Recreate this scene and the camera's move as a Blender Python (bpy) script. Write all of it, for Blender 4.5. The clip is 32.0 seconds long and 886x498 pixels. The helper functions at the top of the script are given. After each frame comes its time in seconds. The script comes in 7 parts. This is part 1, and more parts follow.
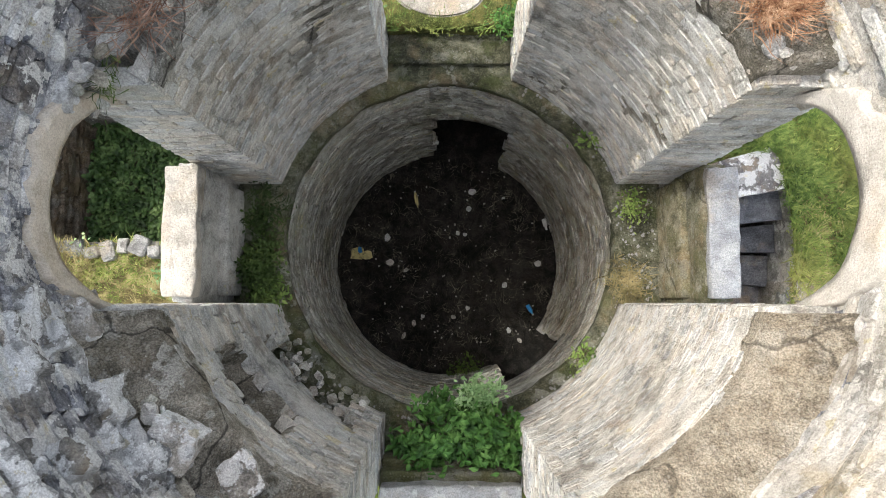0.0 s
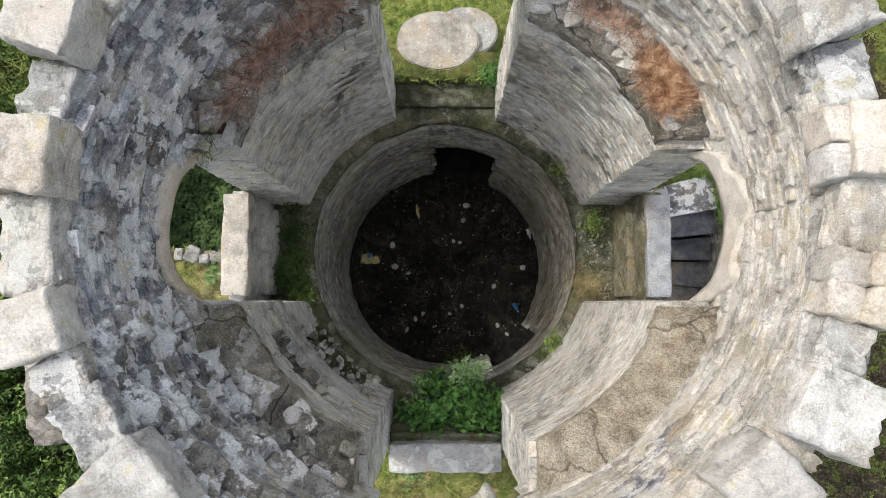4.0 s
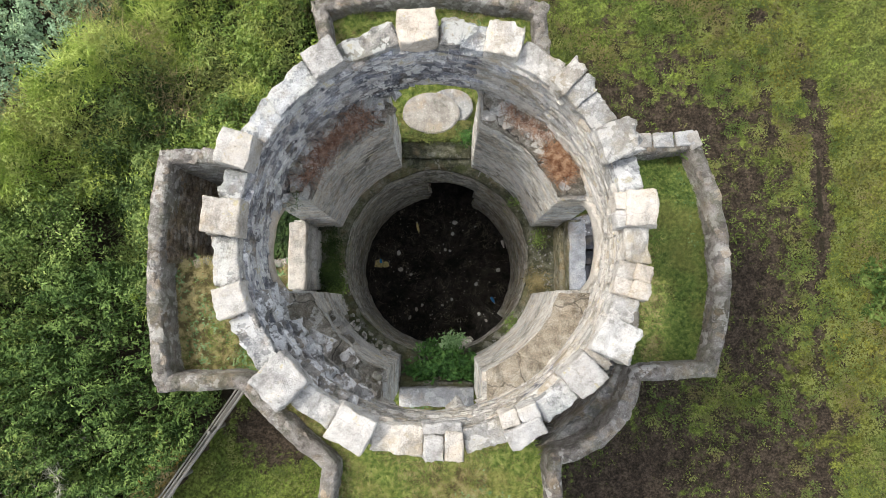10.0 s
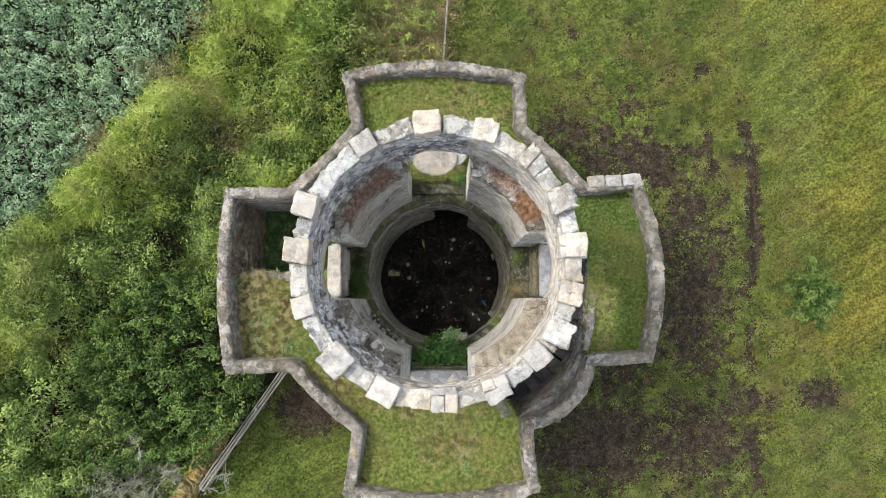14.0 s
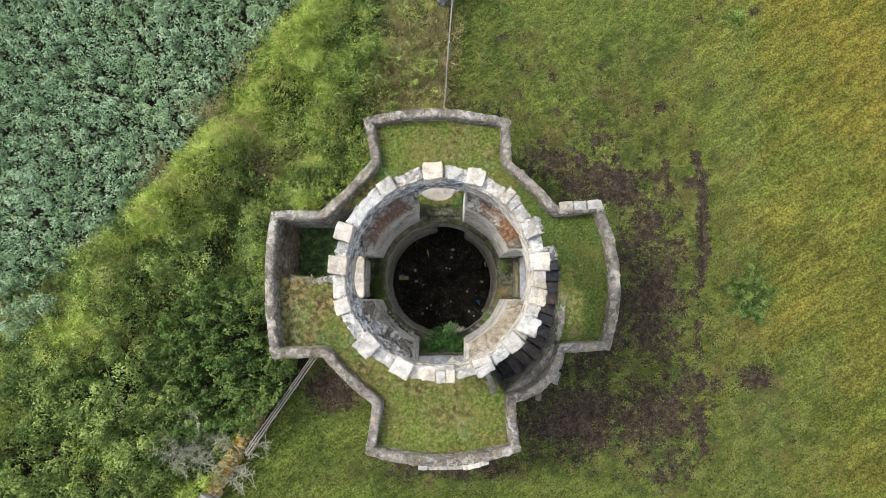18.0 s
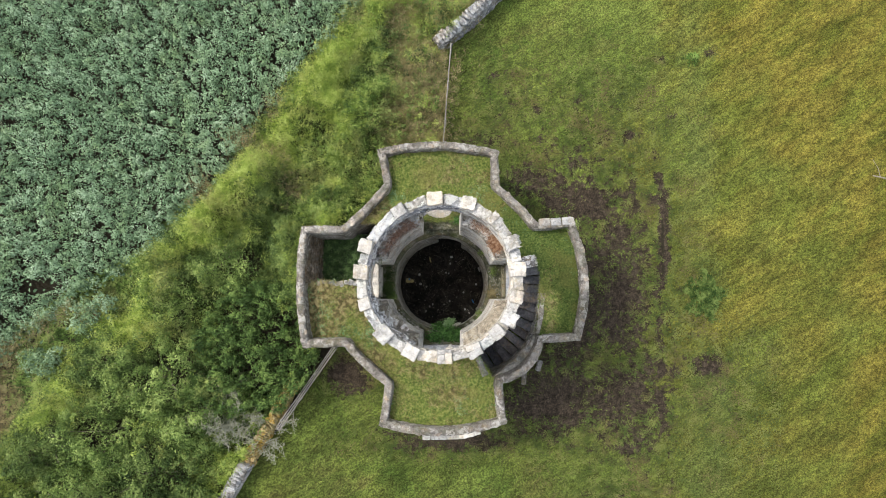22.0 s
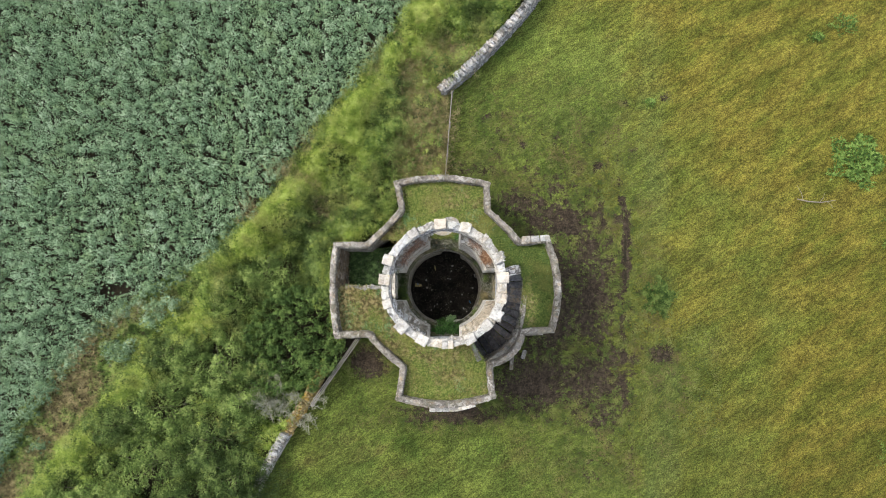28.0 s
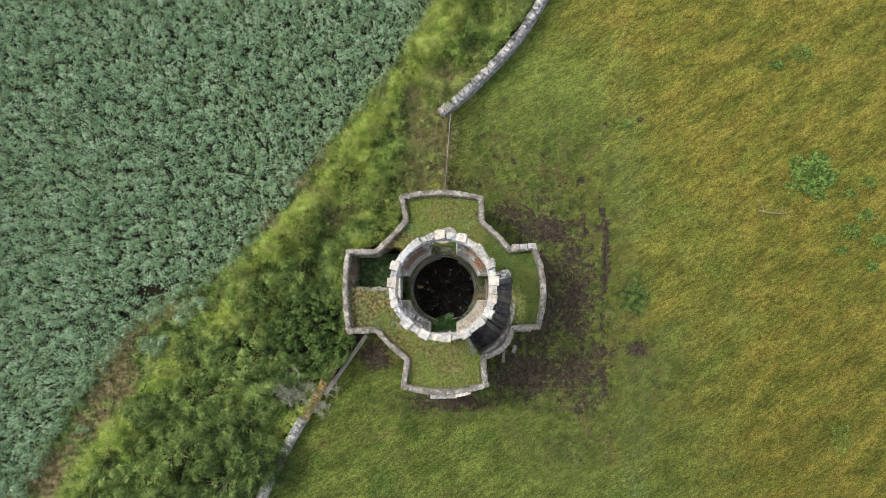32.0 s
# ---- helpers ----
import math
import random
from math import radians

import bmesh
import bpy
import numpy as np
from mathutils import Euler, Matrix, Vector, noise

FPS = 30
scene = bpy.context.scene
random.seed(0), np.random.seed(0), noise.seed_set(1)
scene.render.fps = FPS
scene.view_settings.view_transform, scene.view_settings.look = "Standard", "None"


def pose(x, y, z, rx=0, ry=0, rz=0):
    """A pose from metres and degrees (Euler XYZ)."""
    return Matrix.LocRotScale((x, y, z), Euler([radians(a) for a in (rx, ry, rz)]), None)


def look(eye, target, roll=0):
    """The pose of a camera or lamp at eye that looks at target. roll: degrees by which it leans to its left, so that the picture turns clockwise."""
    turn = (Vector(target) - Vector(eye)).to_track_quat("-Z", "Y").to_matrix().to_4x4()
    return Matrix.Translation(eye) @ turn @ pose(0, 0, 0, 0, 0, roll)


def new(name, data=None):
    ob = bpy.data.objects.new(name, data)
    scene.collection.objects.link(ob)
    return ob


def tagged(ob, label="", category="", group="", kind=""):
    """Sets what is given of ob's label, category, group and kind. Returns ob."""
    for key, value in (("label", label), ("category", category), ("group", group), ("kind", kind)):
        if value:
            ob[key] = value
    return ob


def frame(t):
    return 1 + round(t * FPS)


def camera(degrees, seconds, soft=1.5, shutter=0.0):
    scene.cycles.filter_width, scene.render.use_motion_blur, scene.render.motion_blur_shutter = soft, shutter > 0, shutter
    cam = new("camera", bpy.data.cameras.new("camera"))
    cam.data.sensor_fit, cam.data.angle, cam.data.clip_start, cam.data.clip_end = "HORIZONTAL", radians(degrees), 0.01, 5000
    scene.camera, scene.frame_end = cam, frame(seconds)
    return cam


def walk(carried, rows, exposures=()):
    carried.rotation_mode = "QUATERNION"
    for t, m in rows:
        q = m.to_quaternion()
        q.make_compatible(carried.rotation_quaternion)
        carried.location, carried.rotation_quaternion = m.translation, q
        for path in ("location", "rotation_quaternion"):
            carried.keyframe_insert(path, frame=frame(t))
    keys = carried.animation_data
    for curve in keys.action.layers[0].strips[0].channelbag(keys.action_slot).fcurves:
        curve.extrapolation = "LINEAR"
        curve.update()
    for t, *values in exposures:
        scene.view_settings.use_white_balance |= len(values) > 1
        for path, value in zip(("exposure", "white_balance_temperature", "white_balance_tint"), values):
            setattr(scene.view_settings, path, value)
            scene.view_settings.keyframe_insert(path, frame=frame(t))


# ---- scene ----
cam = camera(72.0, 32.0, 0.6)
METRES, DEEP, EYE, TILT, LEAN, TURN = 23.5, 27.33, 10.5, -85.1, 0.0, 0.0
EAST, NORTH = -0.07, -0.64
ROWS = [
    (0.0, 0.0, 0.0, 0.0, 0.0, 0.0, -0.0),
    (0.5, -0.0001, -0.0044, 0.0005, -0.01, -0.03, -0.0),
    (1.0, -0.0001, -0.0108, 0.0007, 0.03, 0.02, 0.02),
    (1.5, -0.0, -0.0173, 0.001, 0.01, 0.0, -0.01),
    (2.0, 0.0, -0.0243, 0.0014, -0.0, 0.02, -0.03),
    (2.5, 0.0, -0.0322, 0.0018, -0.01, -0.01, -0.05),
    (3.0, 0.0004, -0.0408, 0.0028, -0.02, 0.02, -0.05),
    (3.5, 0.001, -0.0496, 0.0037, -0.04, 0.05, -0.04),
    (5.5, 0.003, -0.0876, 0.0066, -0.0, 0.03, 0.0),
    (6.0, 0.0034, -0.0984, 0.0073, 0.01, 0.04, 0.02),
    (6.5, 0.0034, -0.1093, 0.008, 0.02, 0.13, -0.0),
    (7.0, 0.0034, -0.1203, 0.0088, 0.04, 0.16, 0.03),
    (7.5, 0.0039, -0.1312, 0.0096, 0.04, 0.18, 0.02),
    (8.0, 0.0052, -0.1423, 0.0103, 0.02, 0.16, 0.03),
    (8.5, 0.0068, -0.154, 0.0106, 0.05, 0.19, 0.06),
    (9.0, 0.0084, -0.1667, 0.011, 0.05, 0.19, 0.09),
    (9.5, 0.0092, -0.1798, 0.0109, 0.09, 0.16, 0.13),
    (10.0, 0.0091, -0.1934, 0.0105, 0.09, 0.16, 0.15),
    (10.5, 0.0089, -0.2081, 0.0112, 0.11, 0.15, 0.16),
    (11.0, 0.0084, -0.2235, 0.0121, 0.11, 0.18, 0.17),
    (11.5, 0.0085, -0.2399, 0.014, 0.11, 0.17, 0.18),
    (12.0, 0.0087, -0.2567, 0.0167, 0.12, 0.17, 0.18),
    (12.5, 0.0091, -0.2735, 0.0194, 0.11, 0.15, 0.17),
    (13.0, 0.0095, -0.29, 0.0221, 0.11, 0.1, 0.16),
    (13.5, 0.0092, -0.3067, 0.0251, 0.11, 0.08, 0.15),
    (14.0, 0.0087, -0.3237, 0.0284, 0.12, 0.03, 0.13),
    (14.5, 0.0085, -0.3406, 0.0317, 0.13, -0.02, 0.15),
    (16.5, 0.0084, -0.4111, 0.043, 0.17, -0.29, 0.1),
    (17.0, 0.008, -0.4302, 0.044, 0.17, -0.29, 0.1),
    (17.5, 0.0083, -0.4496, 0.0459, 0.18, -0.3, 0.1),
    (18.0, 0.0081, -0.4688, 0.0477, 0.18, -0.31, 0.09),
    (18.5, 0.0082, -0.4881, 0.0503, 0.18, -0.31, 0.1),
    (19.0, 0.0084, -0.5072, 0.0524, 0.2, -0.3, 0.09),
    (19.5, 0.009, -0.5262, 0.0539, 0.2, -0.29, 0.1),
    (20.0, 0.0094, -0.5449, 0.0554, 0.2, -0.29, 0.1),
    (20.5, 0.0093, -0.5638, 0.0569, 0.22, -0.26, 0.11),
    (21.0, 0.0098, -0.5826, 0.0585, 0.23, -0.24, 0.11),
    (21.5, 0.01, -0.6014, 0.0601, 0.25, -0.25, 0.11),
    (22.0, 0.01, -0.6203, 0.0616, 0.25, -0.25, 0.11),
    (22.5, 0.0099, -0.6391, 0.0631, 0.26, -0.23, 0.11),
    (23.0, 0.0097, -0.6577, 0.065, 0.27, -0.24, 0.12),
    (23.5, 0.0094, -0.6761, 0.0675, 0.27, -0.24, 0.1),
    (24.0, 0.0092, -0.6946, 0.0696, 0.27, -0.23, 0.11),
    (24.5, 0.0089, -0.7134, 0.0719, 0.28, -0.21, 0.11),
    (25.0, 0.008, -0.7322, 0.0738, 0.29, -0.2, 0.09),
    (25.5, 0.0066, -0.751, 0.075, 0.29, -0.15, 0.1),
    (27.5, 0.0045, -0.8262, 0.0826, 0.23, -0.21, 0.09),
    (28.0, 0.0049, -0.8448, 0.0842, 0.23, -0.16, 0.09),
    (28.5, 0.0051, -0.8635, 0.0857, 0.23, -0.15, 0.09),
    (29.0, 0.0049, -0.8823, 0.086, 0.21, -0.1, 0.09),
    (29.5, 0.0054, -0.9008, 0.0868, 0.22, -0.1, 0.09),
    (30.0, 0.0053, -0.9194, 0.089, 0.22, -0.11, 0.09),
    (30.5, 0.0053, -0.9377, 0.0915, 0.22, -0.09, 0.08),
    (31.0, 0.0055, -0.9562, 0.094, 0.22, -0.1, 0.07),
    (31.5, 0.0062, -0.9749, 0.0956, 0.22, -0.09, 0.05),
    (32.0, 0.0069, -0.9936, 0.098, 0.22, -0.09, 0.06),
]
walk(cam, [(t, pose(EAST, NORTH, EYE, TILT, LEAN, TURN) @ pose(METRES * x, DEEP * y, METRES * z, 90 + pitch, roll, yaw)) for t, x, y, z, yaw, pitch, roll in ROWS],
     exposures=[(0.0, 1.98), (3.0, 1.58), (6.0, 1.34), (10.0, 1.35), (20.0, 1.25), (24.5, 1.32), (30.0, 1.13), (32.0, 1.08)])

# ---- light ----
SUN_AZ, SUN_EL = 155.0, 52.0          # degrees counter-clockwise from east, and above the horizon
world = bpy.data.worlds.new("sky")
scene.world = world
world.use_nodes = True
wt = world.node_tree
sky = wt.nodes.new("ShaderNodeTexSky")
sky.sky_type, sky.sun_disc = "NISHITA", False
sky.sun_elevation, sky.sun_rotation = radians(SUN_EL), radians(90 - SUN_AZ)
sky.air_density, sky.dust_density, sky.ozone_density = 1.0, 7.0, 1.0
cloud = wt.nodes.new("ShaderNodeMix")                 # thin even cloud over the blue
cloud.data_type = "RGBA"
cloud.inputs[0].default_value = 0.5
cloud.inputs[7].default_value = (5.0, 5.2, 5.5, 1)
wt.links.new(sky.outputs[0], cloud.inputs[6])
wt.links.new(cloud.outputs[2], wt.nodes["Background"].inputs[0])
wt.nodes["Background"].inputs[1].default_value = 0.133
sun = new("sun", bpy.data.lights.new("sun", "SUN"))
sun.data.energy, sun.data.angle, sun.data.color = 0.98, radians(5), (1.0, 0.97, 0.91)
ca, sa, ce, se = math.cos(radians(SUN_AZ)), math.sin(radians(SUN_AZ)), math.cos(radians(SUN_EL)), math.sin(radians(SUN_EL))
sun.matrix_world = look((30 * ca * ce, 30 * sa * ce, 30 * se), (0, 0, 0))

# ---- materials ----


class Nodes:
    """A short hand for one material's node tree."""

    def __init__(self, name, rough=0.9, spec=0.3):
        self.mat = bpy.data.materials.new(name)
        self.mat.use_nodes = True
        self.t = self.mat.node_tree
        self.b = self.t.nodes["Principled BSDF"]
        self.b.inputs["Roughness"].default_value = rough
        self.b.inputs["Specular IOR Level"].default_value = spec
        self.pos = self.t.nodes.new("ShaderNodeNewGeometry").outputs["Position"]

    def put(self, sock, value):
        if isinstance(value, bpy.types.NodeSocket):
            self.t.links.new(value, sock)
        else:
            sock.default_value = value

    def noise(self, scale, detail=4.0, rough=0.6, vec=None, stretch=None):
        n = self.t.nodes.new("ShaderNodeTexNoise")
        v = vec or self.pos
        if stretch:
            m = self.t.nodes.new("ShaderNodeMapping")
            m.inputs["Scale"].default_value = stretch
            self.t.links.new(v, m.inputs[0])
            v = m.outputs[0]
        self.t.links.new(v, n.inputs["Vector"])
        n.inputs["Scale"].default_value, n.inputs["Detail"].default_value, n.inputs["Roughness"].default_value = scale, detail, rough
        return n.outputs[0]

    def cells(self, scale):
        n = self.t.nodes.new("ShaderNodeTexVoronoi")
        self.t.links.new(self.pos, n.inputs["Vector"])
        n.inputs["Scale"].default_value = scale
        return n.outputs["Distance"]

    def edges(self, scale, bend):
        """Thin wandering lines between large cells."""
        v = self.t.nodes.new("ShaderNodeTexVoronoi")
        v.feature = "DISTANCE_TO_EDGE"
        v.inputs["Scale"].default_value = scale
        w = self.t.nodes.new("ShaderNodeTexNoise")
        w.inputs["Scale"].default_value, w.inputs["Detail"].default_value = 5.0, 4.0
        self.t.links.new(self.pos, w.inputs["Vector"])
        s = self.t.nodes.new("ShaderNodeVectorMath")
        s.operation = "MULTIPLY_ADD"
        self.t.links.new(w.outputs["Color"], s.inputs[0])
        s.inputs[1].default_value = (4 * bend, 4 * bend, 4 * bend)
        self.t.links.new(self.pos, s.inputs[2])
        self.t.links.new(s.outputs[0], v.inputs["Vector"])
        return self.ramp(v.outputs["Distance"], (0.003, 1.0), (0.012, 0.0))

    def ramp(self, fac, *stops):
        n = self.t.nodes.new("ShaderNodeValToRGB")
        e = n.color_ramp.elements
        while len(e) < len(stops):
            e.new(0.5)
        for k, (p, c) in zip(e, stops):
            k.position = p
            k.color = (*c, 1) if isinstance(c, tuple) else (c, c, c, 1)
        self.put(n.inputs[0], fac)
        return n.outputs[0]

    def mix(self, fac, a, b, kind="MIX"):
        n = self.t.nodes.new("ShaderNodeMix")
        n.data_type, n.blend_type = "RGBA", kind
        self.put(n.inputs[0], fac)
        for s, v in ((n.inputs[6], a), (n.inputs[7], b)):
            self.put(s, (*v, 1) if isinstance(v, tuple) else v)
        return n.outputs[2]

    def math(self, op, a, b=0.0):
        n = self.t.nodes.new("ShaderNodeMath")
        n.operation = op
        self.put(n.inputs[0], a), self.put(n.inputs[1], b)
        return n.outputs[0]

    def object_random(self):
        return self.t.nodes.new("ShaderNodeObjectInfo").outputs["Random"]

    def island_random(self):
        return self.t.nodes.new("ShaderNodeNewGeometry").outputs["Random Per Island"]

    def attribute(self, name):
        n = self.t.nodes.new("ShaderNodeAttribute")
        n.attribute_name = name
        return n.outputs["Fac"]

    def bump(self, height, strength=0.5, distance=0.02):
        n = self.t.nodes.new("ShaderNodeBump")
        n.inputs["Strength"].default_value, n.inputs["Distance"].default_value = strength, distance
        self.t.links.new(height, n.inputs["Height"])
        self.t.links.new(n.outputs[0], self.b.inputs["Normal"])

    def done(self, color):
        self.put(self.b.inputs["Base Color"], color)
        return self.mat


def stone(name, dark, mid, light, tint=(0.36, 0.27, 0.16), tint_amount=0.4, lichen=0.25, lichen_color=(0.62, 0.62, 0.58),
          moss=0.0, moss_color=(0.07, 0.09, 0.025), vary=0.3, spots=9.0, joined=False, relief=0.02, cracks=0.0, grit=0.22, crust=0.0, warm=0.35, crack_size=0.8, pebbles=True):
    """Weathered stone: blotches, grain, pale lichen in patches and spots, moss where asked; each piece a little different."""
    n = Nodes(name, 0.92, 0.2)
    big, mids, fine = n.noise(1.3, 5), n.noise(7.0, 6, 0.65), n.noise(48, 5, 0.7)
    c = n.ramp(n.math("ADD", n.math("ADD", n.math("MULTIPLY", big, 0.34), n.math("MULTIPLY", mids, 0.40)), n.math("MULTIPLY", fine, 0.26)), (0.42, dark), (0.495, mid), (0.575, light))
    rnd = n.island_random() if joined else n.object_random()
    c = n.mix(n.ramp(n.noise(2.2, 4, 0.65), (0.52, 0.0), (0.66, tint_amount)), c, tint)
    # each stone its own tone, some warmer, some bluer
    c = n.mix(1.0, c, n.ramp(rnd, (0.0, 1 - vary), (1.0, 1 + vary * 0.6)), "MULTIPLY")
    hue = n.math("FRACT", n.math("MULTIPLY", rnd, 7.31))
    c = n.mix(warm, c, n.mix(1.0, c, n.ramp(hue, (0.0, (0.86, 0.95, 1.10)), (0.5, (1.0, 1.0, 1.0)), (1.0, (1.22, 1.02, 0.78))), "MULTIPLY"))
    pits = n.ramp(n.noise(19, 6, 0.75), (0.30, 1.0), (0.36, 0.0))
    c = n.mix(n.math("MULTIPLY", pits, 0.7), c, tuple(v * 0.35 for v in dark))
    if lichen:
        patch = n.math("MULTIPLY", n.ramp(n.noise(5.0, 5, 0.62), (0.535, 0.0), (0.56, 1.0)), n.ramp(n.noise(0.9, 2), (0.40, 0.1), (0.6, 1.0)))
        spot = n.math("MULTIPLY", n.ramp(n.cells(spots), (0.16, 1.0), (0.22, 0.0)), n.ramp(n.noise(1.3, 2), (0.48, 0.0), (0.56, 1.0)))
        c = n.mix(n.math("MULTIPLY", n.math("MAXIMUM", patch, spot), min(1.0, lichen * 0.9)), c, lichen_color)
        fleck = n.math("MULTIPLY", n.ramp(n.cells(30), (0.12, 1.0), (0.17, 0.0)), n.ramp(n.noise(3.0, 3), (0.50, 0.0), (0.57, 1.0)))
        c = n.mix(n.math("MULTIPLY", fleck, min(1.0, lichen)), c, lichen_color)
    if crust:
        c = n.mix(n.math("MULTIPLY", n.ramp(n.noise(4.2, 5, 0.6), (0.525, 0.0), (0.55, 1.0)), crust), c, tuple(min(0.85, v * 1.12) for v in lichen_color))
        c = n.mix(n.math("MULTIPLY", n.ramp(n.noise(6.5, 5, 0.62), (0.40, 1.0), (0.425, 0.0)), crust * 0.65), c, tuple(v * 0.6 for v in dark))
        c = n.mix(n.math("MULTIPLY", n.ramp(n.noise(4.2, 7, 0.7), (0.62, 0.0), (0.645, 1.0)), 0.5), c, (0.46, 0.39, 0.18))
    if moss:
        c = n.mix(n.math("MULTIPLY", n.ramp(n.noise(2.1, 5, 0.7), (0.48, 0.0), (0.6, 1.0)), moss), c, moss_color)
    c = n.mix(1.0, c, n.ramp(n.noise(95, 3, 0.7), (0.38, 1 - grit), (0.62, 1 + grit)), "MULTIPLY")
    if cracks:
        c = n.mix(n.math("MULTIPLY", n.edges(crack_size, 0.05), cracks), c, tuple(v * 0.22 for v in dark))
    if cracks and pebbles:
        c = n.mix(n.math("MULTIPLY", n.ramp(n.cells(26), (0.20, 1.0), (0.30, 0.0)), 0.30), c, tuple(min(0.8, v * 1.25) for v in light))
    n.bump(n.math("ADD", n.math("ADD", n.noise(9, 5, 0.65), n.math("MULTIPLY", mids, 0.5)), n.math("MULTIPLY", fine, 0.8)), 1.0, relief * 1.4)
    return n.done(c)


def leaf(name, dark, mid, light, scale=1.2, rough=0.6, joined=True, yellow=None, yellow_amount=0.5, contrast=0.14):
    n = Nodes(name, rough, 0.15)
    r = n.island_random() if joined else n.object_random()
    c = n.ramp(n.math("ADD", n.math("MULTIPLY", r, 0.24), n.math("MULTIPLY", n.ramp(n.noise(scale, 4, 0.6), (0.5 - contrast, 0.0), (0.5 + contrast, 1.0)), 0.76)), (0.12, dark), (0.5, mid), (0.88, light))
    if yellow:
        c = n.mix(n.ramp(n.noise(0.75, 4), (0.50, 0.0), (0.62, yellow_amount)), c, yellow)
    return n.done(c)


def plain(name, color, rough=0.6, vary=0.25, scale=14.0, metal=0.0, spec=0.4):
    n = Nodes(name, rough, spec)
    n.b.inputs["Metallic"].default_value = metal
    c = n.ramp(n.noise(scale, 4), (0.3, tuple(v * (1 - vary) for v in color)), (0.7, tuple(min(1, v * (1 + vary)) for v in color)))
    n.bump(n.noise(scale * 4, 4), 0.3, 0.006)
    return n.done(c)


def turf_color(n):
    """The pasture's own colours: green near the tower, olive and straw further east, russet where it is grazed thin."""
    sep = n.t.nodes.new("ShaderNodeSeparateXYZ")
    n.t.links.new(n.pos, sep.inputs[0])
    east = n.math("ADD", n.math("MULTIPLY", sep.outputs[0], 0.030), n.math("ADD", n.math("MULTIPLY", sep.outputs[1], 0.008), n.math("MULTIPLY", n.noise(0.13, 7, 0.6), 0.9)))
    # grass laid over by the wind in slanting strokes
    turn = n.t.nodes.new("ShaderNodeMapping")
    turn.inputs["Rotation"].default_value = (0, 0, radians(-32))
    n.t.links.new(n.pos, turn.inputs[0])
    laid = turn.outputs[0]
    c = n.mix(n.ramp(n.noise(0.35, 7, 0.7), (0.40, 0.0), (0.60, 1.0)), (0.060, 0.098, 0.018), (0.122, 0.154, 0.032))
    c = n.mix(n.ramp(n.noise(0.5, 7, 0.75, laid, (0.6, 1.2, 1)), (0.53, 0.0), (0.62, 0.45)), c, (0.118, 0.092, 0.036))
    # drifts of paler and deeper sward, and a cooler trodden lane along the track
    c = n.mix(n.ramp(n.noise(0.22, 5, 0.6), (0.42, 0.0), (0.58, 0.55)), c, (0.128, 0.168, 0.036))
    lane = n.math("ABSOLUTE", n.math("SUBTRACT", n.math("ADD", sep.outputs[0], n.math("MULTIPLY", n.noise(0.25, 4, 0.6), 3.0)), 13.2))
    c = n.mix(n.ramp(lane, (0.6, 0.6), (2.0, 0.0)), c, (0.098, 0.140, 0.042))
    gold = n.mix(n.ramp(n.noise(0.6, 7, 0.7, laid, (0.5, 1.3, 1)), (0.42, 0.0), (0.58, 1.0)), (0.100, 0.110, 0.018), (0.162, 0.143, 0.027))
    c = n.mix(n.ramp(east, (0.68, 0.0), (1.12, 0.95)), c, gold)
    c = n.mix(1.0, c, n.ramp(n.noise(0.8, 6, 0.7, laid, (0.55, 1.3, 1)), (0.38, 0.76), (0.62, 1.22)), "MULTIPLY")
    # the pasture's colour darkens towards the south
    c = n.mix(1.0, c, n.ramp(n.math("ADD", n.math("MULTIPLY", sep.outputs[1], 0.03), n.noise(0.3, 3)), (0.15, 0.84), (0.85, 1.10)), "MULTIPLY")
    c = n.mix(1.0, c, n.ramp(n.noise(4.5, 6, 0.7, laid, (0.55, 1.3, 1)), (0.40, 0.70), (0.60, 1.30)), "MULTIPLY")
    c = n.mix(1.0, c, n.ramp(n.noise(13.0, 4, 0.65), (0.40, 0.55), (0.60, 1.45)), "MULTIPLY")
    return c


WALL = stone("wall_stone", (0.22, 0.22, 0.205), (0.445, 0.44, 0.41), (0.59, 0.585, 0.555), lichen=0.45, vary=0.12, crust=0.24, grit=0.26, tint=(0.36, 0.29, 0.22))
WALL_J = stone("wall_stone_small", (0.22, 0.22, 0.205), (0.445, 0.44, 0.41), (0.59, 0.585, 0.555), lichen=0.45, vary=0.12, crust=0.24, grit=0.26, tint=(0.36, 0.29, 0.22), joined=True)
JOINT = stone("joint_mortar", (0.17, 0.168, 0.15), (0.34, 0.335, 0.305), (0.50, 0.49, 0.455), lichen=0.3, vary=0.0, crust=0.2, grit=0.25, tint=(0.30, 0.24, 0.18), relief=0.035)
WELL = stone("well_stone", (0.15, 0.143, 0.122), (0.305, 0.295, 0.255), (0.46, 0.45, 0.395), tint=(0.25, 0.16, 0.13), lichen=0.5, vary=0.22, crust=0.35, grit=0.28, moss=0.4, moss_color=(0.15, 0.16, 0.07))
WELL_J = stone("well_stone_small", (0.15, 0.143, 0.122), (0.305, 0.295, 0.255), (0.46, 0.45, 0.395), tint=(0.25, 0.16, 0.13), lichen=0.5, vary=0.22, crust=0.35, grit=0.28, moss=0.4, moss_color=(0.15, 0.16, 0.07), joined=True)
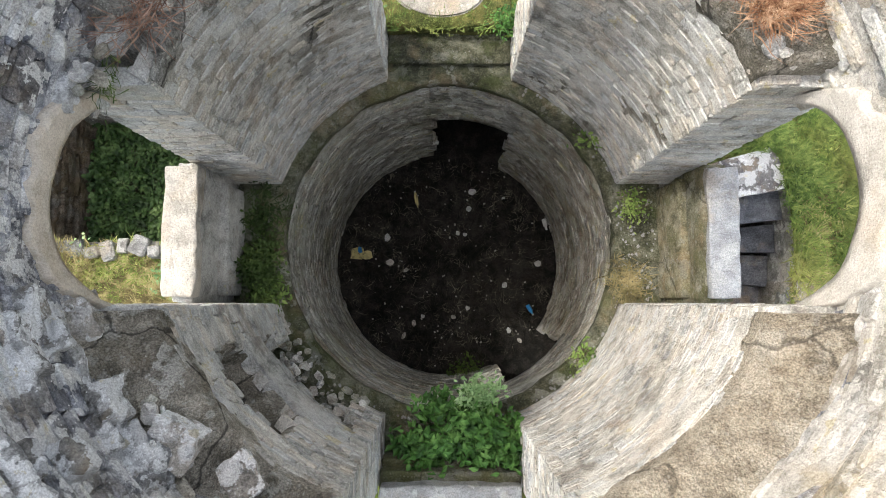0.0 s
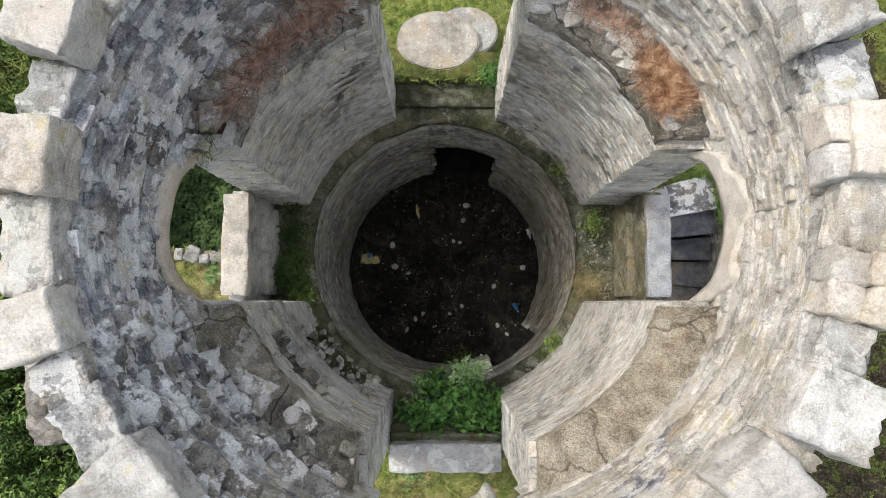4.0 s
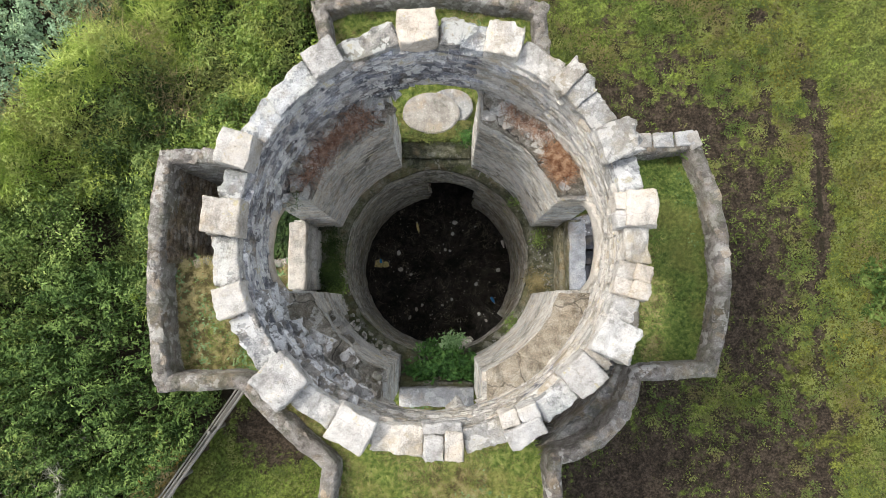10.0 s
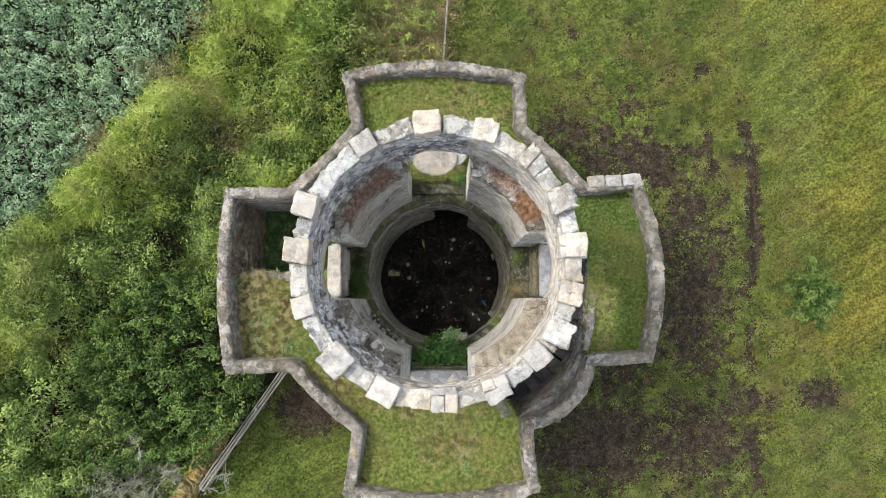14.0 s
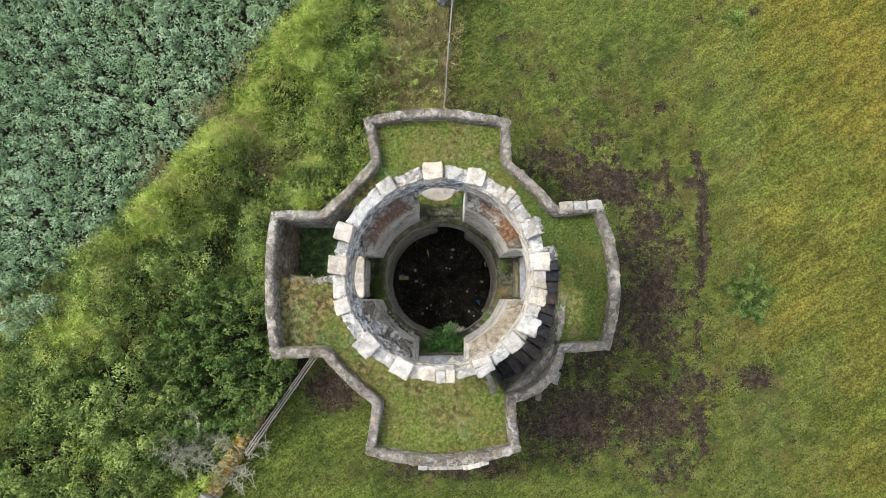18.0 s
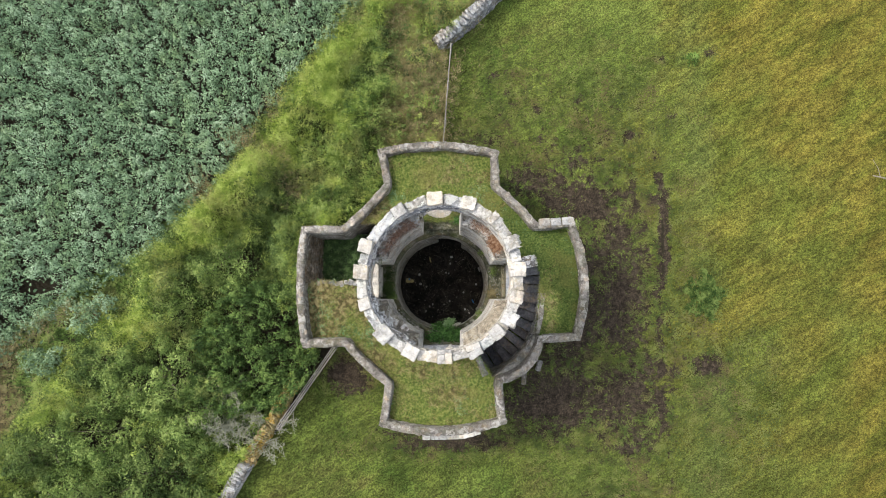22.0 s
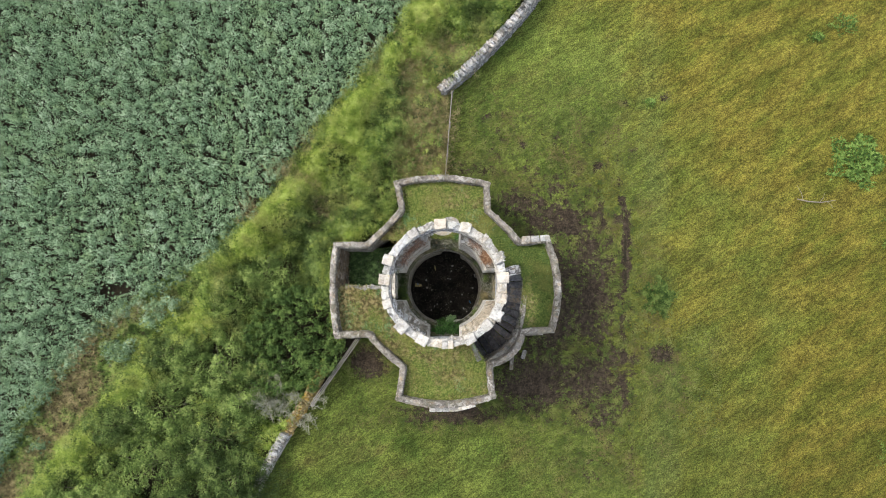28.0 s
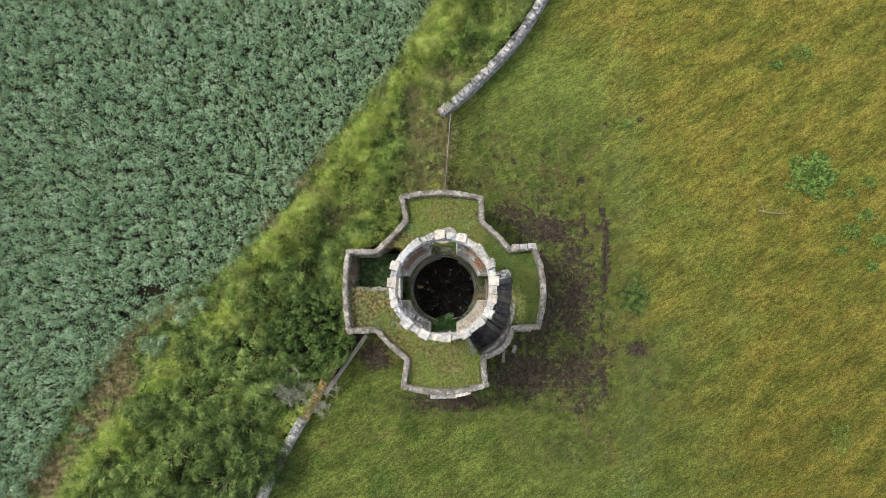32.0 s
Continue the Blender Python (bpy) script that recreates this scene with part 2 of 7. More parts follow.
BLOCKTAN = stone("crown_block_stone", (0.28, 0.265, 0.235), (0.44, 0.42, 0.38), (0.54, 0.52, 0.48), lichen=0.3, vary=0.2, crust=0.12, grit=0.10, tint=(0.47, 0.40, 0.28), relief=0.025, lichen_color=(0.70, 0.70, 0.66), cracks=0.22, crack_size=2.0, pebbles=False)
MOTTLED = stone("mottled_coping_stone", (0.16, 0.17, 0.175), (0.38, 0.385, 0.38), (0.54, 0.55, 0.535), lichen=0.7, vary=0.25, crust=0.75, grit=0.10, moss=0.25, moss_color=(0.24, 0.25, 0.15), lichen_color=(0.60, 0.61, 0.60), relief=0.035, cracks=0.22, crack_size=2.0, pebbles=False)
CROWN = stone("crown_stone", (0.20, 0.195, 0.185), (0.37, 0.365, 0.35), (0.52, 0.51, 0.48), lichen=0.9, crust=0.6, lichen_color=(0.70, 0.695, 0.66), tint=(0.42, 0.36, 0.24))
CROWN_J = stone("crown_stone_small", (0.085, 0.088, 0.098), (0.245, 0.25, 0.268), (0.44, 0.445, 0.46), lichen=1.0, spots=4.5, vary=0.35, crust=0.5, grit=0.25, lichen_color=(0.70, 0.70, 0.68), tint=(0.40, 0.33, 0.22), joined=True)
CROWNWALL = stone("crown_wall_stone", (0.085, 0.088, 0.098), (0.245, 0.25, 0.268), (0.44, 0.445, 0.46), lichen=1.0, spots=4.5, vary=0.35, crust=0.5, grit=0.25, lichen_color=(0.70, 0.70, 0.68), tint=(0.40, 0.33, 0.22))
CORE = stone("lime_mortar", (0.14, 0.135, 0.12), (0.28, 0.27, 0.24), (0.42, 0.405, 0.365), tint=(0.22, 0.19, 0.14), lichen=0.75, spots=7, relief=0.05, cracks=0.8, moss=0.55, grit=0.4, moss_color=(0.095, 0.088, 0.062))
SHELF = stone("pale_tan_mortar", (0.18, 0.165, 0.135), (0.335, 0.312, 0.26), (0.46, 0.437, 0.375), lichen=0.25, spots=16, relief=0.05, cracks=0.6, vary=0.0, grit=0.4, tint_amount=0.15)
# cream stone whose lightness and warmth also carry the sun on that side
CREAM = stone("sun_toned_cream_stone", (0.30, 0.285, 0.25), (0.43, 0.42, 0.385), (0.55, 0.54, 0.505), grit=0.16, lichen=0.6, lichen_color=(0.62, 0.61, 0.575), tint=(0.46, 0.38, 0.23), tint_amount=0.45, relief=0.03, crust=0.45, cracks=0.22, crack_size=2.0, pebbles=False)
CREAM_J = stone("sun_toned_cream_stone_small", (0.29, 0.275, 0.24), (0.43, 0.42, 0.385), (0.55, 0.54, 0.505), grit=0.16, lichen=0.6, lichen_color=(0.62, 0.61, 0.575), tint=(0.46, 0.38, 0.23), tint_amount=0.45, relief=0.03, crust=0.5, joined=True)
LOOSESTONE = stone("fallen_stone", (0.14, 0.138, 0.13), (0.31, 0.305, 0.29), (0.47, 0.465, 0.445), lichen=1.0, spots=4.0, crust=0.75, lichen_color=(0.72, 0.73, 0.73), relief=0.03)
SLAB = stone("pale_slab", (0.20, 0.20, 0.19), (0.29, 0.29, 0.28), (0.37, 0.37, 0.355), lichen=0.4, vary=0.15)
PARAPET = stone("parapet_stone", (0.145, 0.128, 0.108), (0.27, 0.245, 0.212), (0.40, 0.372, 0.33), lichen=0.6, spots=21, lichen_color=(0.60, 0.59, 0.55), moss=0.25, relief=0.05, grit=0.3)
STEP = stone("step_slate", (0.055, 0.055, 0.058), (0.102, 0.103, 0.108), (0.165, 0.165, 0.17), lichen=0.08, lichen_color=(0.4, 0.4, 0.38), spots=11, vary=0.35)
STEPTOP = stone("lichened_step_slate", (0.07, 0.07, 0.075), (0.13, 0.13, 0.135), (0.20, 0.20, 0.20), lichen=0.9, crust=0.7, lichen_color=(0.6, 0.6, 0.58), spots=11)
DARKWALL = stone("stair_stone", (0.12, 0.118, 0.112), (0.22, 0.218, 0.205), (0.35, 0.345, 0.33), lichen=0.45, spots=8, moss=0.2, relief=0.04)
EARTHWALL = stone("earthy_stone", (0.075, 0.058, 0.042), (0.165, 0.132, 0.098), (0.29, 0.245, 0.19), lichen=0.3, spots=8, moss=0.45, moss_color=(0.10, 0.085, 0.035), relief=0.05, vary=0.3)
MOSSYSILL = stone("mossy_sill_stone", (0.075, 0.074, 0.046), (0.155, 0.152, 0.105), (0.27, 0.265, 0.20), lichen=0.3, moss=0.6, moss_color=(0.11, 0.115, 0.04), relief=0.04, cracks=0.5)
FIELDSTONE = stone("field_stone", (0.15, 0.15, 0.15), (0.29, 0.29, 0.285), (0.45, 0.45, 0.44), lichen=0.5, vary=0.55)
MOSSY = stone("mossy_field_stone", (0.13, 0.10, 0.045), (0.25, 0.20, 0.09), (0.37, 0.31, 0.17), lichen=0.2, moss=0.9, moss_color=(0.36, 0.235, 0.042), vary=0.3)
PLASTER = stone("old_plaster", (0.35, 0.33, 0.285), (0.47, 0.445, 0.395), (0.55, 0.525, 0.475), grit=0.14, lichen=0.2, vary=0.0, relief=0.012)


def ground_material():
    n = Nodes("pasture_ground", 0.95, 0.1)
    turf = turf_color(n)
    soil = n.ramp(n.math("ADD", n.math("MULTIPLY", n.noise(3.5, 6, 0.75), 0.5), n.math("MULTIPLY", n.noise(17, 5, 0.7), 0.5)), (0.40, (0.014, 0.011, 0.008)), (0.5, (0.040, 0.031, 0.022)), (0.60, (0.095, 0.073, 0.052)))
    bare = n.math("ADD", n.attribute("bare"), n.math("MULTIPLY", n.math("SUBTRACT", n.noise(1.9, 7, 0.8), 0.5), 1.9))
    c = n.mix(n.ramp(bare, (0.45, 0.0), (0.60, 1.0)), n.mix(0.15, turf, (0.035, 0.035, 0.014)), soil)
    # under crop and verge the soil goes near black, deepening the plants' shade
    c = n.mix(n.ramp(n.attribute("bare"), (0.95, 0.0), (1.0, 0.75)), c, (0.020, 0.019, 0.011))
    # the crop goes on past the plants that are built one by one
    far = n.ramp(n.noise(2.2, 6, 0.7), (0.40, (0.020, 0.036, 0.018)), (0.5, (0.085, 0.140, 0.076)), (0.62, (0.165, 0.245, 0.145)))
    c = n.mix(n.attribute("crop"), c, far)
    n.bump(n.noise(6, 7, 0.7), 1.0, 0.16)
    return n.done(c)


def turf_material(name):
    n = Nodes(name, 0.8, 0.1)
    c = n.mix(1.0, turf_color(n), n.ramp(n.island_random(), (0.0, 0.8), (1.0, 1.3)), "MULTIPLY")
    return n.done(c)


GROUND, TURF = ground_material(), turf_material("pasture_grass")
PALESLAB = stone("pale_sill_slab", (0.34, 0.34, 0.32), (0.52, 0.52, 0.495), (0.64, 0.64, 0.61), lichen=0.2, vary=0.1, relief=0.05, grit=0.12)
BLUESLAB = stone("blue_grey_slab", (0.23, 0.24, 0.25), (0.33, 0.345, 0.36), (0.44, 0.455, 0.47), lichen=0.25, vary=0.1, relief=0.03, warm=0.0)
GREYSLAB = stone("grey_slab", (0.15, 0.15, 0.14), (0.24, 0.24, 0.225), (0.33, 0.33, 0.31), lichen=0.4, spots=14, vary=0.1)
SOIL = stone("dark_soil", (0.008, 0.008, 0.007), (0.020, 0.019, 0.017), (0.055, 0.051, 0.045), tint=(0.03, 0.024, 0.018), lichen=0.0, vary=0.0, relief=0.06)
LEDGE = stone("ledge_earth", (0.038, 0.040, 0.024), (0.098, 0.10, 0.062), (0.21, 0.205, 0.15), lichen=0.3, spots=22, moss=0.5, vary=0.0, relief=0.04)
SHOOT = leaf("pale_shoot_leaf", (0.08, 0.15, 0.05), (0.15, 0.25, 0.10), (0.28, 0.40, 0.20), 3.0, 0.5)
TERRACE = stone("terrace_earth", (0.04, 0.048, 0.014), (0.085, 0.10, 0.028), (0.16, 0.15, 0.05), tint=(0.19, 0.15, 0.05), tint_amount=0.5, lichen=0.0, vary=0.0, relief=0.05)
GRASS = leaf("terrace_grass", (0.062, 0.102, 0.020), (0.165, 0.225, 0.048), (0.32, 0.34, 0.11), 11.0, contrast=0.16, yellow=(0.27, 0.225, 0.08), yellow_amount=0.35)
LUSH = leaf("lush_terrace_grass", (0.045, 0.080, 0.018), (0.100, 0.155, 0.034), (0.22, 0.27, 0.075), 14.0, contrast=0.14, yellow=(0.20, 0.17, 0.055), yellow_amount=0.35)
DRYTURF = leaf("dry_turf", (0.095, 0.080, 0.034), (0.190, 0.160, 0.068), (0.35, 0.30, 0.145), 6.0, 0.7, contrast=0.08)
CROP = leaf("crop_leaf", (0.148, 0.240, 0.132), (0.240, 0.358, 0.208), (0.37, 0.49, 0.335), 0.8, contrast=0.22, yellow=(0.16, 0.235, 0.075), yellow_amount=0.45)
# lower leaves: the crop's green darkened, as in the shade between plants
CROPSHADE = leaf("crop_shaded_leaf", (0.050, 0.088, 0.045), (0.088, 0.148, 0.076), (0.145, 0.225, 0.123), 0.8, contrast=0.2)
HEDGE = leaf("verge_leaf", (0.042, 0.080, 0.016), (0.142, 0.222, 0.048), (0.27, 0.355, 0.098), 1.9, contrast=0.10, yellow=(0.20, 0.20, 0.075))
PALE = leaf("pale_verge_leaf", (0.115, 0.180, 0.026), (0.225, 0.310, 0.050), (0.37, 0.45, 0.115), 1.6, contrast=0.11, yellow=(0.26, 0.25, 0.09))
RANK = leaf("rank_olive_grass", (0.105, 0.112, 0.036), (0.205, 0.205, 0.072), (0.35, 0.33, 0.14), 1.6, 0.75, yellow=(0.26, 0.20, 0.095), yellow_amount=0.6)
GROUNDWEED = leaf("ground_weed_leaf", (0.044, 0.070, 0.015), (0.090, 0.120, 0.028), (0.165, 0.182, 0.054), 1.6, contrast=0.12, yellow=(0.135, 0.095, 0.048), yellow_amount=0.6)
BUSH = leaf("bush_leaf", (0.052, 0.090, 0.020), (0.138, 0.208, 0.050), (0.28, 0.365, 0.110), 1.4, contrast=0.11)
IVY = leaf("ivy_leaf", (0.014, 0.030, 0.009), (0.034, 0.068, 0.018), (0.085, 0.135, 0.045), 5.0, 0.45)
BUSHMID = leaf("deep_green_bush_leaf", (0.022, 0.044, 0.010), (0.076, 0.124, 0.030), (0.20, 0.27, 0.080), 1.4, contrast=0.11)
NETTLE = leaf("nettle_leaf", (0.023, 0.049, 0.011), (0.063, 0.114, 0.026), (0.165, 0.245, 0.066), 2.0)
BUSHDARK = leaf("dark_bush_leaf", (0.017, 0.031, 0.008), (0.040, 0.068, 0.016), (0.110, 0.155, 0.040), 1.0)
WEED = leaf("dock_leaf", (0.030, 0.062, 0.013), (0.078, 0.140, 0.026), (0.17, 0.26, 0.065), 4.0, 0.85, contrast=0.1)
THISTLE = leaf("thistle_leaf", (0.024, 0.050, 0.010), (0.056, 0.094, 0.020), (0.130, 0.180, 0.048), 3.0, 0.85, contrast=0.1)
DEADWOOD = plain("bleached_dead_wood", (0.29, 0.295, 0.215), 0.85)
SHRUB = leaf("shrub_leaf", (0.016, 0.045, 0.009), (0.042, 0.110, 0.020), (0.11, 0.22, 0.055), 6.0, 0.45)
BRACKEN = leaf("dead_bracken", (0.14, 0.065, 0.035), (0.30, 0.172, 0.100), (0.50, 0.35, 0.235), 12.0, 0.8)
DEADFERN = leaf("grey_dead_fern", (0.12, 0.065, 0.045), (0.26, 0.155, 0.105), (0.46, 0.32, 0.24), 14.0, 0.8)
STRAW = leaf("dry_grass", (0.085, 0.075, 0.035), (0.175, 0.150, 0.070), (0.32, 0.27, 0.14), 3.0, 0.8)
TWIG = plain("twig_bark", (0.20, 0.18, 0.14), 0.85)
DARKTWIG = leaf("wet_twig", (0.020, 0.018, 0.014), (0.06, 0.055, 0.042), (0.24, 0.22, 0.17), 3.0, 0.8)
STEM = plain("green_stem", (0.09, 0.10, 0.04), 0.8)
WOOD = plain("weathered_wood", (0.22, 0.21, 0.185), 0.85, 0.3, 22)

# ---- mesh helpers ----
rng = np.random.default_rng(7)


def mesh_np(name, verts, faces, material, smooth=False):
    me = bpy.data.meshes.new(name)
    verts, faces = np.asarray(verts, dtype=np.float32), np.asarray(faces, dtype=np.int32)
    k = faces.shape[1]
    me.vertices.add(len(verts))
    me.vertices.foreach_set("co", verts.ravel())
    me.loops.add(faces.size)
    me.loops.foreach_set("vertex_index", faces.ravel())
    me.polygons.add(len(faces))
    me.polygons.foreach_set("loop_start", np.arange(0, faces.size, k, dtype=np.int32))
    me.polygons.foreach_set("use_smooth", np.full(len(faces), smooth))
    me.update(calc_edges=True)
    me.materials.append(material)
    return me


def under(ob, parent):
    ob.parent = parent
    return ob


def part(name, bm, material, parent, label="", smooth=False):
    """One bmesh as one mesh object under a thing or a part."""
    me = bpy.data.meshes.new(name)
    bm.normal_update()
    bm.to_mesh(me)
    bm.free()
    me.materials.append(material)
    if smooth:
        me.polygons.foreach_set("use_smooth", np.ones(len(me.polygons), dtype=bool))
    ob = under(new(name, me), parent)
    return tagged(ob, label) if label else ob


def thing(name, label, category, at=(0, 0, 0), group="", kind=""):
    ob = new(name)
    ob.location = at
    ob.empty_display_size = 0.1
    return tagged(ob, label, category, group, kind)


def grid_faces(nu, nv, close_u=False):
    i, j = np.meshgrid(np.arange(nu if close_u else nu - 1), np.arange(nv - 1), indexing="ij")
    a, b = i * nv + j, ((i + 1) % nu) * nv + j
    return np.stack([a, b, b + 1, a + 1], -1).reshape(-1, 4)


def vnoise(p, scale, seed=0):
    """Smooth value noise in three dimensions for arrays of points, about -1 to 1."""
    p = np.asarray(p, dtype=float) * scale + seed * 17.31
    i = np.floor(p).astype(np.int64)
    w = p - i
    w = w * w * (3 - 2 * w)
    out = np.zeros(len(p))
    for dx in (0, 1):
        for dy in (0, 1):
            for dz in (0, 1):
                q = i + (dx, dy, dz)
                h = (q[:, 0] * 73856093 ^ q[:, 1] * 19349663 ^ q[:, 2] * 83492791) & 0xFFFFFF
                h = (h * 1103515245 + 12345) & 0x7FFFFFFF
                val = (h >> 8 & 0xFFFF) / 32767.5 - 1
                out += val * (w[:, 0] if dx else 1 - w[:, 0]) * (w[:, 1] if dy else 1 - w[:, 1]) * (w[:, 2] if dz else 1 - w[:, 2])
    return out


def rough(p, amount, seed=0):
    """Points pushed about by noise at two sizes."""
    p = np.asarray(p, dtype=float)
    d = np.stack([vnoise(p, 2.3, seed + k) + 0.5 * vnoise(p, 7.1, seed + k + 5) for k in range(3)], -1)
    return p + amount * d


class Soup:
    """Many small pieces of one kind, placed by matrices, joined into one mesh."""

    def __init__(self):
        self.v, self.f, self.n = [], [], 0

    def add(self, tv, tf, mats):
        tv, tf, mats = np.asarray(tv, float), np.asarray(tf), np.asarray(mats)
        v = np.einsum("nij,kj->nki", mats[:, :3, :3], tv) + mats[:, None, :3, 3]
        self.v.append(v.reshape(-1, 3))
        self.f.append((tf[None] + (self.n + np.arange(len(mats)) * len(tv))[:, None, None]).reshape(-1, tf.shape[1]))
        self.n += len(mats) * len(tv)

    def mesh(self, name, material, smooth=False):
        return mesh_np(name, np.concatenate(self.v), np.concatenate(self.f), material, smooth)


def frames(pos, fwd, up, sx, sy, sz):
    """Matrices whose y axis is fwd and z axis near up, with scales."""
    fwd = fwd / np.linalg.norm(fwd, axis=1)[:, None]
    x = np.cross(fwd, up)
    x /= np.maximum(np.linalg.norm(x, axis=1), 1e-6)[:, None]
    z = np.cross(x, fwd)
    m = np.zeros((len(pos), 4, 4))
    m[:, :3, 0], m[:, :3, 1], m[:, :3, 2], m[:, :3, 3], m[:, 3, 3] = x * np.reshape(sx, (-1, 1)), fwd * np.reshape(sy, (-1, 1)), z * np.reshape(sz, (-1, 1)), pos, 1
    return m


LEAF_V = [(0, 0, 0), (-0.5, 0.45, 0.10), (0, 0.5, 0), (0.5, 0.45, 0.10), (0, 1, -0.12)]
LEAF_F = [(0, 2, 1), (0, 3, 2), (1, 2, 4), (2, 3, 4)]
BLADE_V = [(-0.5, 0, 0), (0.5, 0, 0), (0.35, 0.55, 0.06), (-0.35, 0.55, 0.06), (0, 1, -0.10)]
BLADE_F = [(0, 1, 2), (0, 2, 3), (3, 2, 4)]


LEAF2_V = [(0, 0, 0), (-0.5, 0.5, 0.12), (0, 1, -0.05), (0.5, 0.5, 0.12)]
LEAF2_F = [(0, 2, 1), (0, 3, 2)]
BLADE1_V = [(-0.5, 0, 0), (0.5, 0, 0), (0, 1, 0)]
BLADE1_F = [(0, 1, 2)]


def leaves(soup, pos, size, flat=0.5, ratio=0.55, lean=None, simple=False):
    """Leaves at points, turned at random; flat: how level they lie."""
    n = len(pos)
    a = rng.uniform(0, 2 * np.pi, n)
    fwd = np.stack([np.cos(a), np.sin(a), rng.normal(0.1, 1 - flat, n)], -1)
    if lean is not None:
        fwd = fwd * 0.6 + lean
    up = np.stack([rng.normal(0, 0.35, n), rng.normal(0, 0.35, n), np.ones(n)], -1)
    s = size * rng.uniform(0.6, 1.35, n)
    soup.add(LEAF2_V if simple else LEAF_V, LEAF2_F if simple else LEAF_F, frames(np.asarray(pos, float), fwd, up, s * ratio, s, s))


def domes(soup, cen, rad, per, size, ratio=0.5, squash=0.85, low=-0.15):
    """Rounded leafy clumps: leaves laid over small lumpy domes."""
    n, m = len(cen), len(cen) * per
    a, s = rng.uniform(0, 2 * np.pi, m), rng.uniform(low, 1, m)
    c = np.sqrt(1 - s ** 2)
    out = np.stack([np.cos(a) * c, np.sin(a) * c, s], -1)
    lump = 1 + 0.25 * np.sin(3 * a + np.repeat(rng.uniform(0, 6.28, n), per)) * c
    r = np.repeat(np.broadcast_to(rad, n), per) * lump * rng.uniform(0.7, 1.05, m)
    tan = rng.normal(0, 1, (m, 3))
    tan -= out * (tan * out).sum(1)[:, None]
    tan /= np.linalg.norm(tan, axis=1)[:, None]
    fwd = tan + 0.45 * out * rng.uniform(0, 1, (m, 1))
    k = size * rng.uniform(0.6, 1.4, m)
    p = np.repeat(np.asarray(cen, float), per, 0) + out * r[:, None] * (1, 1, squash) - tan * k[:, None] * 0.4
    soup.add(LEAF2_V, LEAF2_F, frames(p, fwd, out + rng.normal(0, 0.25, (m, 3)), k * ratio, k, k))


def blades(soup, pos, height, width=0.012, lie=0.5, per=5, spread=0.03, simple=False):
    """Tufts of grass blades at points."""
    p = np.repeat(np.asarray(pos, float), per, 0)
    n = len(p)
    p[:, :2] += rng.normal(0, spread, (n, 2))
    a = rng.uniform(0, 2 * np.pi, n)
    fwd = np.stack([np.cos(a) * lie, np.sin(a) * lie, rng.uniform(0.3, 1.0, n)], -1)
    h = np.repeat(np.broadcast_to(height, len(pos)), per) * rng.uniform(0.6, 1.4, n)
    up = np.stack([np.cos(a), np.sin(a), np.ones(n) * 0.2], -1)
    soup.add(BLADE1_V if simple else BLADE_V, BLADE1_F if simple else BLADE_F, frames(p, fwd, up, np.full(n, width) * rng.uniform(0.7, 1.5, n), h, h))


def stuff(name, soup, material, label, category):
    return tagged(new(name, soup.mesh(name, material)), label, category, kind="stuff")


def tube(bm, pts, radii, sides=6):
    """A tapered bent stem through points."""
    rings = []
    pts = [Vector(p) for p in pts]
    for i, (p, r) in enumerate(zip(pts, radii)):
        d = (pts[min(i + 1, len(pts) - 1)] - pts[max(i - 1, 0)]).normalized()
        a = d.orthogonal().normalized()
        b = d.cross(a)
        rings.append([bm.verts.new(p + r * (math.cos(t) * a + math.sin(t) * b)) for t in (2 * math.pi * k / sides for k in range(sides))])
    for r0, r1 in zip(rings, rings[1:]):
        for k in range(sides):
            bm.faces.new((r0[k], r0[(k + 1) % sides], r1[(k + 1) % sides], r1[k]))
    bm.faces.new(rings[0][::-1]), bm.faces.new(rings[-1])


def rock_mesh(name, material, seed, round_=0.07, wobble=0.13, face=0.3):
    """A stone one unit across each way: a bevelled box with uneven faces."""
    bm = bmesh.new()
    bmesh.ops.create_cube(bm, size=1.0)
    bmesh.ops.bevel(bm, geom=bm.edges[:] + bm.verts[:], offset=round_, segments=1, profile=0.6, affect="EDGES")
    r = random.Random(seed)
    for v in bm.verts:
        v.co += Vector((r.uniform(-1, 1), r.uniform(-1, 1) * face, r.uniform(-1, 1))) * wobble * 0.5
    me = bpy.data.meshes.new(name)
    bm.to_mesh(me)
    bm.free()
    me.materials.append(material)
    return me


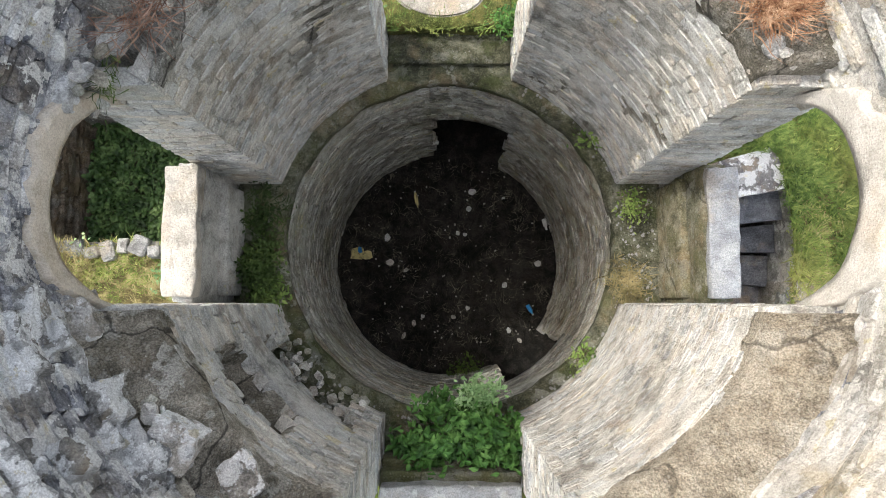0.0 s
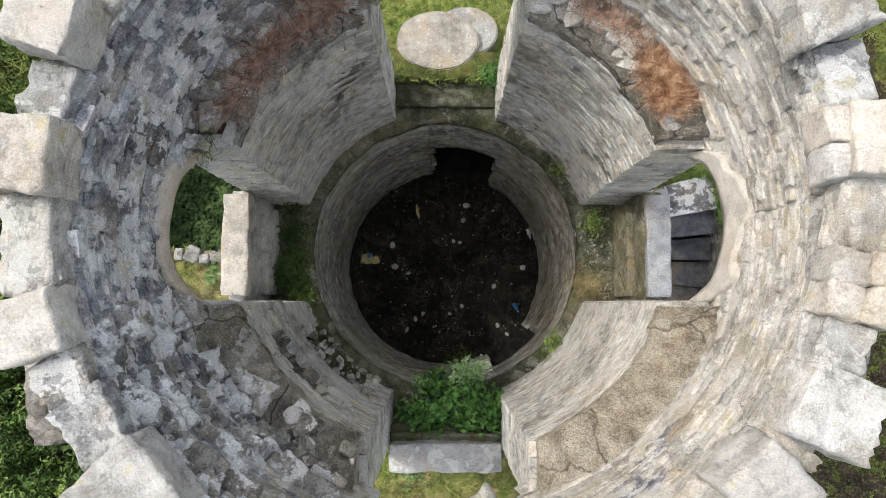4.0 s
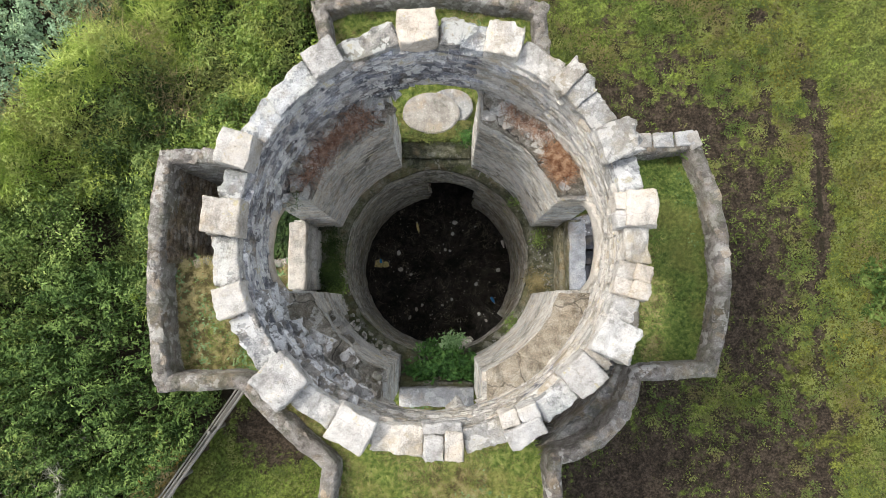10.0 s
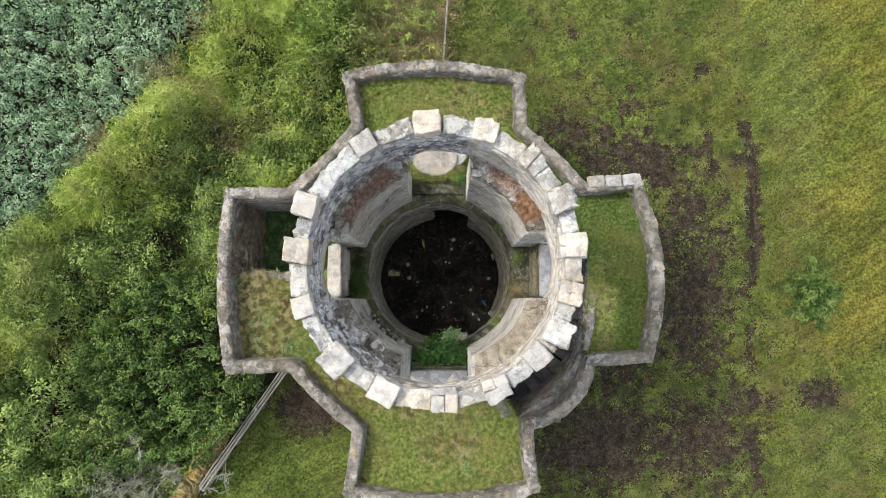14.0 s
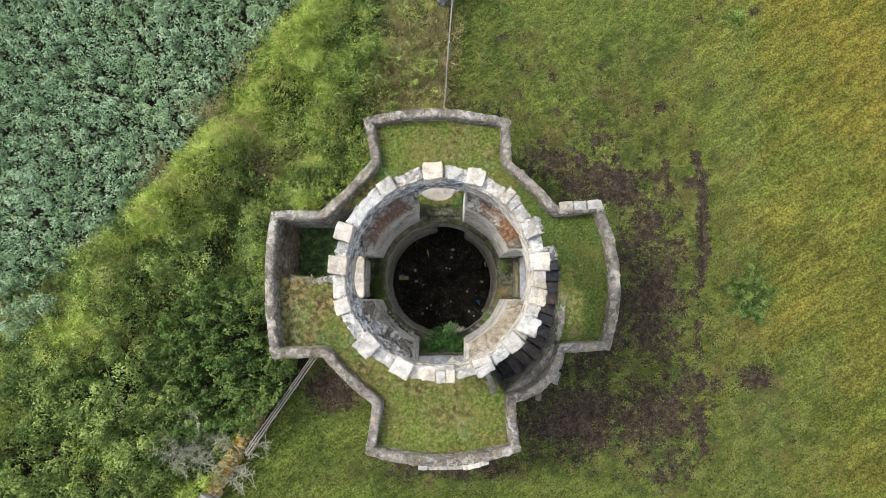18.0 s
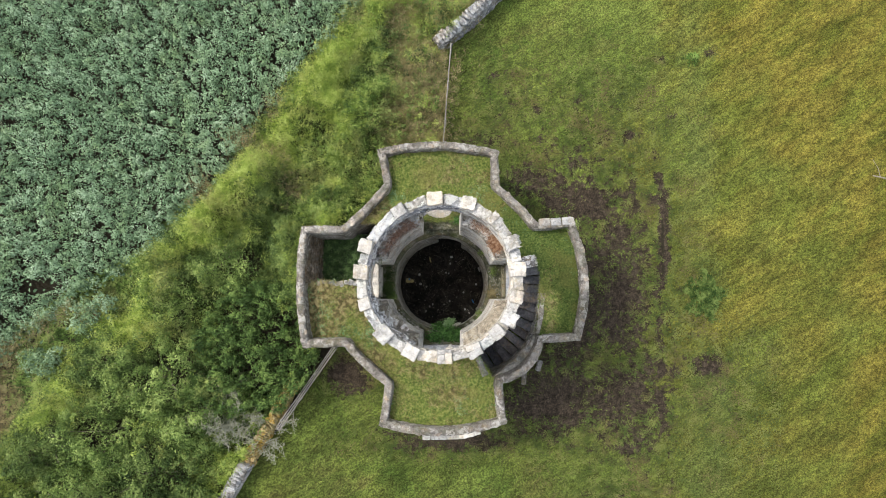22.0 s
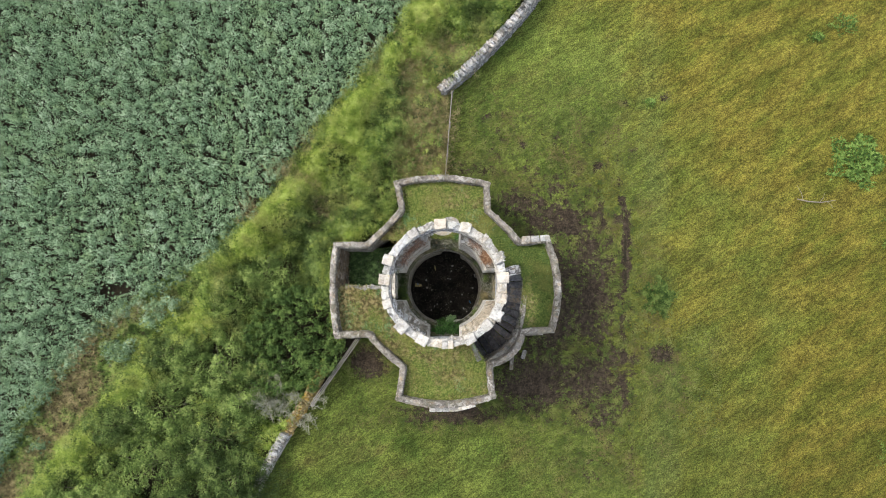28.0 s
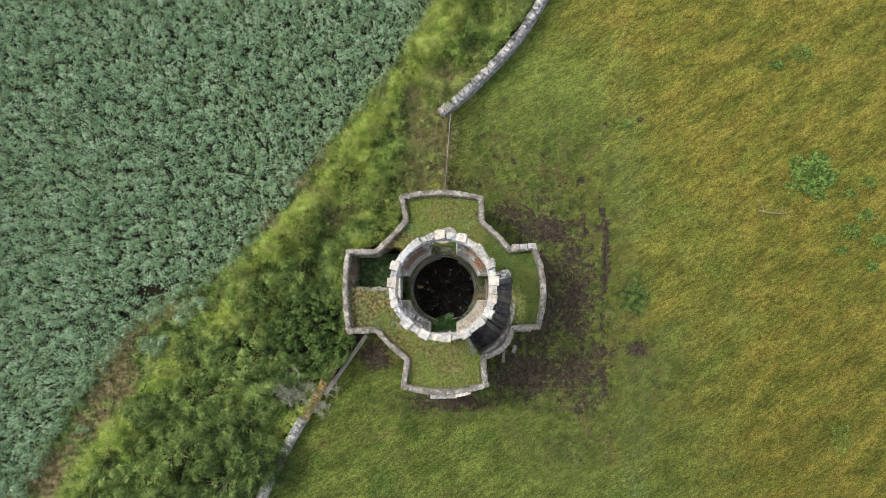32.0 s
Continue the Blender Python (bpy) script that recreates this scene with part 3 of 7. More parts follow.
def block_mesh(name, material, size, seed, cut=9, wear=0.02, bevel=0.03, ragged=0.0):
    """A large worn block: rounded edges, chipped and uneven faces."""
    bm = bmesh.new()
    bmesh.ops.create_cube(bm, size=1.0)
    bmesh.ops.subdivide_edges(bm, edges=bm.edges[:], cuts=cut, use_grid_fill=True)
    off = Vector((seed * 3.7, seed * 1.3, seed * 5.1))
    half = [s / 2 for s in size]
    for v in bm.verts:
        p = Vector([c * s for c, s in zip(v.co, size)])
        core = Vector([max(-h + bevel, min(h - bevel, c)) for c, h in zip(p, half)])
        d = p - core
        p = core + (d.normalized() * bevel if d.length > 1e-6 else d)
        p += wear * Vector(noise.noise_vector(p * 4 + off)) + 0.55 * wear * Vector(noise.noise_vector(p * 12 + off)) + 0.28 * wear * Vector(noise.noise_vector(p * 31 + off))
        chip = max(0, noise.noise(p * 3.4 + off) - 0.18)
        v.co = p - (d.normalized() if d.length > 1e-6 else Vector()) * chip * wear * 2.2
        if ragged:                                     # broken teeth along the outer side
            bite = noise.noise(Vector((p.x * 9, p.z * 3, 0)) + off) + 0.7 * noise.noise(Vector((p.x * 23, p.z * 9, 4)) + off)
            v.co.y += ragged * bite * max(0.0, p.y / half[1])
    me = bpy.data.meshes.new(name)
    bm.to_mesh(me)
    bm.free()
    me.polygons.foreach_set("use_smooth", np.ones(len(me.polygons), dtype=bool))
    me.materials.append(material)
    return me


def as_np(me):
    """A template's vertices and triangles."""
    me.calc_loop_triangles()
    return np.array([v.co[:] for v in me.vertices]), np.array([t.vertices[:] for t in me.loop_triangles])


def lay(parent, spots, meshes, soup_material, name="stone", most=300, height=None):
    """Stones at matrices (nearest to the camera's line, the highest, as parts; the rest joined)."""
    spots = sorted(spots, key=lambda m: -m[2][3])
    for k, m in enumerate(spots[:most]):
        ob = under(new(name, meshes[k % len(meshes)]), parent)
        ob.matrix_basis = m
    rest = spots[most:]
    if rest:
        soup = Soup()
        for k in range(len(meshes)):
            mine = rest[k::len(meshes)]
            if mine:
                tv, tf = as_np(meshes[k])
                soup.add(tv, tf, [[list(r) for r in m] for m in mine])
        ob = under(new("small_" + name + "s", soup.mesh("small_" + name + "s", soup_material)), parent)
        tagged(ob, kind="stuff")


def courses(place, length, z0, z1, keep=None, h=(0.04, 0.085), l=(0.10, 0.36), depth=0.12, proud=0.012, seed=0, gap=0.011):
    """Matrices for rubble laid in thin courses along a wall face. place(u, z) gives the point and the outward normal."""
    r = random.Random(seed)
    out, z = [], z0
    while z < z1:
        hh = min(r.uniform(*h), max(0.02, z1 - z))
        u = 0.0
        while u < length - 0.03:
            ll = min(r.uniform(*l) * (0.6 if u == 0 else 1), length - u)
            if length - u - ll < 0.07:
                ll = length - u
            c = u + ll / 2
            if keep is None or keep(c, z + hh / 2):
                p, nrm = place(c, z + hh / 2)
                nrm = Vector(nrm).normalized()
                tan = Vector((0, 0, 1)).cross(nrm).normalized()
                out_by = r.uniform(-1, 1) * proud
                pos = Vector(p) - nrm * (depth / 2 - out_by)
                m = Matrix((tan, nrm, Vector((0, 0, 1)))).transposed().to_4x4()
                m = Matrix.Translation(pos) @ m @ Matrix.Rotation(r.uniform(-0.04, 0.04), 4, "Y") @ Matrix.Diagonal((ll - r.uniform(0.2, 1) * gap, depth, hh - r.uniform(0.2, 1) * gap, 1))
                out.append(m)
            u += ll
        z += hh
    return out

# ---- ground ----


# worn ground: centre, half widths, strength
TRODDEN = [(5.6, -0.5, 2.2, 5.2, 1.0), (6.5, 3.6, 3.4, 1.7, 0.9), (4.2, 4.6, 2.4, 1.6, 0.75), (5.0, -5.2, 3.6, 2.2, 0.95), (0.5, -6.8, 4.0, 0.9, 0.9), (-4.2, -4.0, 1.4, 1.2, 1.0), (8.2, -5.2, 2.8, 3.6, 0.84), (12.5, -5.5, 3.5, 3.5, 0.42), (8.0, -9.5, 3.5, 2.0, 0.5), (8.0, 0.0, 2.4, 5.5, 0.85), (6.5, 5.5, 3.2, 2.6, 0.62), (11.8, -3.6, 1.1, 0.7, 0.95), (10.3, -3.8, 1.8, 0.8, 0.6), (3.3, 7.8, 1.6, 1.2, 0.55), (2.3, 9.7, 0.5, 0.4, 0.8)]
WORN = [(3.05, 8.8, 0.42, 0.3, 0.8), (8.6, 6.8, 0.5, 0.4, 0.95), (10.15, 10.45, 0.35, 0.4, 0.75), (12.5, 10.7, 0.4, 0.3, 0.75), (4.4, 8.0, 0.24, 0.5, 0.9), (6.4, 8.4, 0.3, 0.28, 0.95), (8.1, 8.6, 0.28, 0.28, 0.8), (10.55, 7.7, 0.35, 0.25, 0.8), (4.6, 6.6, 0.28, 0.35, 0.9), (5.35, 4.7, 0.35, 0.5, 1.0), (6.8, 4.8, 0.35, 0.3, 0.9), (3.9, 5.5, 0.4, 0.4, 0.85), (9.6, 3.9, 0.3, 0.6, 0.9), (1.8, 6.6, 2.2, 0.8, 0.7), (7.2, 7.5, 2.6, 1.6, 0.5), (9.0, -8.3, 1.2, 1.6, 0.55), (10.0, -1.5, 2.4, 7.0, 0.50), (7.0, 6.6, 4.4, 4.6, 0.50), (3.4, 8.3, 3.0, 2.8, 0.52), (-4.2, 9.2, 0.3, 0.3, 0.3)]


def bare_earth(x, y):
    """How bare the ground is: trodden round the tower's east and south, along a worn track, in scattered patches."""
    x, y = np.asarray(x, float), np.asarray(y, float)
    b = np.zeros_like(x)
    for px, py, rx, ry, k in TRODDEN + WORN:
        b = np.maximum(b, 0.9 * k * np.exp(-(((x - px) / rx) ** 2 + ((y - py) / ry) ** 2) * 0.9))
    p = np.stack([x, y, 0 * x], -1)
    broken = np.clip(0.86 + 0.7 * vnoise(p, 0.7, 61) + 0.7 * vnoise(p, 2.6, 62), 0, 1.05)
    for cx, k, mid, span in ((9.85, 1.15, 0.5, 4.4), (9.85, 0.98, -0.5, 10.5), (8.6, 0.8, 4.0, 2.5), (10.5, 0.6, 6.5, 3.0)):
        b = np.maximum(b, 0.95 * k * broken * np.exp(-((x - cx - 0.2 * np.sin(y * 0.5) - 0.12 * vnoise(p, 0.9, 63)) / 0.34) ** 2) * np.exp(-((y - mid) / span) ** 4))
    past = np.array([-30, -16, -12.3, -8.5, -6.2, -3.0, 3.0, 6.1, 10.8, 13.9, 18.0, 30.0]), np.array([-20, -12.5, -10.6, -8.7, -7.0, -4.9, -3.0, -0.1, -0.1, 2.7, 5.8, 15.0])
    # above 1 past the boundary: ground under plants, given the shade colour
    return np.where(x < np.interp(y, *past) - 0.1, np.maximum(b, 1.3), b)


def relief(x, y):
    p = np.stack([x, y, 0 * np.asarray(x)], -1)
    return 0.10 * vnoise(p, 0.12, 1) + 0.035 * vnoise(p, 0.9, 2) - 0.06


xs = np.concatenate([[-2500, -600, -150, -70], np.arange(-40, 40.01, 0.25), [70, 150, 600, 2500]])
ys = np.concatenate([[-2500, -600, -150, -60], np.arange(-22, 28.01, 0.25), [60, 150, 600, 2500]])
gx, gy = [a.ravel() for a in np.meshgrid(xs, ys, indexing="ij")]
near = (np.abs(gx) < 41) & (np.abs(gy) < 29)
gz = np.where(near, relief(gx, gy), -0.06)
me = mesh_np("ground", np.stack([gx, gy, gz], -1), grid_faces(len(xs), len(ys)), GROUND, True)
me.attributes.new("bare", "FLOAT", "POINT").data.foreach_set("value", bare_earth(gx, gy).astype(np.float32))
past_plants = (gx < -30) | ((gy > 19.5) & (gx < -0.6 + 0.66 * (gy - 19.0))) | ((gy < -16) & (gx < -27 + 0.75 * (gy + 16)))
me.attributes.new("crop", "FLOAT", "POINT").data.foreach_set("value", past_plants.astype(np.float32))
tagged(new("ground", me), "grazed pasture ground with bare trodden soil", "ground", kind="structure")

# ---- podium: parapet wall, terrace, pit and stair ----
CORNERS = [(-2.50, 5.18), (2.26, 5.12), (2.26, 3.78), (3.72, 2.28), (5.10, 2.42), (5.28, -2.27), (3.90, -2.34), (2.30, -3.86), (2.46, -5.36), (-2.38, -5.44), (-2.13, -3.94),
           (-3.70, -2.48), (-5.32, -2.52), (-5.42, 2.18), (-3.85, 2.18), (-2.24, 3.81)]
BULGE = {0: 0.34, 4: 0.47, 8: 0.40, 12: 0.22, 2: 0.06, 6: 0.36, 10: 0.06, 14: -0.06}


def outline(step=0.07):
    pts = []
    for k, a in enumerate(CORNERS):
        b = CORNERS[(k + 1) % len(CORNERS)]
        a, b = np.array(a), np.array(b)
        d = b - a
        n = np.array([-d[1], d[0]]) / np.linalg.norm(d)
        m = max(3, int(np.linalg.norm(d) / step))
        for i in range(m):
            t = i / m
            pts.append(a + d * t + n * BULGE.get(k, 0) * (1 - (2 * t - 1) ** 2))
    return np.array(pts)


EDGE = outline()


def inset(pts, d):
    t = np.roll(pts, -1, 0) - np.roll(pts, 1, 0)
    t /= np.linalg.norm(t, axis=1)[:, None]
    n = np.stack([t[:, 1], -t[:, 0]], -1)
    return pts + n * d


def parapet():
    prof = [(0.0, -0.3), (-0.02, 1.5), (0.0, 3.2), (0.0, 4.0), (0.012, 4.07), (0.05, 4.10), (0.11, 4.115), (0.18, 4.115), (0.25, 4.10), (0.29, 4.06), (0.31, 3.85), (0.33, 3.5), (0.36, 2.6), (0.40, 1.4)]
    cols = []
    for off, z in prof:
        p = inset(EDGE, off)
        cols.append(np.concatenate([p, np.full((len(p), 1), z)], 1))
    v = np.stack(cols, 1).reshape(-1, 3)
    q = rough(v, 0.030, 3)
    q += 0.012 * np.stack([vnoise(v, 17, 40 + k) for k in range(3)], -1)
    q[:, 2] += 0.05 * vnoise(v, 0.8, 9) * (v[:, 2] > 3.7)
    me = mesh_np("wall_podium", q, grid_faces(len(EDGE), len(prof), True), PARAPET, True)
    return tagged(new("wall_podium", me), "rough lichen-spotted rubble parapet round the grassy terrace", "wall", kind="structure")


podium = parapet()


def reach(az):
    """Distance from the axis to the parapet's inner face along an azimuth."""
    e = inset(EDGE, 0.2)
    a, b = e, np.roll(e, -1, 0)
    c, s = math.cos(az), math.sin(az)
    best = 9.0
    da, db = a[:, 0] * s - a[:, 1] * c, b[:, 0] * s - b[:, 1] * c
    for k in np.nonzero(da * db <= 0)[0]:
        t = da[k] / (da[k] - db[k] + 1e-9)
        p = a[k] + (b[k] - a[k]) * t
        r = p[0] * c + p[1] * s
        if 0 < r < best:
            best = r
    return best


STAIR_TOP, STAIR_END, STAIR_OUT = 17.0, -63.0, 3.88


def stair_out(deg):
    """The stair's outer radius: wider below the terrace's corner."""
    return STAIR_OUT + min(0.38, max(0.0, 0.0135 * (-10 - deg)))


PIT = (-4.95, -2.3, 0.02, 2.35)


def in_pit(x, y):
    return PIT[0] - 1 < x < PIT[1] and PIT[2] < y < PIT[3]


def in_stair(x, y):
    a = math.degrees(math.atan2(y, x))
    return STAIR_END < a < STAIR_TOP and math.hypot(x, y) < (stair_out(a) if a > -28 else 9)


def terrace():
    verts, ok = [], []
    naz, nr = 360, 30
    for i in range(naz):
        az = radians(i)
        r1 = reach(az)
        for j in range(nr):
            r = 2.38 + (r1 - 2.38) * j / (nr - 1)
            verts.append((r * math.cos(az), r * math.sin(az), 3.66))
    v = np.array(verts)
    v[:, 2] -= 0.24 * np.clip((-v[:, 0] - 2.6) / 0.6, 0, 1) * (np.abs(v[:, 1]) < 2.4)
    v[:, 2] += 0.05 * vnoise(v, 0.9, 4) + 0.025 * vnoise(v, 3.1, 5)
    f = grid_faces(naz, nr, True)
    c = v[f].mean(1)
    keep = [not in_pit(x, y) and not in_stair(x, y) for x, y, z in c]
    f = f[np.array(keep)]
    tagged(new("terrace", mesh_np("terrace", v, f[:, ::-1], TERRACE, True)), "turf-covered terrace between the tower and parapet", "terrace", kind="structure")
    return v[f]


terrace_quads = terrace()

# rock templates
ROCKS = [rock_mesh("wall_stone", WALL, k) for k in range(8)]
LOOSE = [rock_mesh("loose_stone", WALL, 110 + k, 0.24, 0.24, 1.0) for k in range(8)]
LOOSE_DARK = [rock_mesh("loose_stone", WELL, 160 + k, 0.20, 0.2, 1.0) for k in range(6)]
LOOSE_PALE = [rock_mesh("loose_stone", CROWN, 150 + k, 0.20, 0.17, 1.0) for k in range(6)]
WELLROCKS = [rock_mesh("well_stone", WELL, 20 + k) for k in range(6)]
CREAMROCKS = [rock_mesh("crown_stone", CREAM, 140 + k, 0.12, 0.16) for k in range(6)]
CROWNROCKS = [rock_mesh("crown_stone", CROWNWALL, 40 + k) for k in range(6)]
FIELDROCKS = [rock_mesh("field_stone", FIELDSTONE, 60 + k, 0.2, 0.2, 1.0) for k in range(8)]
MOSSROCKS = [rock_mesh("mossy_stone", MOSSY, 80 + k, 0.3, 0.3, 1.0) for k in range(5)]
PARAPETROCKS = [rock_mesh("parapet_stone", PARAPET, 190 + k, 0.2, 0.14, 1.0) for k in range(8)]
EARTHROCKS = [rock_mesh("pit_stone", EARTHWALL, 210 + k, 0.2, 0.2, 0.6) for k in range(5)]
DARKROCKS = [rock_mesh("stair_stone", DARKWALL, 90 + k, 0.14, 0.1) for k in range(5)]


def polar(name, columns, material, amount=0.02, seed=0, parent=None, label="", smooth=True):
    """A solid from columns round the axis, each a closed loop of (r, azimuth, z)."""
    k = len(columns[0])
    v = np.array([(r * math.cos(a), r * math.sin(a), z) for col in columns for r, a, z in col])
    v = rough(v, amount, seed)
    f = []
    n = len(columns)
    for i in range(n - 1):
        for j in range(k):
            f.append((i * k + j, i * k + (j + 1) % k, (i + 1) * k + (j + 1) % k, (i + 1) * k + j))
    me = bpy.data.meshes.new(name)
    faces = [tuple(q) for q in f]
    if abs(columns[0][0][1] - columns[-1][0][1]) < radians(359.9):
        faces += [tuple(range(k))[::-1], tuple((n - 1) * k + j for j in range(k))]
    me.from_pydata([tuple(p) for p in v], [], faces)
    bm = bmesh.new()
    bm.from_mesh(me)
    bmesh.ops.recalc_face_normals(bm, faces=bm.faces[:])
    bm.to_mesh(me)
    bm.free()
    me.materials.append(material)
    if smooth:
        me.polygons.foreach_set("use_smooth", np.ones(len(me.polygons), dtype=bool))
    ob = new(name, me)
    if parent:
        ob.parent = parent
    if label:
        tagged(ob, label, kind="structure")
    return ob


def lerp(a, b, t):
    return a + (b - a) * t


def ring_loop(az_in, az_out, r0, r1, zb0, zb1, zt0, zt1, m=10, mt=4):
    """A closed loop in one radial plane: up the inner face, over the top, down the outer."""
    loop = [(lerp(r0, r0, 0), az_in, lerp(zb0, zt0, i / m)) for i in range(m)]
    loop += [(lerp(r0, r1, i / mt), lerp(az_in, az_out, i / mt), lerp(zt0, zt1, i / mt)) for i in range(mt)]
    loop += [(r1, az_out, lerp(zt1, zb1, i / m)) for i in range(m)]
    loop += [(lerp(r1, r0, i / mt), lerp(az_out, az_in, i / mt), lerp(zb1, zb0, i / mt)) for i in range(mt)]
    return loop


# ---- the well: lower storey of the drum ----
FLOOR_Z, LEDGE_Z, R_WELL, R_PIER, R_OUT = 0.25, 3.78, 1.84, 1.97, 2.55
N_DOOR, S_DOOR = (61.0, 97.0), (-67.0, -35.0)
well = tagged(new("wall_well"), "round dark rubble wall of the tower's lower storey", "wall", kind="structure")
spans = [(97.0, 293.0, -0.2), (-35.0, 61.0, -0.2), (61.0, 97.0, 2.3), (-67.0, -35.0, 2.4)]
for a0, a1, zb in spans:
    m = max(4, int((a1 - a0) / 4))
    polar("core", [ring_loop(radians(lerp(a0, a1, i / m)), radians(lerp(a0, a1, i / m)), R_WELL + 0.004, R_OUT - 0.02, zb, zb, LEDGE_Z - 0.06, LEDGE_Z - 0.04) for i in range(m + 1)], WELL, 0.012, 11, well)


def well_keep(u, z):
    a = math.degrees(u / R_WELL)
    a = (a + 180) % 360 - 180
    return not (N_DOOR[0] < a < N_DOOR[1] and z < 2.34) and not (S_DOOR[0] < a < S_DOOR[1] and z < 2.44)


def round_face(radius):
    return lambda u, z: ((radius * math.cos(u / radius), radius * math.sin(u / radius), z), (-math.cos(u / radius), -math.sin(u / radius), 0))


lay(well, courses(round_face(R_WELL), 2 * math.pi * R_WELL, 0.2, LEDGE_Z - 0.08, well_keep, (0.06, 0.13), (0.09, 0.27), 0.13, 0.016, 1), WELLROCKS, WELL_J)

# floor of the well, with side passages closed beyond the doors
fl = []
for i in range(72):
    for j in range(22):
        r = 3.6 * j / 21
        fl.append((r * math.cos(radians(i * 5)), r * math.sin(radians(i * 5)), FLOOR_Z))
fl = np.array(fl)
fl[:, 2] += 0.06 * vnoise(fl, 1.4, 7) + 0.03 * vnoise(fl, 6, 8)
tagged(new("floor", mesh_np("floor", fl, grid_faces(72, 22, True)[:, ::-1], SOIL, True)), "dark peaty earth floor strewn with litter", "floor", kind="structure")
for a0, a1, nm in ((60, 97, "wall_passage_1"), (-69, -33, "wall_passage_2")):
    polar(nm, [ring_loop(radians(lerp(a0, a1, i / 8)), radians(lerp(a0, a1, i / 8)), 3.3 if a0 > 0 else 2.57, 3.45 if a0 > 0 else 2.7, 0, 0, 2.5, 2.5) for i in range(9)], WELL, 0.03, 12, None, "dark rubble back wall of a low passage")

# ledge at the foot of the upper storey
led = [ring_loop(radians(i * 4), radians(i * 4), R_WELL - 0.02 + 0.010 * math.sin(i * 1.3), 2.42, LEDGE_Z - 0.12, LEDGE_Z - 0.12, LEDGE_Z, LEDGE_Z + 0.02, 3, 6) for i in range(91)]
polar("ledge", led, LEDGE, 0.028, 13, None, "mossy earth-covered stone ledge round the well")

# ---- upper storey: four piers between the openings ----
HALF_NS, HALF_EW = 0.70, 0.67
PIERS = [("wall_pier_1", 0, 7.0, 7.20, 15), ("wall_pier_2", 1, 7.0, 7.20, 16), ("wall_pier_3", 2, 6.75, 7.2, 17), ("wall_pier_4", 3, 6.95, 7.20, 18)]


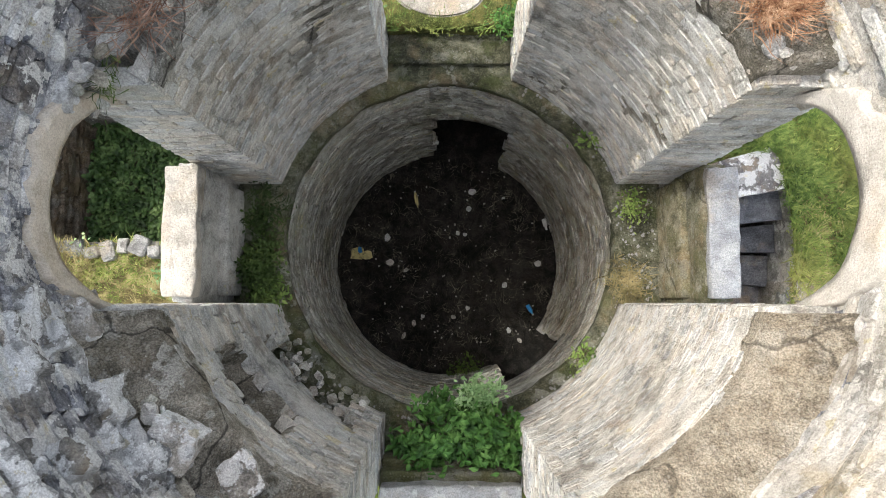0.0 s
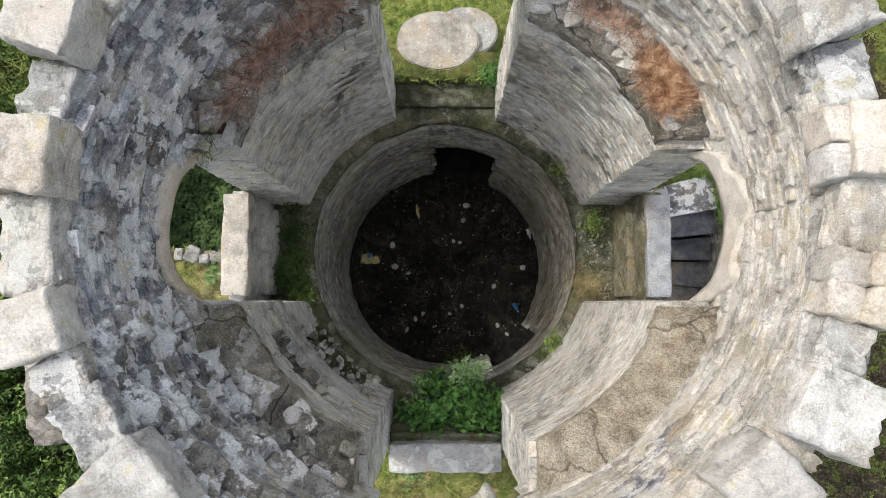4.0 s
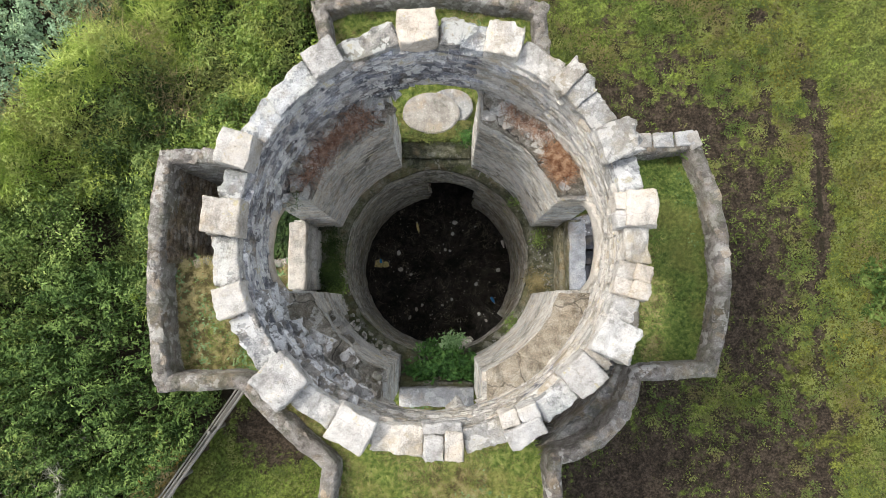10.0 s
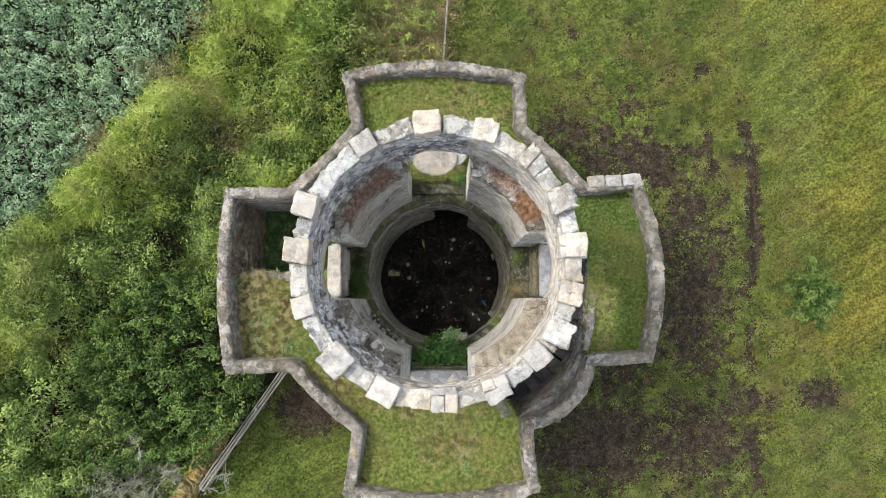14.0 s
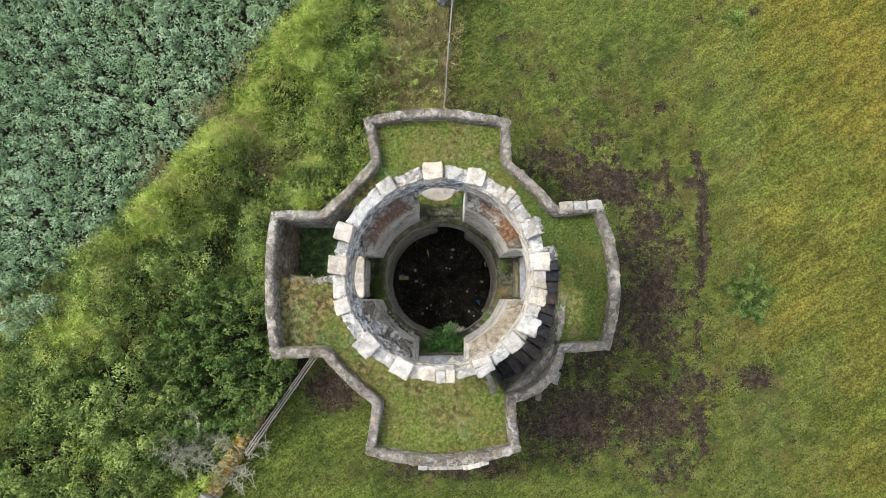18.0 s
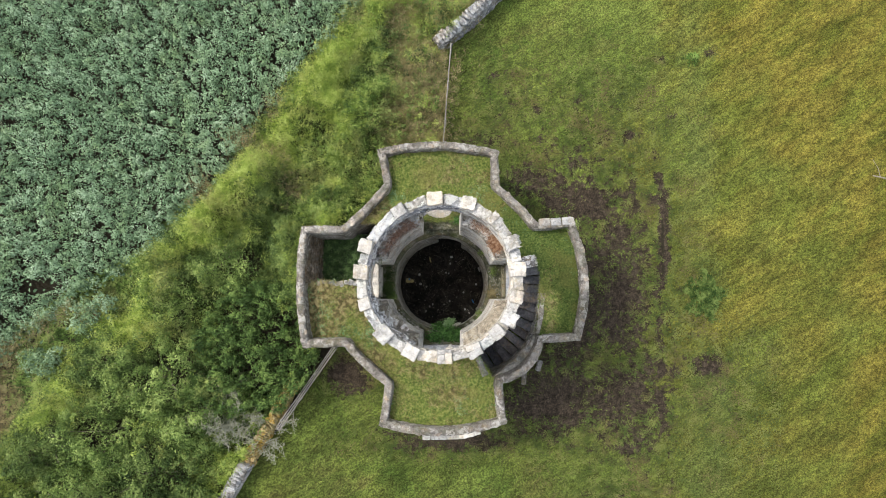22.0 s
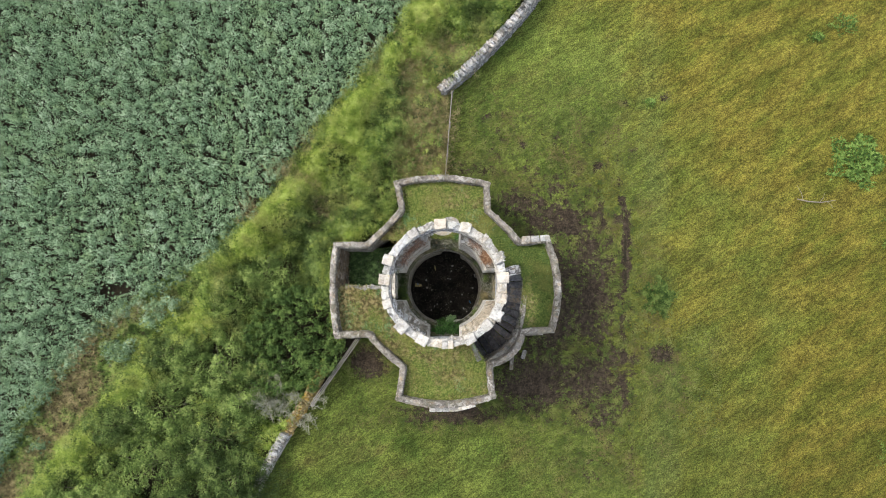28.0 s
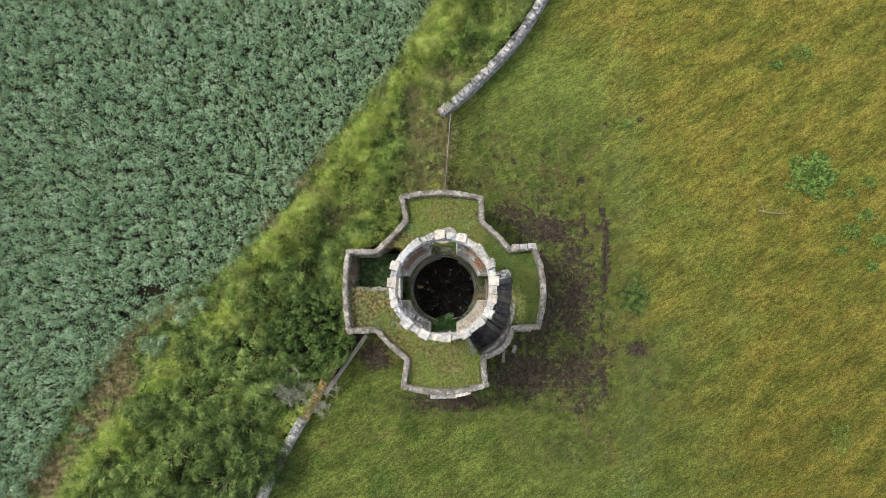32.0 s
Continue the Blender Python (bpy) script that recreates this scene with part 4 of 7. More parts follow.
def pier(name, q, top_in, top_out, seed):
    base = tagged(new(name), "thick rubble pier of the roofless upper storey with a broken top", "wall", kind="structure")
    lo, hi = (HALF_EW, HALF_NS) if q % 2 == 0 else (HALF_NS, HALF_EW)

    def az(r, t):
        return radians(90 * q) + lerp(math.asin(lo / r), math.pi / 2 - math.asin(hi / r), t)

    def sink(deg):
        """Hollows broken into the top of the north-west pier."""
        return 0.42 * math.exp(-((deg - 158.5) / 3.2) ** 2) + 0.35 * math.exp(-((deg - 111.0) / 3.0) ** 2) if q == 1 else 0.0

    def back(t, z):
        """How far the face is set back: a niche and, under its sill, a robbed hollow, in one pier alone."""
        if q != 2:
            return 0.0
        if 5.44 < z < 6.12 + 0.05 * math.sin(t * 40):
            return 0.46 * max(0.0, min(1.0, 30 * (t - 0.20), 30 * (0.67 - t)))
        if z < 5.0:
            return (0.24 + 0.05 * math.sin(t * 31)) * max(0.0, min(1.0, 18 * (t - 0.17), 9 * (0.86 - t)))
        return 0.0

    def azc(r, t):
        """The same for the core, which stays behind the facing."""
        return radians(90 * q) + lerp(math.asin((lo + 0.045) / r), math.pi / 2 - math.asin((hi + 0.045) / r), t)

    n = 36
    cols = []
    for i in range(n + 1):
        t = i / n
        jag = 0.16 * math.sin(i * 0.9 + seed) * math.sin(i * 0.37) + 0.05 * math.sin(i * 2.3)
        jag *= 0.35
        rp = R_PIER
        loop = ring_loop(azc(R_PIER + 0.03, t), azc(R_OUT, t), rp + 0.03, R_OUT, LEDGE_Z - 0.2, LEDGE_Z - 0.2, top_in + jag, top_out + jag * 0.6, 36, 8)
        loop = [(r + back(t, zz) if r < rp + 0.05 else r, a, zz) for r, a, zz in loop]
        loop = [(r - 0.03 if (zz > top_in - 0.22 + jag and r < rp + 0.05) else r, a, zz) for r, a, zz in loop]
        cols.append([(r, a, zz - sink(math.degrees(a)) if (zz > top_in - 0.12 and r > rp + 0.06) else zz) for r, a, zz in loop])
    polar("core", cols, SHELF if q == 3 else CORE, 0.03, seed, base)
    skin = []
    for i in range(n + 1):
        t = i / n
        loop = ring_loop(az(R_PIER, t), az(R_PIER, t), R_PIER + (0.004 if q == 3 else 0.007), R_PIER + 0.04, LEDGE_Z, LEDGE_Z, top_in - 0.2, top_in - 0.2, 40, 2)
        skin.append([(r + back(t, zz), a, zz) for r, a, zz in loop])
    if q != 2:
        polar("mortar", skin, WALL if q == 3 else JOINT, 0.006, seed + 3, base)
    a0, a1 = az(R_PIER, 0), az(R_PIER, 1)
    
    def rad(u, z):
        return R_PIER + back(u / ((a1 - a0) * R_PIER), z)

    spots = courses(lambda u, z: ((rad(u, z) * math.cos(a0 + u / R_PIER), rad(u, z) * math.sin(a0 + u / R_PIER), z), (-math.cos(a0 + u / R_PIER), -math.sin(a0 + u / R_PIER), 0)),
                    (a1 - a0) * R_PIER , LEDGE_Z, top_in - 0.02, lambda u, z: z < top_in - 0.14 + 0.07 * math.sin(u * 11 + seed) * math.sin(u * 4.5), (0.04, 0.105), (0.08, 0.28), 0.12, 0.004 if q == 3 else 0.009, seed)
    for t, sgn in ((0, 1), (1, -1)):
        pin, pout = Vector((R_PIER * math.cos(az(R_PIER, t)), R_PIER * math.sin(az(R_PIER, t)), 0)), Vector((R_OUT * math.cos(az(R_OUT, t)), R_OUT * math.sin(az(R_OUT, t)), 0))
        d = (pout - pin)
        ln = d.length
        d.normalize()
        nrm = Vector((d.y, -d.x, 0)) * sgn
        spots += courses(lambda u, z: (pin + d * u + Vector((0, 0, z)) + nrm * 0.004, nrm), ln, LEDGE_Z, top_in - 0.10, None, (0.04, 0.11), (0.10, 0.36), 0.12, 0.009, seed + 50 + t)
    lay(base, spots, ROCKS, WALL_J)
    # loose stones on the broken top
    r = random.Random(seed)
    for k in range(0 if q > 1 else 18):
        t, s = r.uniform(0.03, 0.97), r.uniform(0.15, 0.75)
        a, rr = az(R_PIER + 0.05, t), lerp(R_PIER + 0.05, R_OUT - 0.1, s)
        ob = under(new("stone", LOOSE[k % 8]), base)
        e = r.uniform(0.07, 0.2)
        ob.matrix_basis = pose(rr * math.cos(a), rr * math.sin(a), lerp(top_in, top_out, s) - 0.03, r.uniform(-15, 15), r.uniform(-15, 15), r.uniform(0, 180)) @ Matrix.Diagonal((e * 1.5, e, e * 0.6, 1))
    return base


piers = [pier(*p) for p in PIERS]

# ---- crown: thin ring wall over arches, coping stones and projecting blocks ----
R_CIN, R_COUT, CROWN_Z = 2.33, 2.53, 8.46
crown = tagged(new("wall_crown"), "weathered ring wall above the arches, bleached with lichen", "wall", kind="structure")
ARCH_HALF, SPRING, RISE = 17.4, 6.42, 0.68


def arch_z(deg):
    d = abs((deg + 45) % 90 - 45)
    if round(deg / 90) % 2 == 1:
        return 7.06 if d < ARCH_HALF else SPRING
    return SPRING + RISE * math.sqrt(max(0.0, 1 - (d / ARCH_HALF) ** 2))


cols = []
for i in range(181):
    a = i * 2.0
    cols.append(ring_loop(radians(a), radians(a), R_CIN + 0.025, R_COUT, arch_z(a), arch_z(a) - 0.05, CROWN_Z - 0.03, CROWN_Z - 0.03, 12, 4))
polar("core", cols, CROWNWALL, 0.022, 21, crown)
faces = courses(round_face(R_CIN), 2 * math.pi * R_CIN, 6.6, CROWN_Z - 0.04, lambda u, z: z > arch_z(math.degrees(u / R_CIN)) + 0.05, (0.035, 0.12), (0.08, 0.46), 0.12, 0.024, 5, 0.016)
# mortar smeared over the joints of the eastern half, in the sun-toned cream
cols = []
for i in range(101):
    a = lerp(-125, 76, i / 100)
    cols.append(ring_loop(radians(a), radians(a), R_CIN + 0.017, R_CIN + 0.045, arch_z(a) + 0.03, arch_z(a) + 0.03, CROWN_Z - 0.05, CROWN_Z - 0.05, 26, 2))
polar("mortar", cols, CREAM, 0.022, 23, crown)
# sunlight put in the colour: cream stones east, bluish dark ones on the shaded half
sunlit_side = [m for m in faces if -125 < math.degrees(math.atan2(m[1][3], m[0][3])) < 76]
lay(crown, sunlit_side, CREAMROCKS, CREAM_J, most=145)
lay(crown, [m for m in faces if m not in sunlit_side], CROWNROCKS, CROWN_J, most=145)

# azimuth, width, depth, outward shift, ragged edge
BLOCKS = [(94, 0.50, 0.42, 0.02, 0.0), (122, 0.42, 0.36, 0.03, 0.0), (157, 0.42, 0.42, 0.05, 0.0), (176, 0.44, 0.46, 0.03, 0.0), (-161, 0.36, 0.36, 0.04, 0.02), (-135, 0.50, 0.50, 0.02, 0.0), (-112, 0.48, 0.42, 0.0, 0.0),
          (-87, 0.46, 0.40, 0.0, 0.02), (-65, 0.46, 0.40, 0.02, 0.03), (-44, 0.42, 0.40, -0.02, 0.0), (-31, 0.44, 0.46, 0.03, 0.06), (-14, 0.40, 0.40, -0.02, 0.02), (6, 0.44, 0.42, 0.0, 0.02), (26, 0.44, 0.46, 0.03, 0.07), (46, 0.46, 0.40, 0.02, 0.04), (69, 0.44, 0.42, 0.03, 0.06)]
SPLIT = {-87: [(-0.120, 0.05, 0.235, 0.32), (0.120, 0.06, 0.235, 0.30), (0.0, -0.15, 0.46, 0.14)],
         -65: [(0.0, 0.09, 0.46, 0.24), (-0.115, -0.11, 0.225, 0.19), (0.115, -0.11, 0.225, 0.20)],
         -14: [(-0.10, 0.10, 0.20, 0.21), (0.10, 0.11, 0.20, 0.22), (-0.10, -0.09, 0.20, 0.21), (0.10, -0.09, 0.20, 0.21)],
         6: [(0.0, 0.03, 0.44, 0.36), (-0.09, -0.19, 0.22, 0.13), (0.12, -0.19, 0.20, 0.13)],
         46: [(-0.105, 0.0, 0.24, 0.42), (0.125, 0.02, 0.235, 0.38)]}


# arc of the crown given the cream sunlit tone
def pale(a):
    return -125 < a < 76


for k, (a, w, dep, push, ragged) in enumerate(BLOCKS):
    r = random.Random(k)
    at = pose(0, 0, 0, 0, 0, a - 90) @ pose(0, 2.44 + push + r.uniform(-0.015, 0.015), 8.60 + r.uniform(-0.03, 0.03), r.uniform(-5, 5), r.uniform(-4, 4), r.uniform(-6, 6))
    for n, (x, y, sx, sy) in enumerate(SPLIT.get(a, [(0.0, 0.0, w, dep)])):
        hgt = 0.34 - 0.05 * n * r.uniform(0.2, 1.0)
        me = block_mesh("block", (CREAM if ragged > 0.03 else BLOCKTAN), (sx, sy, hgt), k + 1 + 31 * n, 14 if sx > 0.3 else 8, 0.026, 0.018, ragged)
        ob = under(new("crown_block", me), crown)
        ob.matrix_basis = at @ pose(x, y, (hgt - 0.34) / 2, 0, 0, r.uniform(-3, 3))
# bed of coping stones all round under the blocks
for k in range(26):
    r = random.Random(300 + k)
    c0, c1 = k * 360 / 26 + 0.25, (k + 1) * 360 / 26 - 0.25
    ro, zt = 2.565 + r.uniform(-0.025, 0.025), CROWN_Z + 0.09 + r.uniform(-0.02, 0.02)
    cols = [ring_loop(radians(lerp(c0, c1, j / 9)), radians(lerp(c0, c1, j / 9) + r.uniform(-0.4, 0.4)), 2.31, ro + r.uniform(-0.015, 0.015), CROWN_Z - 0.06, CROWN_Z - 0.06, zt, zt - 0.02, 4, 6) for j in range(10)]
    mid = ((c0 + c1) / 2 + 180) % 360 - 180
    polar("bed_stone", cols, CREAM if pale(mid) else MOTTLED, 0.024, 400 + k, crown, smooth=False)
gaps = sorted((a % 360, w) for a, w, *_ in BLOCKS)
for k, (a, w) in enumerate(gaps):
    b, wb = gaps[(k + 1) % len(gaps)]
    a0, a1 = a + math.degrees(w / 2 / 2.35), (b if b > a else b + 360) - math.degrees(wb / 2 / 2.35)
    span = radians(a1 - a0) * 2.33
    if span < 0.10:
        continue
    r = random.Random(100 + 9 * k)
    m = max(1, round(span / r.uniform(0.34, 0.55)))
    cuts = [0.0] + sorted((i + r.uniform(-0.22, 0.22)) / m for i in range(1, m)) + [1.0]
    for i in range(m):
        c0, c1 = lerp(a0, a1, cuts[i]) + r.uniform(-0.3, 0.15), lerp(a0, a1, cuts[i + 1]) - r.uniform(-0.3, 0.15)
        if c1 - c0 < 1.2:
            continue
        ri, ro, zt = 2.28 + r.uniform(-0.02, 0.03), 2.60 + r.uniform(-0.03, 0.02), CROWN_Z + 0.18 + r.uniform(-0.05, 0.04)
        mid = ((c0 + c1) / 2 + 180) % 360 - 180
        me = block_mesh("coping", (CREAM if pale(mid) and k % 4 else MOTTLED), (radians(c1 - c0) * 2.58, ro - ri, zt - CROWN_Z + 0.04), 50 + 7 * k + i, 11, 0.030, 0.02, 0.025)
        ob = under(new("coping_stone", me), crown)
        ob.matrix_basis = pose(0, 0, 0, 0, 0, mid - 90) @ pose(0, (ri + ro) / 2, (zt + CROWN_Z - 0.04) / 2, r.uniform(-5, 5), r.uniform(-4, 4), r.uniform(-3, 3))
# thin loose slates bedded on the inner edge of the coping
for k in range(70):
    r = random.Random(700 + k)
    a, e = k * 360 / 70 + r.uniform(-2, 2), r.uniform(0.08, 0.22)
    mid = (a + 180) % 360 - 180
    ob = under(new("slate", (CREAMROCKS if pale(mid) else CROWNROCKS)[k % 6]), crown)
    ob.matrix_basis = pose(0, 0, 0, 0, 0, a - 90) @ pose(0, 2.31 + r.uniform(-0.02, 0.04), CROWN_Z + r.uniform(-0.03, 0.03), r.uniform(-6, 6), r.uniform(-8, 8), r.uniform(-12, 12)) @ Matrix.Diagonal((e * 1.5, r.uniform(0.08, 0.14), r.uniform(0.03, 0.07), 1))

# old plaster left round the west and east arches
for a_mid in (180, 0):
    cols = []
    for i in range(31):
        a = a_mid + lerp(-18.5, 18.5, i / 30)
        zb = arch_z(a) - 0.01
        zt = max(zb + 0.05, (7.26 if a_mid == 0 else 7.10) + 0.07 * math.sin(i * 0.45 + a_mid) + 0.025 * math.sin(i * 1.3) + 0.22 * max(0, 1 - abs(i - 15) / 9))
        zt = zb + 0.05 + (zt - zb - 0.05) * min(1.0, 3 * (1 - abs(i - 15) / 15))
        cols.append(ring_loop(radians(a), radians(a), R_CIN - 0.035, R_CIN + 0.06, zb, zb, zt, zt, 5, 2))
    polar("plaster", cols, PLASTER, 0.022, 31, crown)


def sill(name, label, along, boxes):
    """A window sill or threshold built across an opening; boxes: half width, r0, r1, z0, z1, material."""
    base = thing(name, label, "sill", kind="structure")
    for k, (nm, hw, r0, r1, z0, z1, material) in enumerate(boxes):
        me = block_mesh(nm, material, (2 * hw, r1 - r0, z1 - z0), along + k * 7 + 3, 12, 0.020, 0.03)
        ob = under(new(nm, me), base)
        ob.matrix_basis = pose(0, 0, 0, 0, 0, along - 90) @ pose(0, (r0 + r1) / 2, (z0 + z1) / 2)
    return base


sill("window_1", "pale stone slab sill in an arched opening above the ledge", 180, [("sill_wall", 0.66, 2.36, 2.58, 3.7, 4.86, WALL), ("sill_step", 0.58, 2.27, 2.42, 3.7, 4.30, WALL), ("slab", 0.60, 2.30, 2.62, 4.85, 5.02, PALESLAB)])
sill("window_2", "pale stone slab sill in an arched opening above the stair", 0, [("sill_wall", 0.66, 2.38, 2.64, 3.7, 4.80, MOSSYSILL), ("sill_step", 0.60, 2.30, 2.42, 3.7, 4.42, MOSSYSILL), ("slab", 0.62, 2.38, 2.69, 4.79, 4.90, BLUESLAB)])
sill("window_3", "broken stone sill in an arched opening behind the shrub", -90, [("sill_wall", 0.69, 2.20, 2.45, 3.7, 4.30, MOSSYSILL), ("sill_course", 0.68, 2.27, 2.50, 4.28, 4.47, MOSSYSILL), ("slab", 0.67, 2.36, 2.71, 4.46, 4.63, SLAB)])
sill("door_1", "worn earth threshold of an arched doorway to the terrace", 90, [("threshold", 0.69, 2.02, 2.40, 3.68, 3.86, LEDGE), ("threshold_bank", 0.69, 2.36, 2.75, 3.6, 4.05, TERRACE)])

boulder = new("arch_boulder", block_mesh("arch_boulder", BLOCKTAN, (0.30, 0.34, 0.30), 61, 12, 0.06, 0.04))
boulder.matrix_basis = pose(0.33, -2.42, 6.98, 20, 0, 35)
tagged(boulder, "weathered wedge-shaped stone lodged under the south arch", "stone", kind="structure")

# round slabs beyond the north doorway
def round_slab(name, at, radius, thick, label, seed, squash=1.0):
    bm = bmesh.new()
    bmesh.ops.create_cone(bm, cap_ends=True, segments=40, radius1=radius, radius2=radius * 0.97, depth=thick)
    bmesh.ops.bevel(bm, geom=[e for e in bm.edges if abs(e.verts[0].co.z - e.verts[1].co.z) < 1e-4], offset=0.02, segments=2, affect="EDGES")
    for v in bm.verts:
        v.co.y *= squash
        v.co += 0.012 * Vector(noise.noise_vector(v.co * 4 + Vector((seed, 0, 0))))
    ob = part(name, bm, GREYSLAB, None, "", False)
    ob.location = at
    return tagged(ob, label, "stone slab")


round_slab("round_slab", (-0.10, 2.88, 4.00), 0.58, 0.14, "round grey millstone-like slab lying in turf by the doorway", 2, 0.74)
round_slab("round_slab", (0.28, 3.06, 3.90), 0.46, 0.12, "lower round grey slab half under another slab", 5, 0.8)

# tumbled stones at the foot of the crown wall, south-west and west
rubble = tagged(new("fallen_rubble"), "tumbled lichen-crusted stones on the broken wall top", "rubble", kind="structure")
rr = random.Random(44)
for az_, r, e, mat in ((221.8, 2.14, 0.24, 1), (222.5, 2.37, 0.28, 1), (211.5, 2.35, 0.28, 1), (233.5, 2.04, 0.20, 1), (237.5, 2.22, 0.20, 0), (231.0, 2.34, 0.24, 1), (245.0, 2.32, 0.18, 0), (199.5, 2.44, 0.18, 1),
                       (152.0, 2.36, 0.20, 0), (166.0, 2.42, 0.22, 1), (149.0, 2.20, 0.13, 0), (108.0, 2.12, 0.15, 0), (104.5, 2.34, 0.17, 1)):
    me = block_mesh("stone", LOOSESTONE if mat else CORE, (e * 1.25, e, e * 0.62), int(az_), 12, 0.16 * e, 0.07 * e)
    ob = under(new("stone", me), rubble)
    ob.data.polygons.foreach_set("use_smooth", np.zeros(len(ob.data.polygons), dtype=bool))
    ob.matrix_basis = pose(r * math.cos(radians(az_)), r * math.sin(radians(az_)), 6.90 + 0.35 * (r - 2.0) + 0.10 * e, rr.uniform(-16, 16), rr.uniform(-16, 16), rr.uniform(0, 180))
for i in range(40):
    a = radians(rr.uniform(212, 250) if i < 28 else rr.uniform(146, 168))
    s, e = rr.uniform(0, 1), rr.uniform(0.03, 0.10)
    r = lerp(2.04, 2.36, s)
    ob = under(new("stone", (LOOSE_DARK if i % 2 else LOOSE_PALE)[i % 6]), rubble)
    ob.matrix_basis = pose(r * math.cos(a), r * math.sin(a), lerp(6.88, 7.16, s) + (0.0 if i < 28 else 0.10), rr.uniform(-30, 30), rr.uniform(-30, 30), rr.uniform(0, 180)) @ Matrix.Diagonal((e * 1.5, e, e * 0.5, 1))

for i in range(46):
    az_, z = rr.uniform(196, 246), rr.uniform(6.95, 8.30)
    w, h = rr.uniform(0.14, 0.40), rr.uniform(0.06, 0.17)
    ob = under(new("stone", block_mesh("stone", LOOSESTONE, (w, rr.uniform(0.2, 0.3), h), 500 + i, 8, 0.035, 0.03, 0.03)), rubble)
    r = 2.33 + 0.085 - rr.uniform(0.0, 0.10)
    ob.matrix_basis = pose(r * math.cos(radians(az_)), r * math.sin(radians(az_)), z, rr.uniform(-14, 14), rr.uniform(-9, 9), az_ - 90 + rr.uniform(-14, 14))

# the long sill of the niche, and rubble in the robbed hollow below it
polar("niche_sill", [ring_loop(radians(a), radians(a), 1.945, 2.06, 5.02, 5.02, 5.44, 5.40, 4, 4) for a in np.linspace(209.5, 240, 16)], WALL, 0.018, 78, piers[2], smooth=False)
for i in range(60):
    a, r, e = radians(rr.uniform(207, 242)), rr.uniform(1.93, 2.22), rr.uniform(0.02, 0.09)
    ob = under(new("stone", (LOOSE_DARK if i % 3 else LOOSE_PALE)[i % 6]), rubble)
    ob.matrix_basis = pose(r * math.cos(a), r * math.sin(a), LEDGE_Z + 0.01 + 0.5 * (r - 1.93), rr.uniform(-30, 30), rr.uniform(-30, 30), rr.uniform(0, 180)) @ Matrix.Diagonal((e * 1.5, e, e * 0.6, 1))

# ---- stair ----
stair = tagged(new("stair"), "curved flight of dark slate steps down beside the tower", "stair", kind="structure")
NSTEP = 14
for k in range(NSTEP):
    a1 = STAIR_TOP if k == 0 else lerp(9.5, STAIR_END, (k - 1) / (NSTEP - 1))
    a0 = lerp(9.5, STAIR_END, k / (NSTEP - 1)) + (0.35 if k else -0.3)
    zt = 3.72 - 0.19 * k
    rr = random.Random(k)
    r_in, r_out = 2.40, stair_out((a0 + a1) / 2) + (0.04 if k > 1 else 0.0) + rr.uniform(-0.03, 0.03)
    cols = []
    for i in range(4):
        a = radians(lerp(a0, a1, i / 3) + rr.uniform(-0.3, 0.3))
        cols.append(ring_loop(a, a, r_in, r_out, zt - 0.13, zt - 0.13, zt + rr.uniform(-0.006, 0.006), zt - 0.015, 3, 6))
    polar("step", cols, STEPTOP if k == 0 else STEP, 0.012, 60 + k, stair, smooth=False)
# walls that hold the stair
stair_wall = tagged(new("wall_stair"), "broad dark rubble wall along the stair", "wall", kind="structure")
cols = []
for i in range(17):
    a = radians(lerp(-66, -28, i / 16))
    cols.append(ring_loop(a, a, stair_out(-40) - 0.03, reach(a) + 0.02, 0, 0, 3.30, 3.42, 8, 4))
polar("core", cols, PARAPET, 0.06, 71, stair_wall)
polar("core", [ring_loop(radians(a), radians(a), stair_out(a) - 0.02, stair_out(a) + 0.17, 0, 0, 3.72, 3.74, 8, 3) for a in np.linspace(-28, -6, 12)], PARAPET, 0.03, 72, stair_wall)
polar("core", [ring_loop(radians(a), radians(a), STAIR_OUT - 0.02, STAIR_OUT + 0.19, 0, 0, 3.58, 3.60, 8, 3) for a in np.linspace(-6, 17.5, 10)], DARKWALL, 0.02, 74, stair_wall)
polar("core", [ring_loop(radians(a), radians(a), 2.42, STAIR_OUT + 0.1, 0, 0, 3.70, 3.74, 8, 5) for a in np.linspace(-66.5, -62.6, 4)], DARKWALL, 0.03, 73, stair_wall)


def stair_face(u, z):
    a = radians(5) - u / 3.95
    r = stair_out(math.degrees(a)) - 0.02
    return (r * math.cos(a), r * math.sin(a), z), (-math.cos(a), -math.sin(a), 0)


spots = courses(stair_face, radians(69) * 3.95, 0.6, 3.60, lambda u, z: z < 3.25 or u < radians(33) * 3.95, (0.07, 0.16), (0.15, 0.5), 0.14, 0.02, 77)
# flat stones bedded on the broad wall's top
rr = random.Random(3)
for i in range(120):
    a = radians(rr.uniform(-64, -29))
    r = rr.uniform(stair_out(-40), reach(a) - 0.02)
    spots.append(pose(r * math.cos(a), r * math.sin(a), 3.36 + rr.uniform(-0.03, 0.10), rr.uniform(-3, 3), rr.uniform(-3, 3), math.degrees(a) + rr.uniform(-12, 12)) @ Matrix.Diagonal((rr.uniform(0.12, 0.26), rr.uniform(0.15, 0.34), 0.14, 1)))
lay(stair_wall, spots, DARKROCKS, DARKWALL)

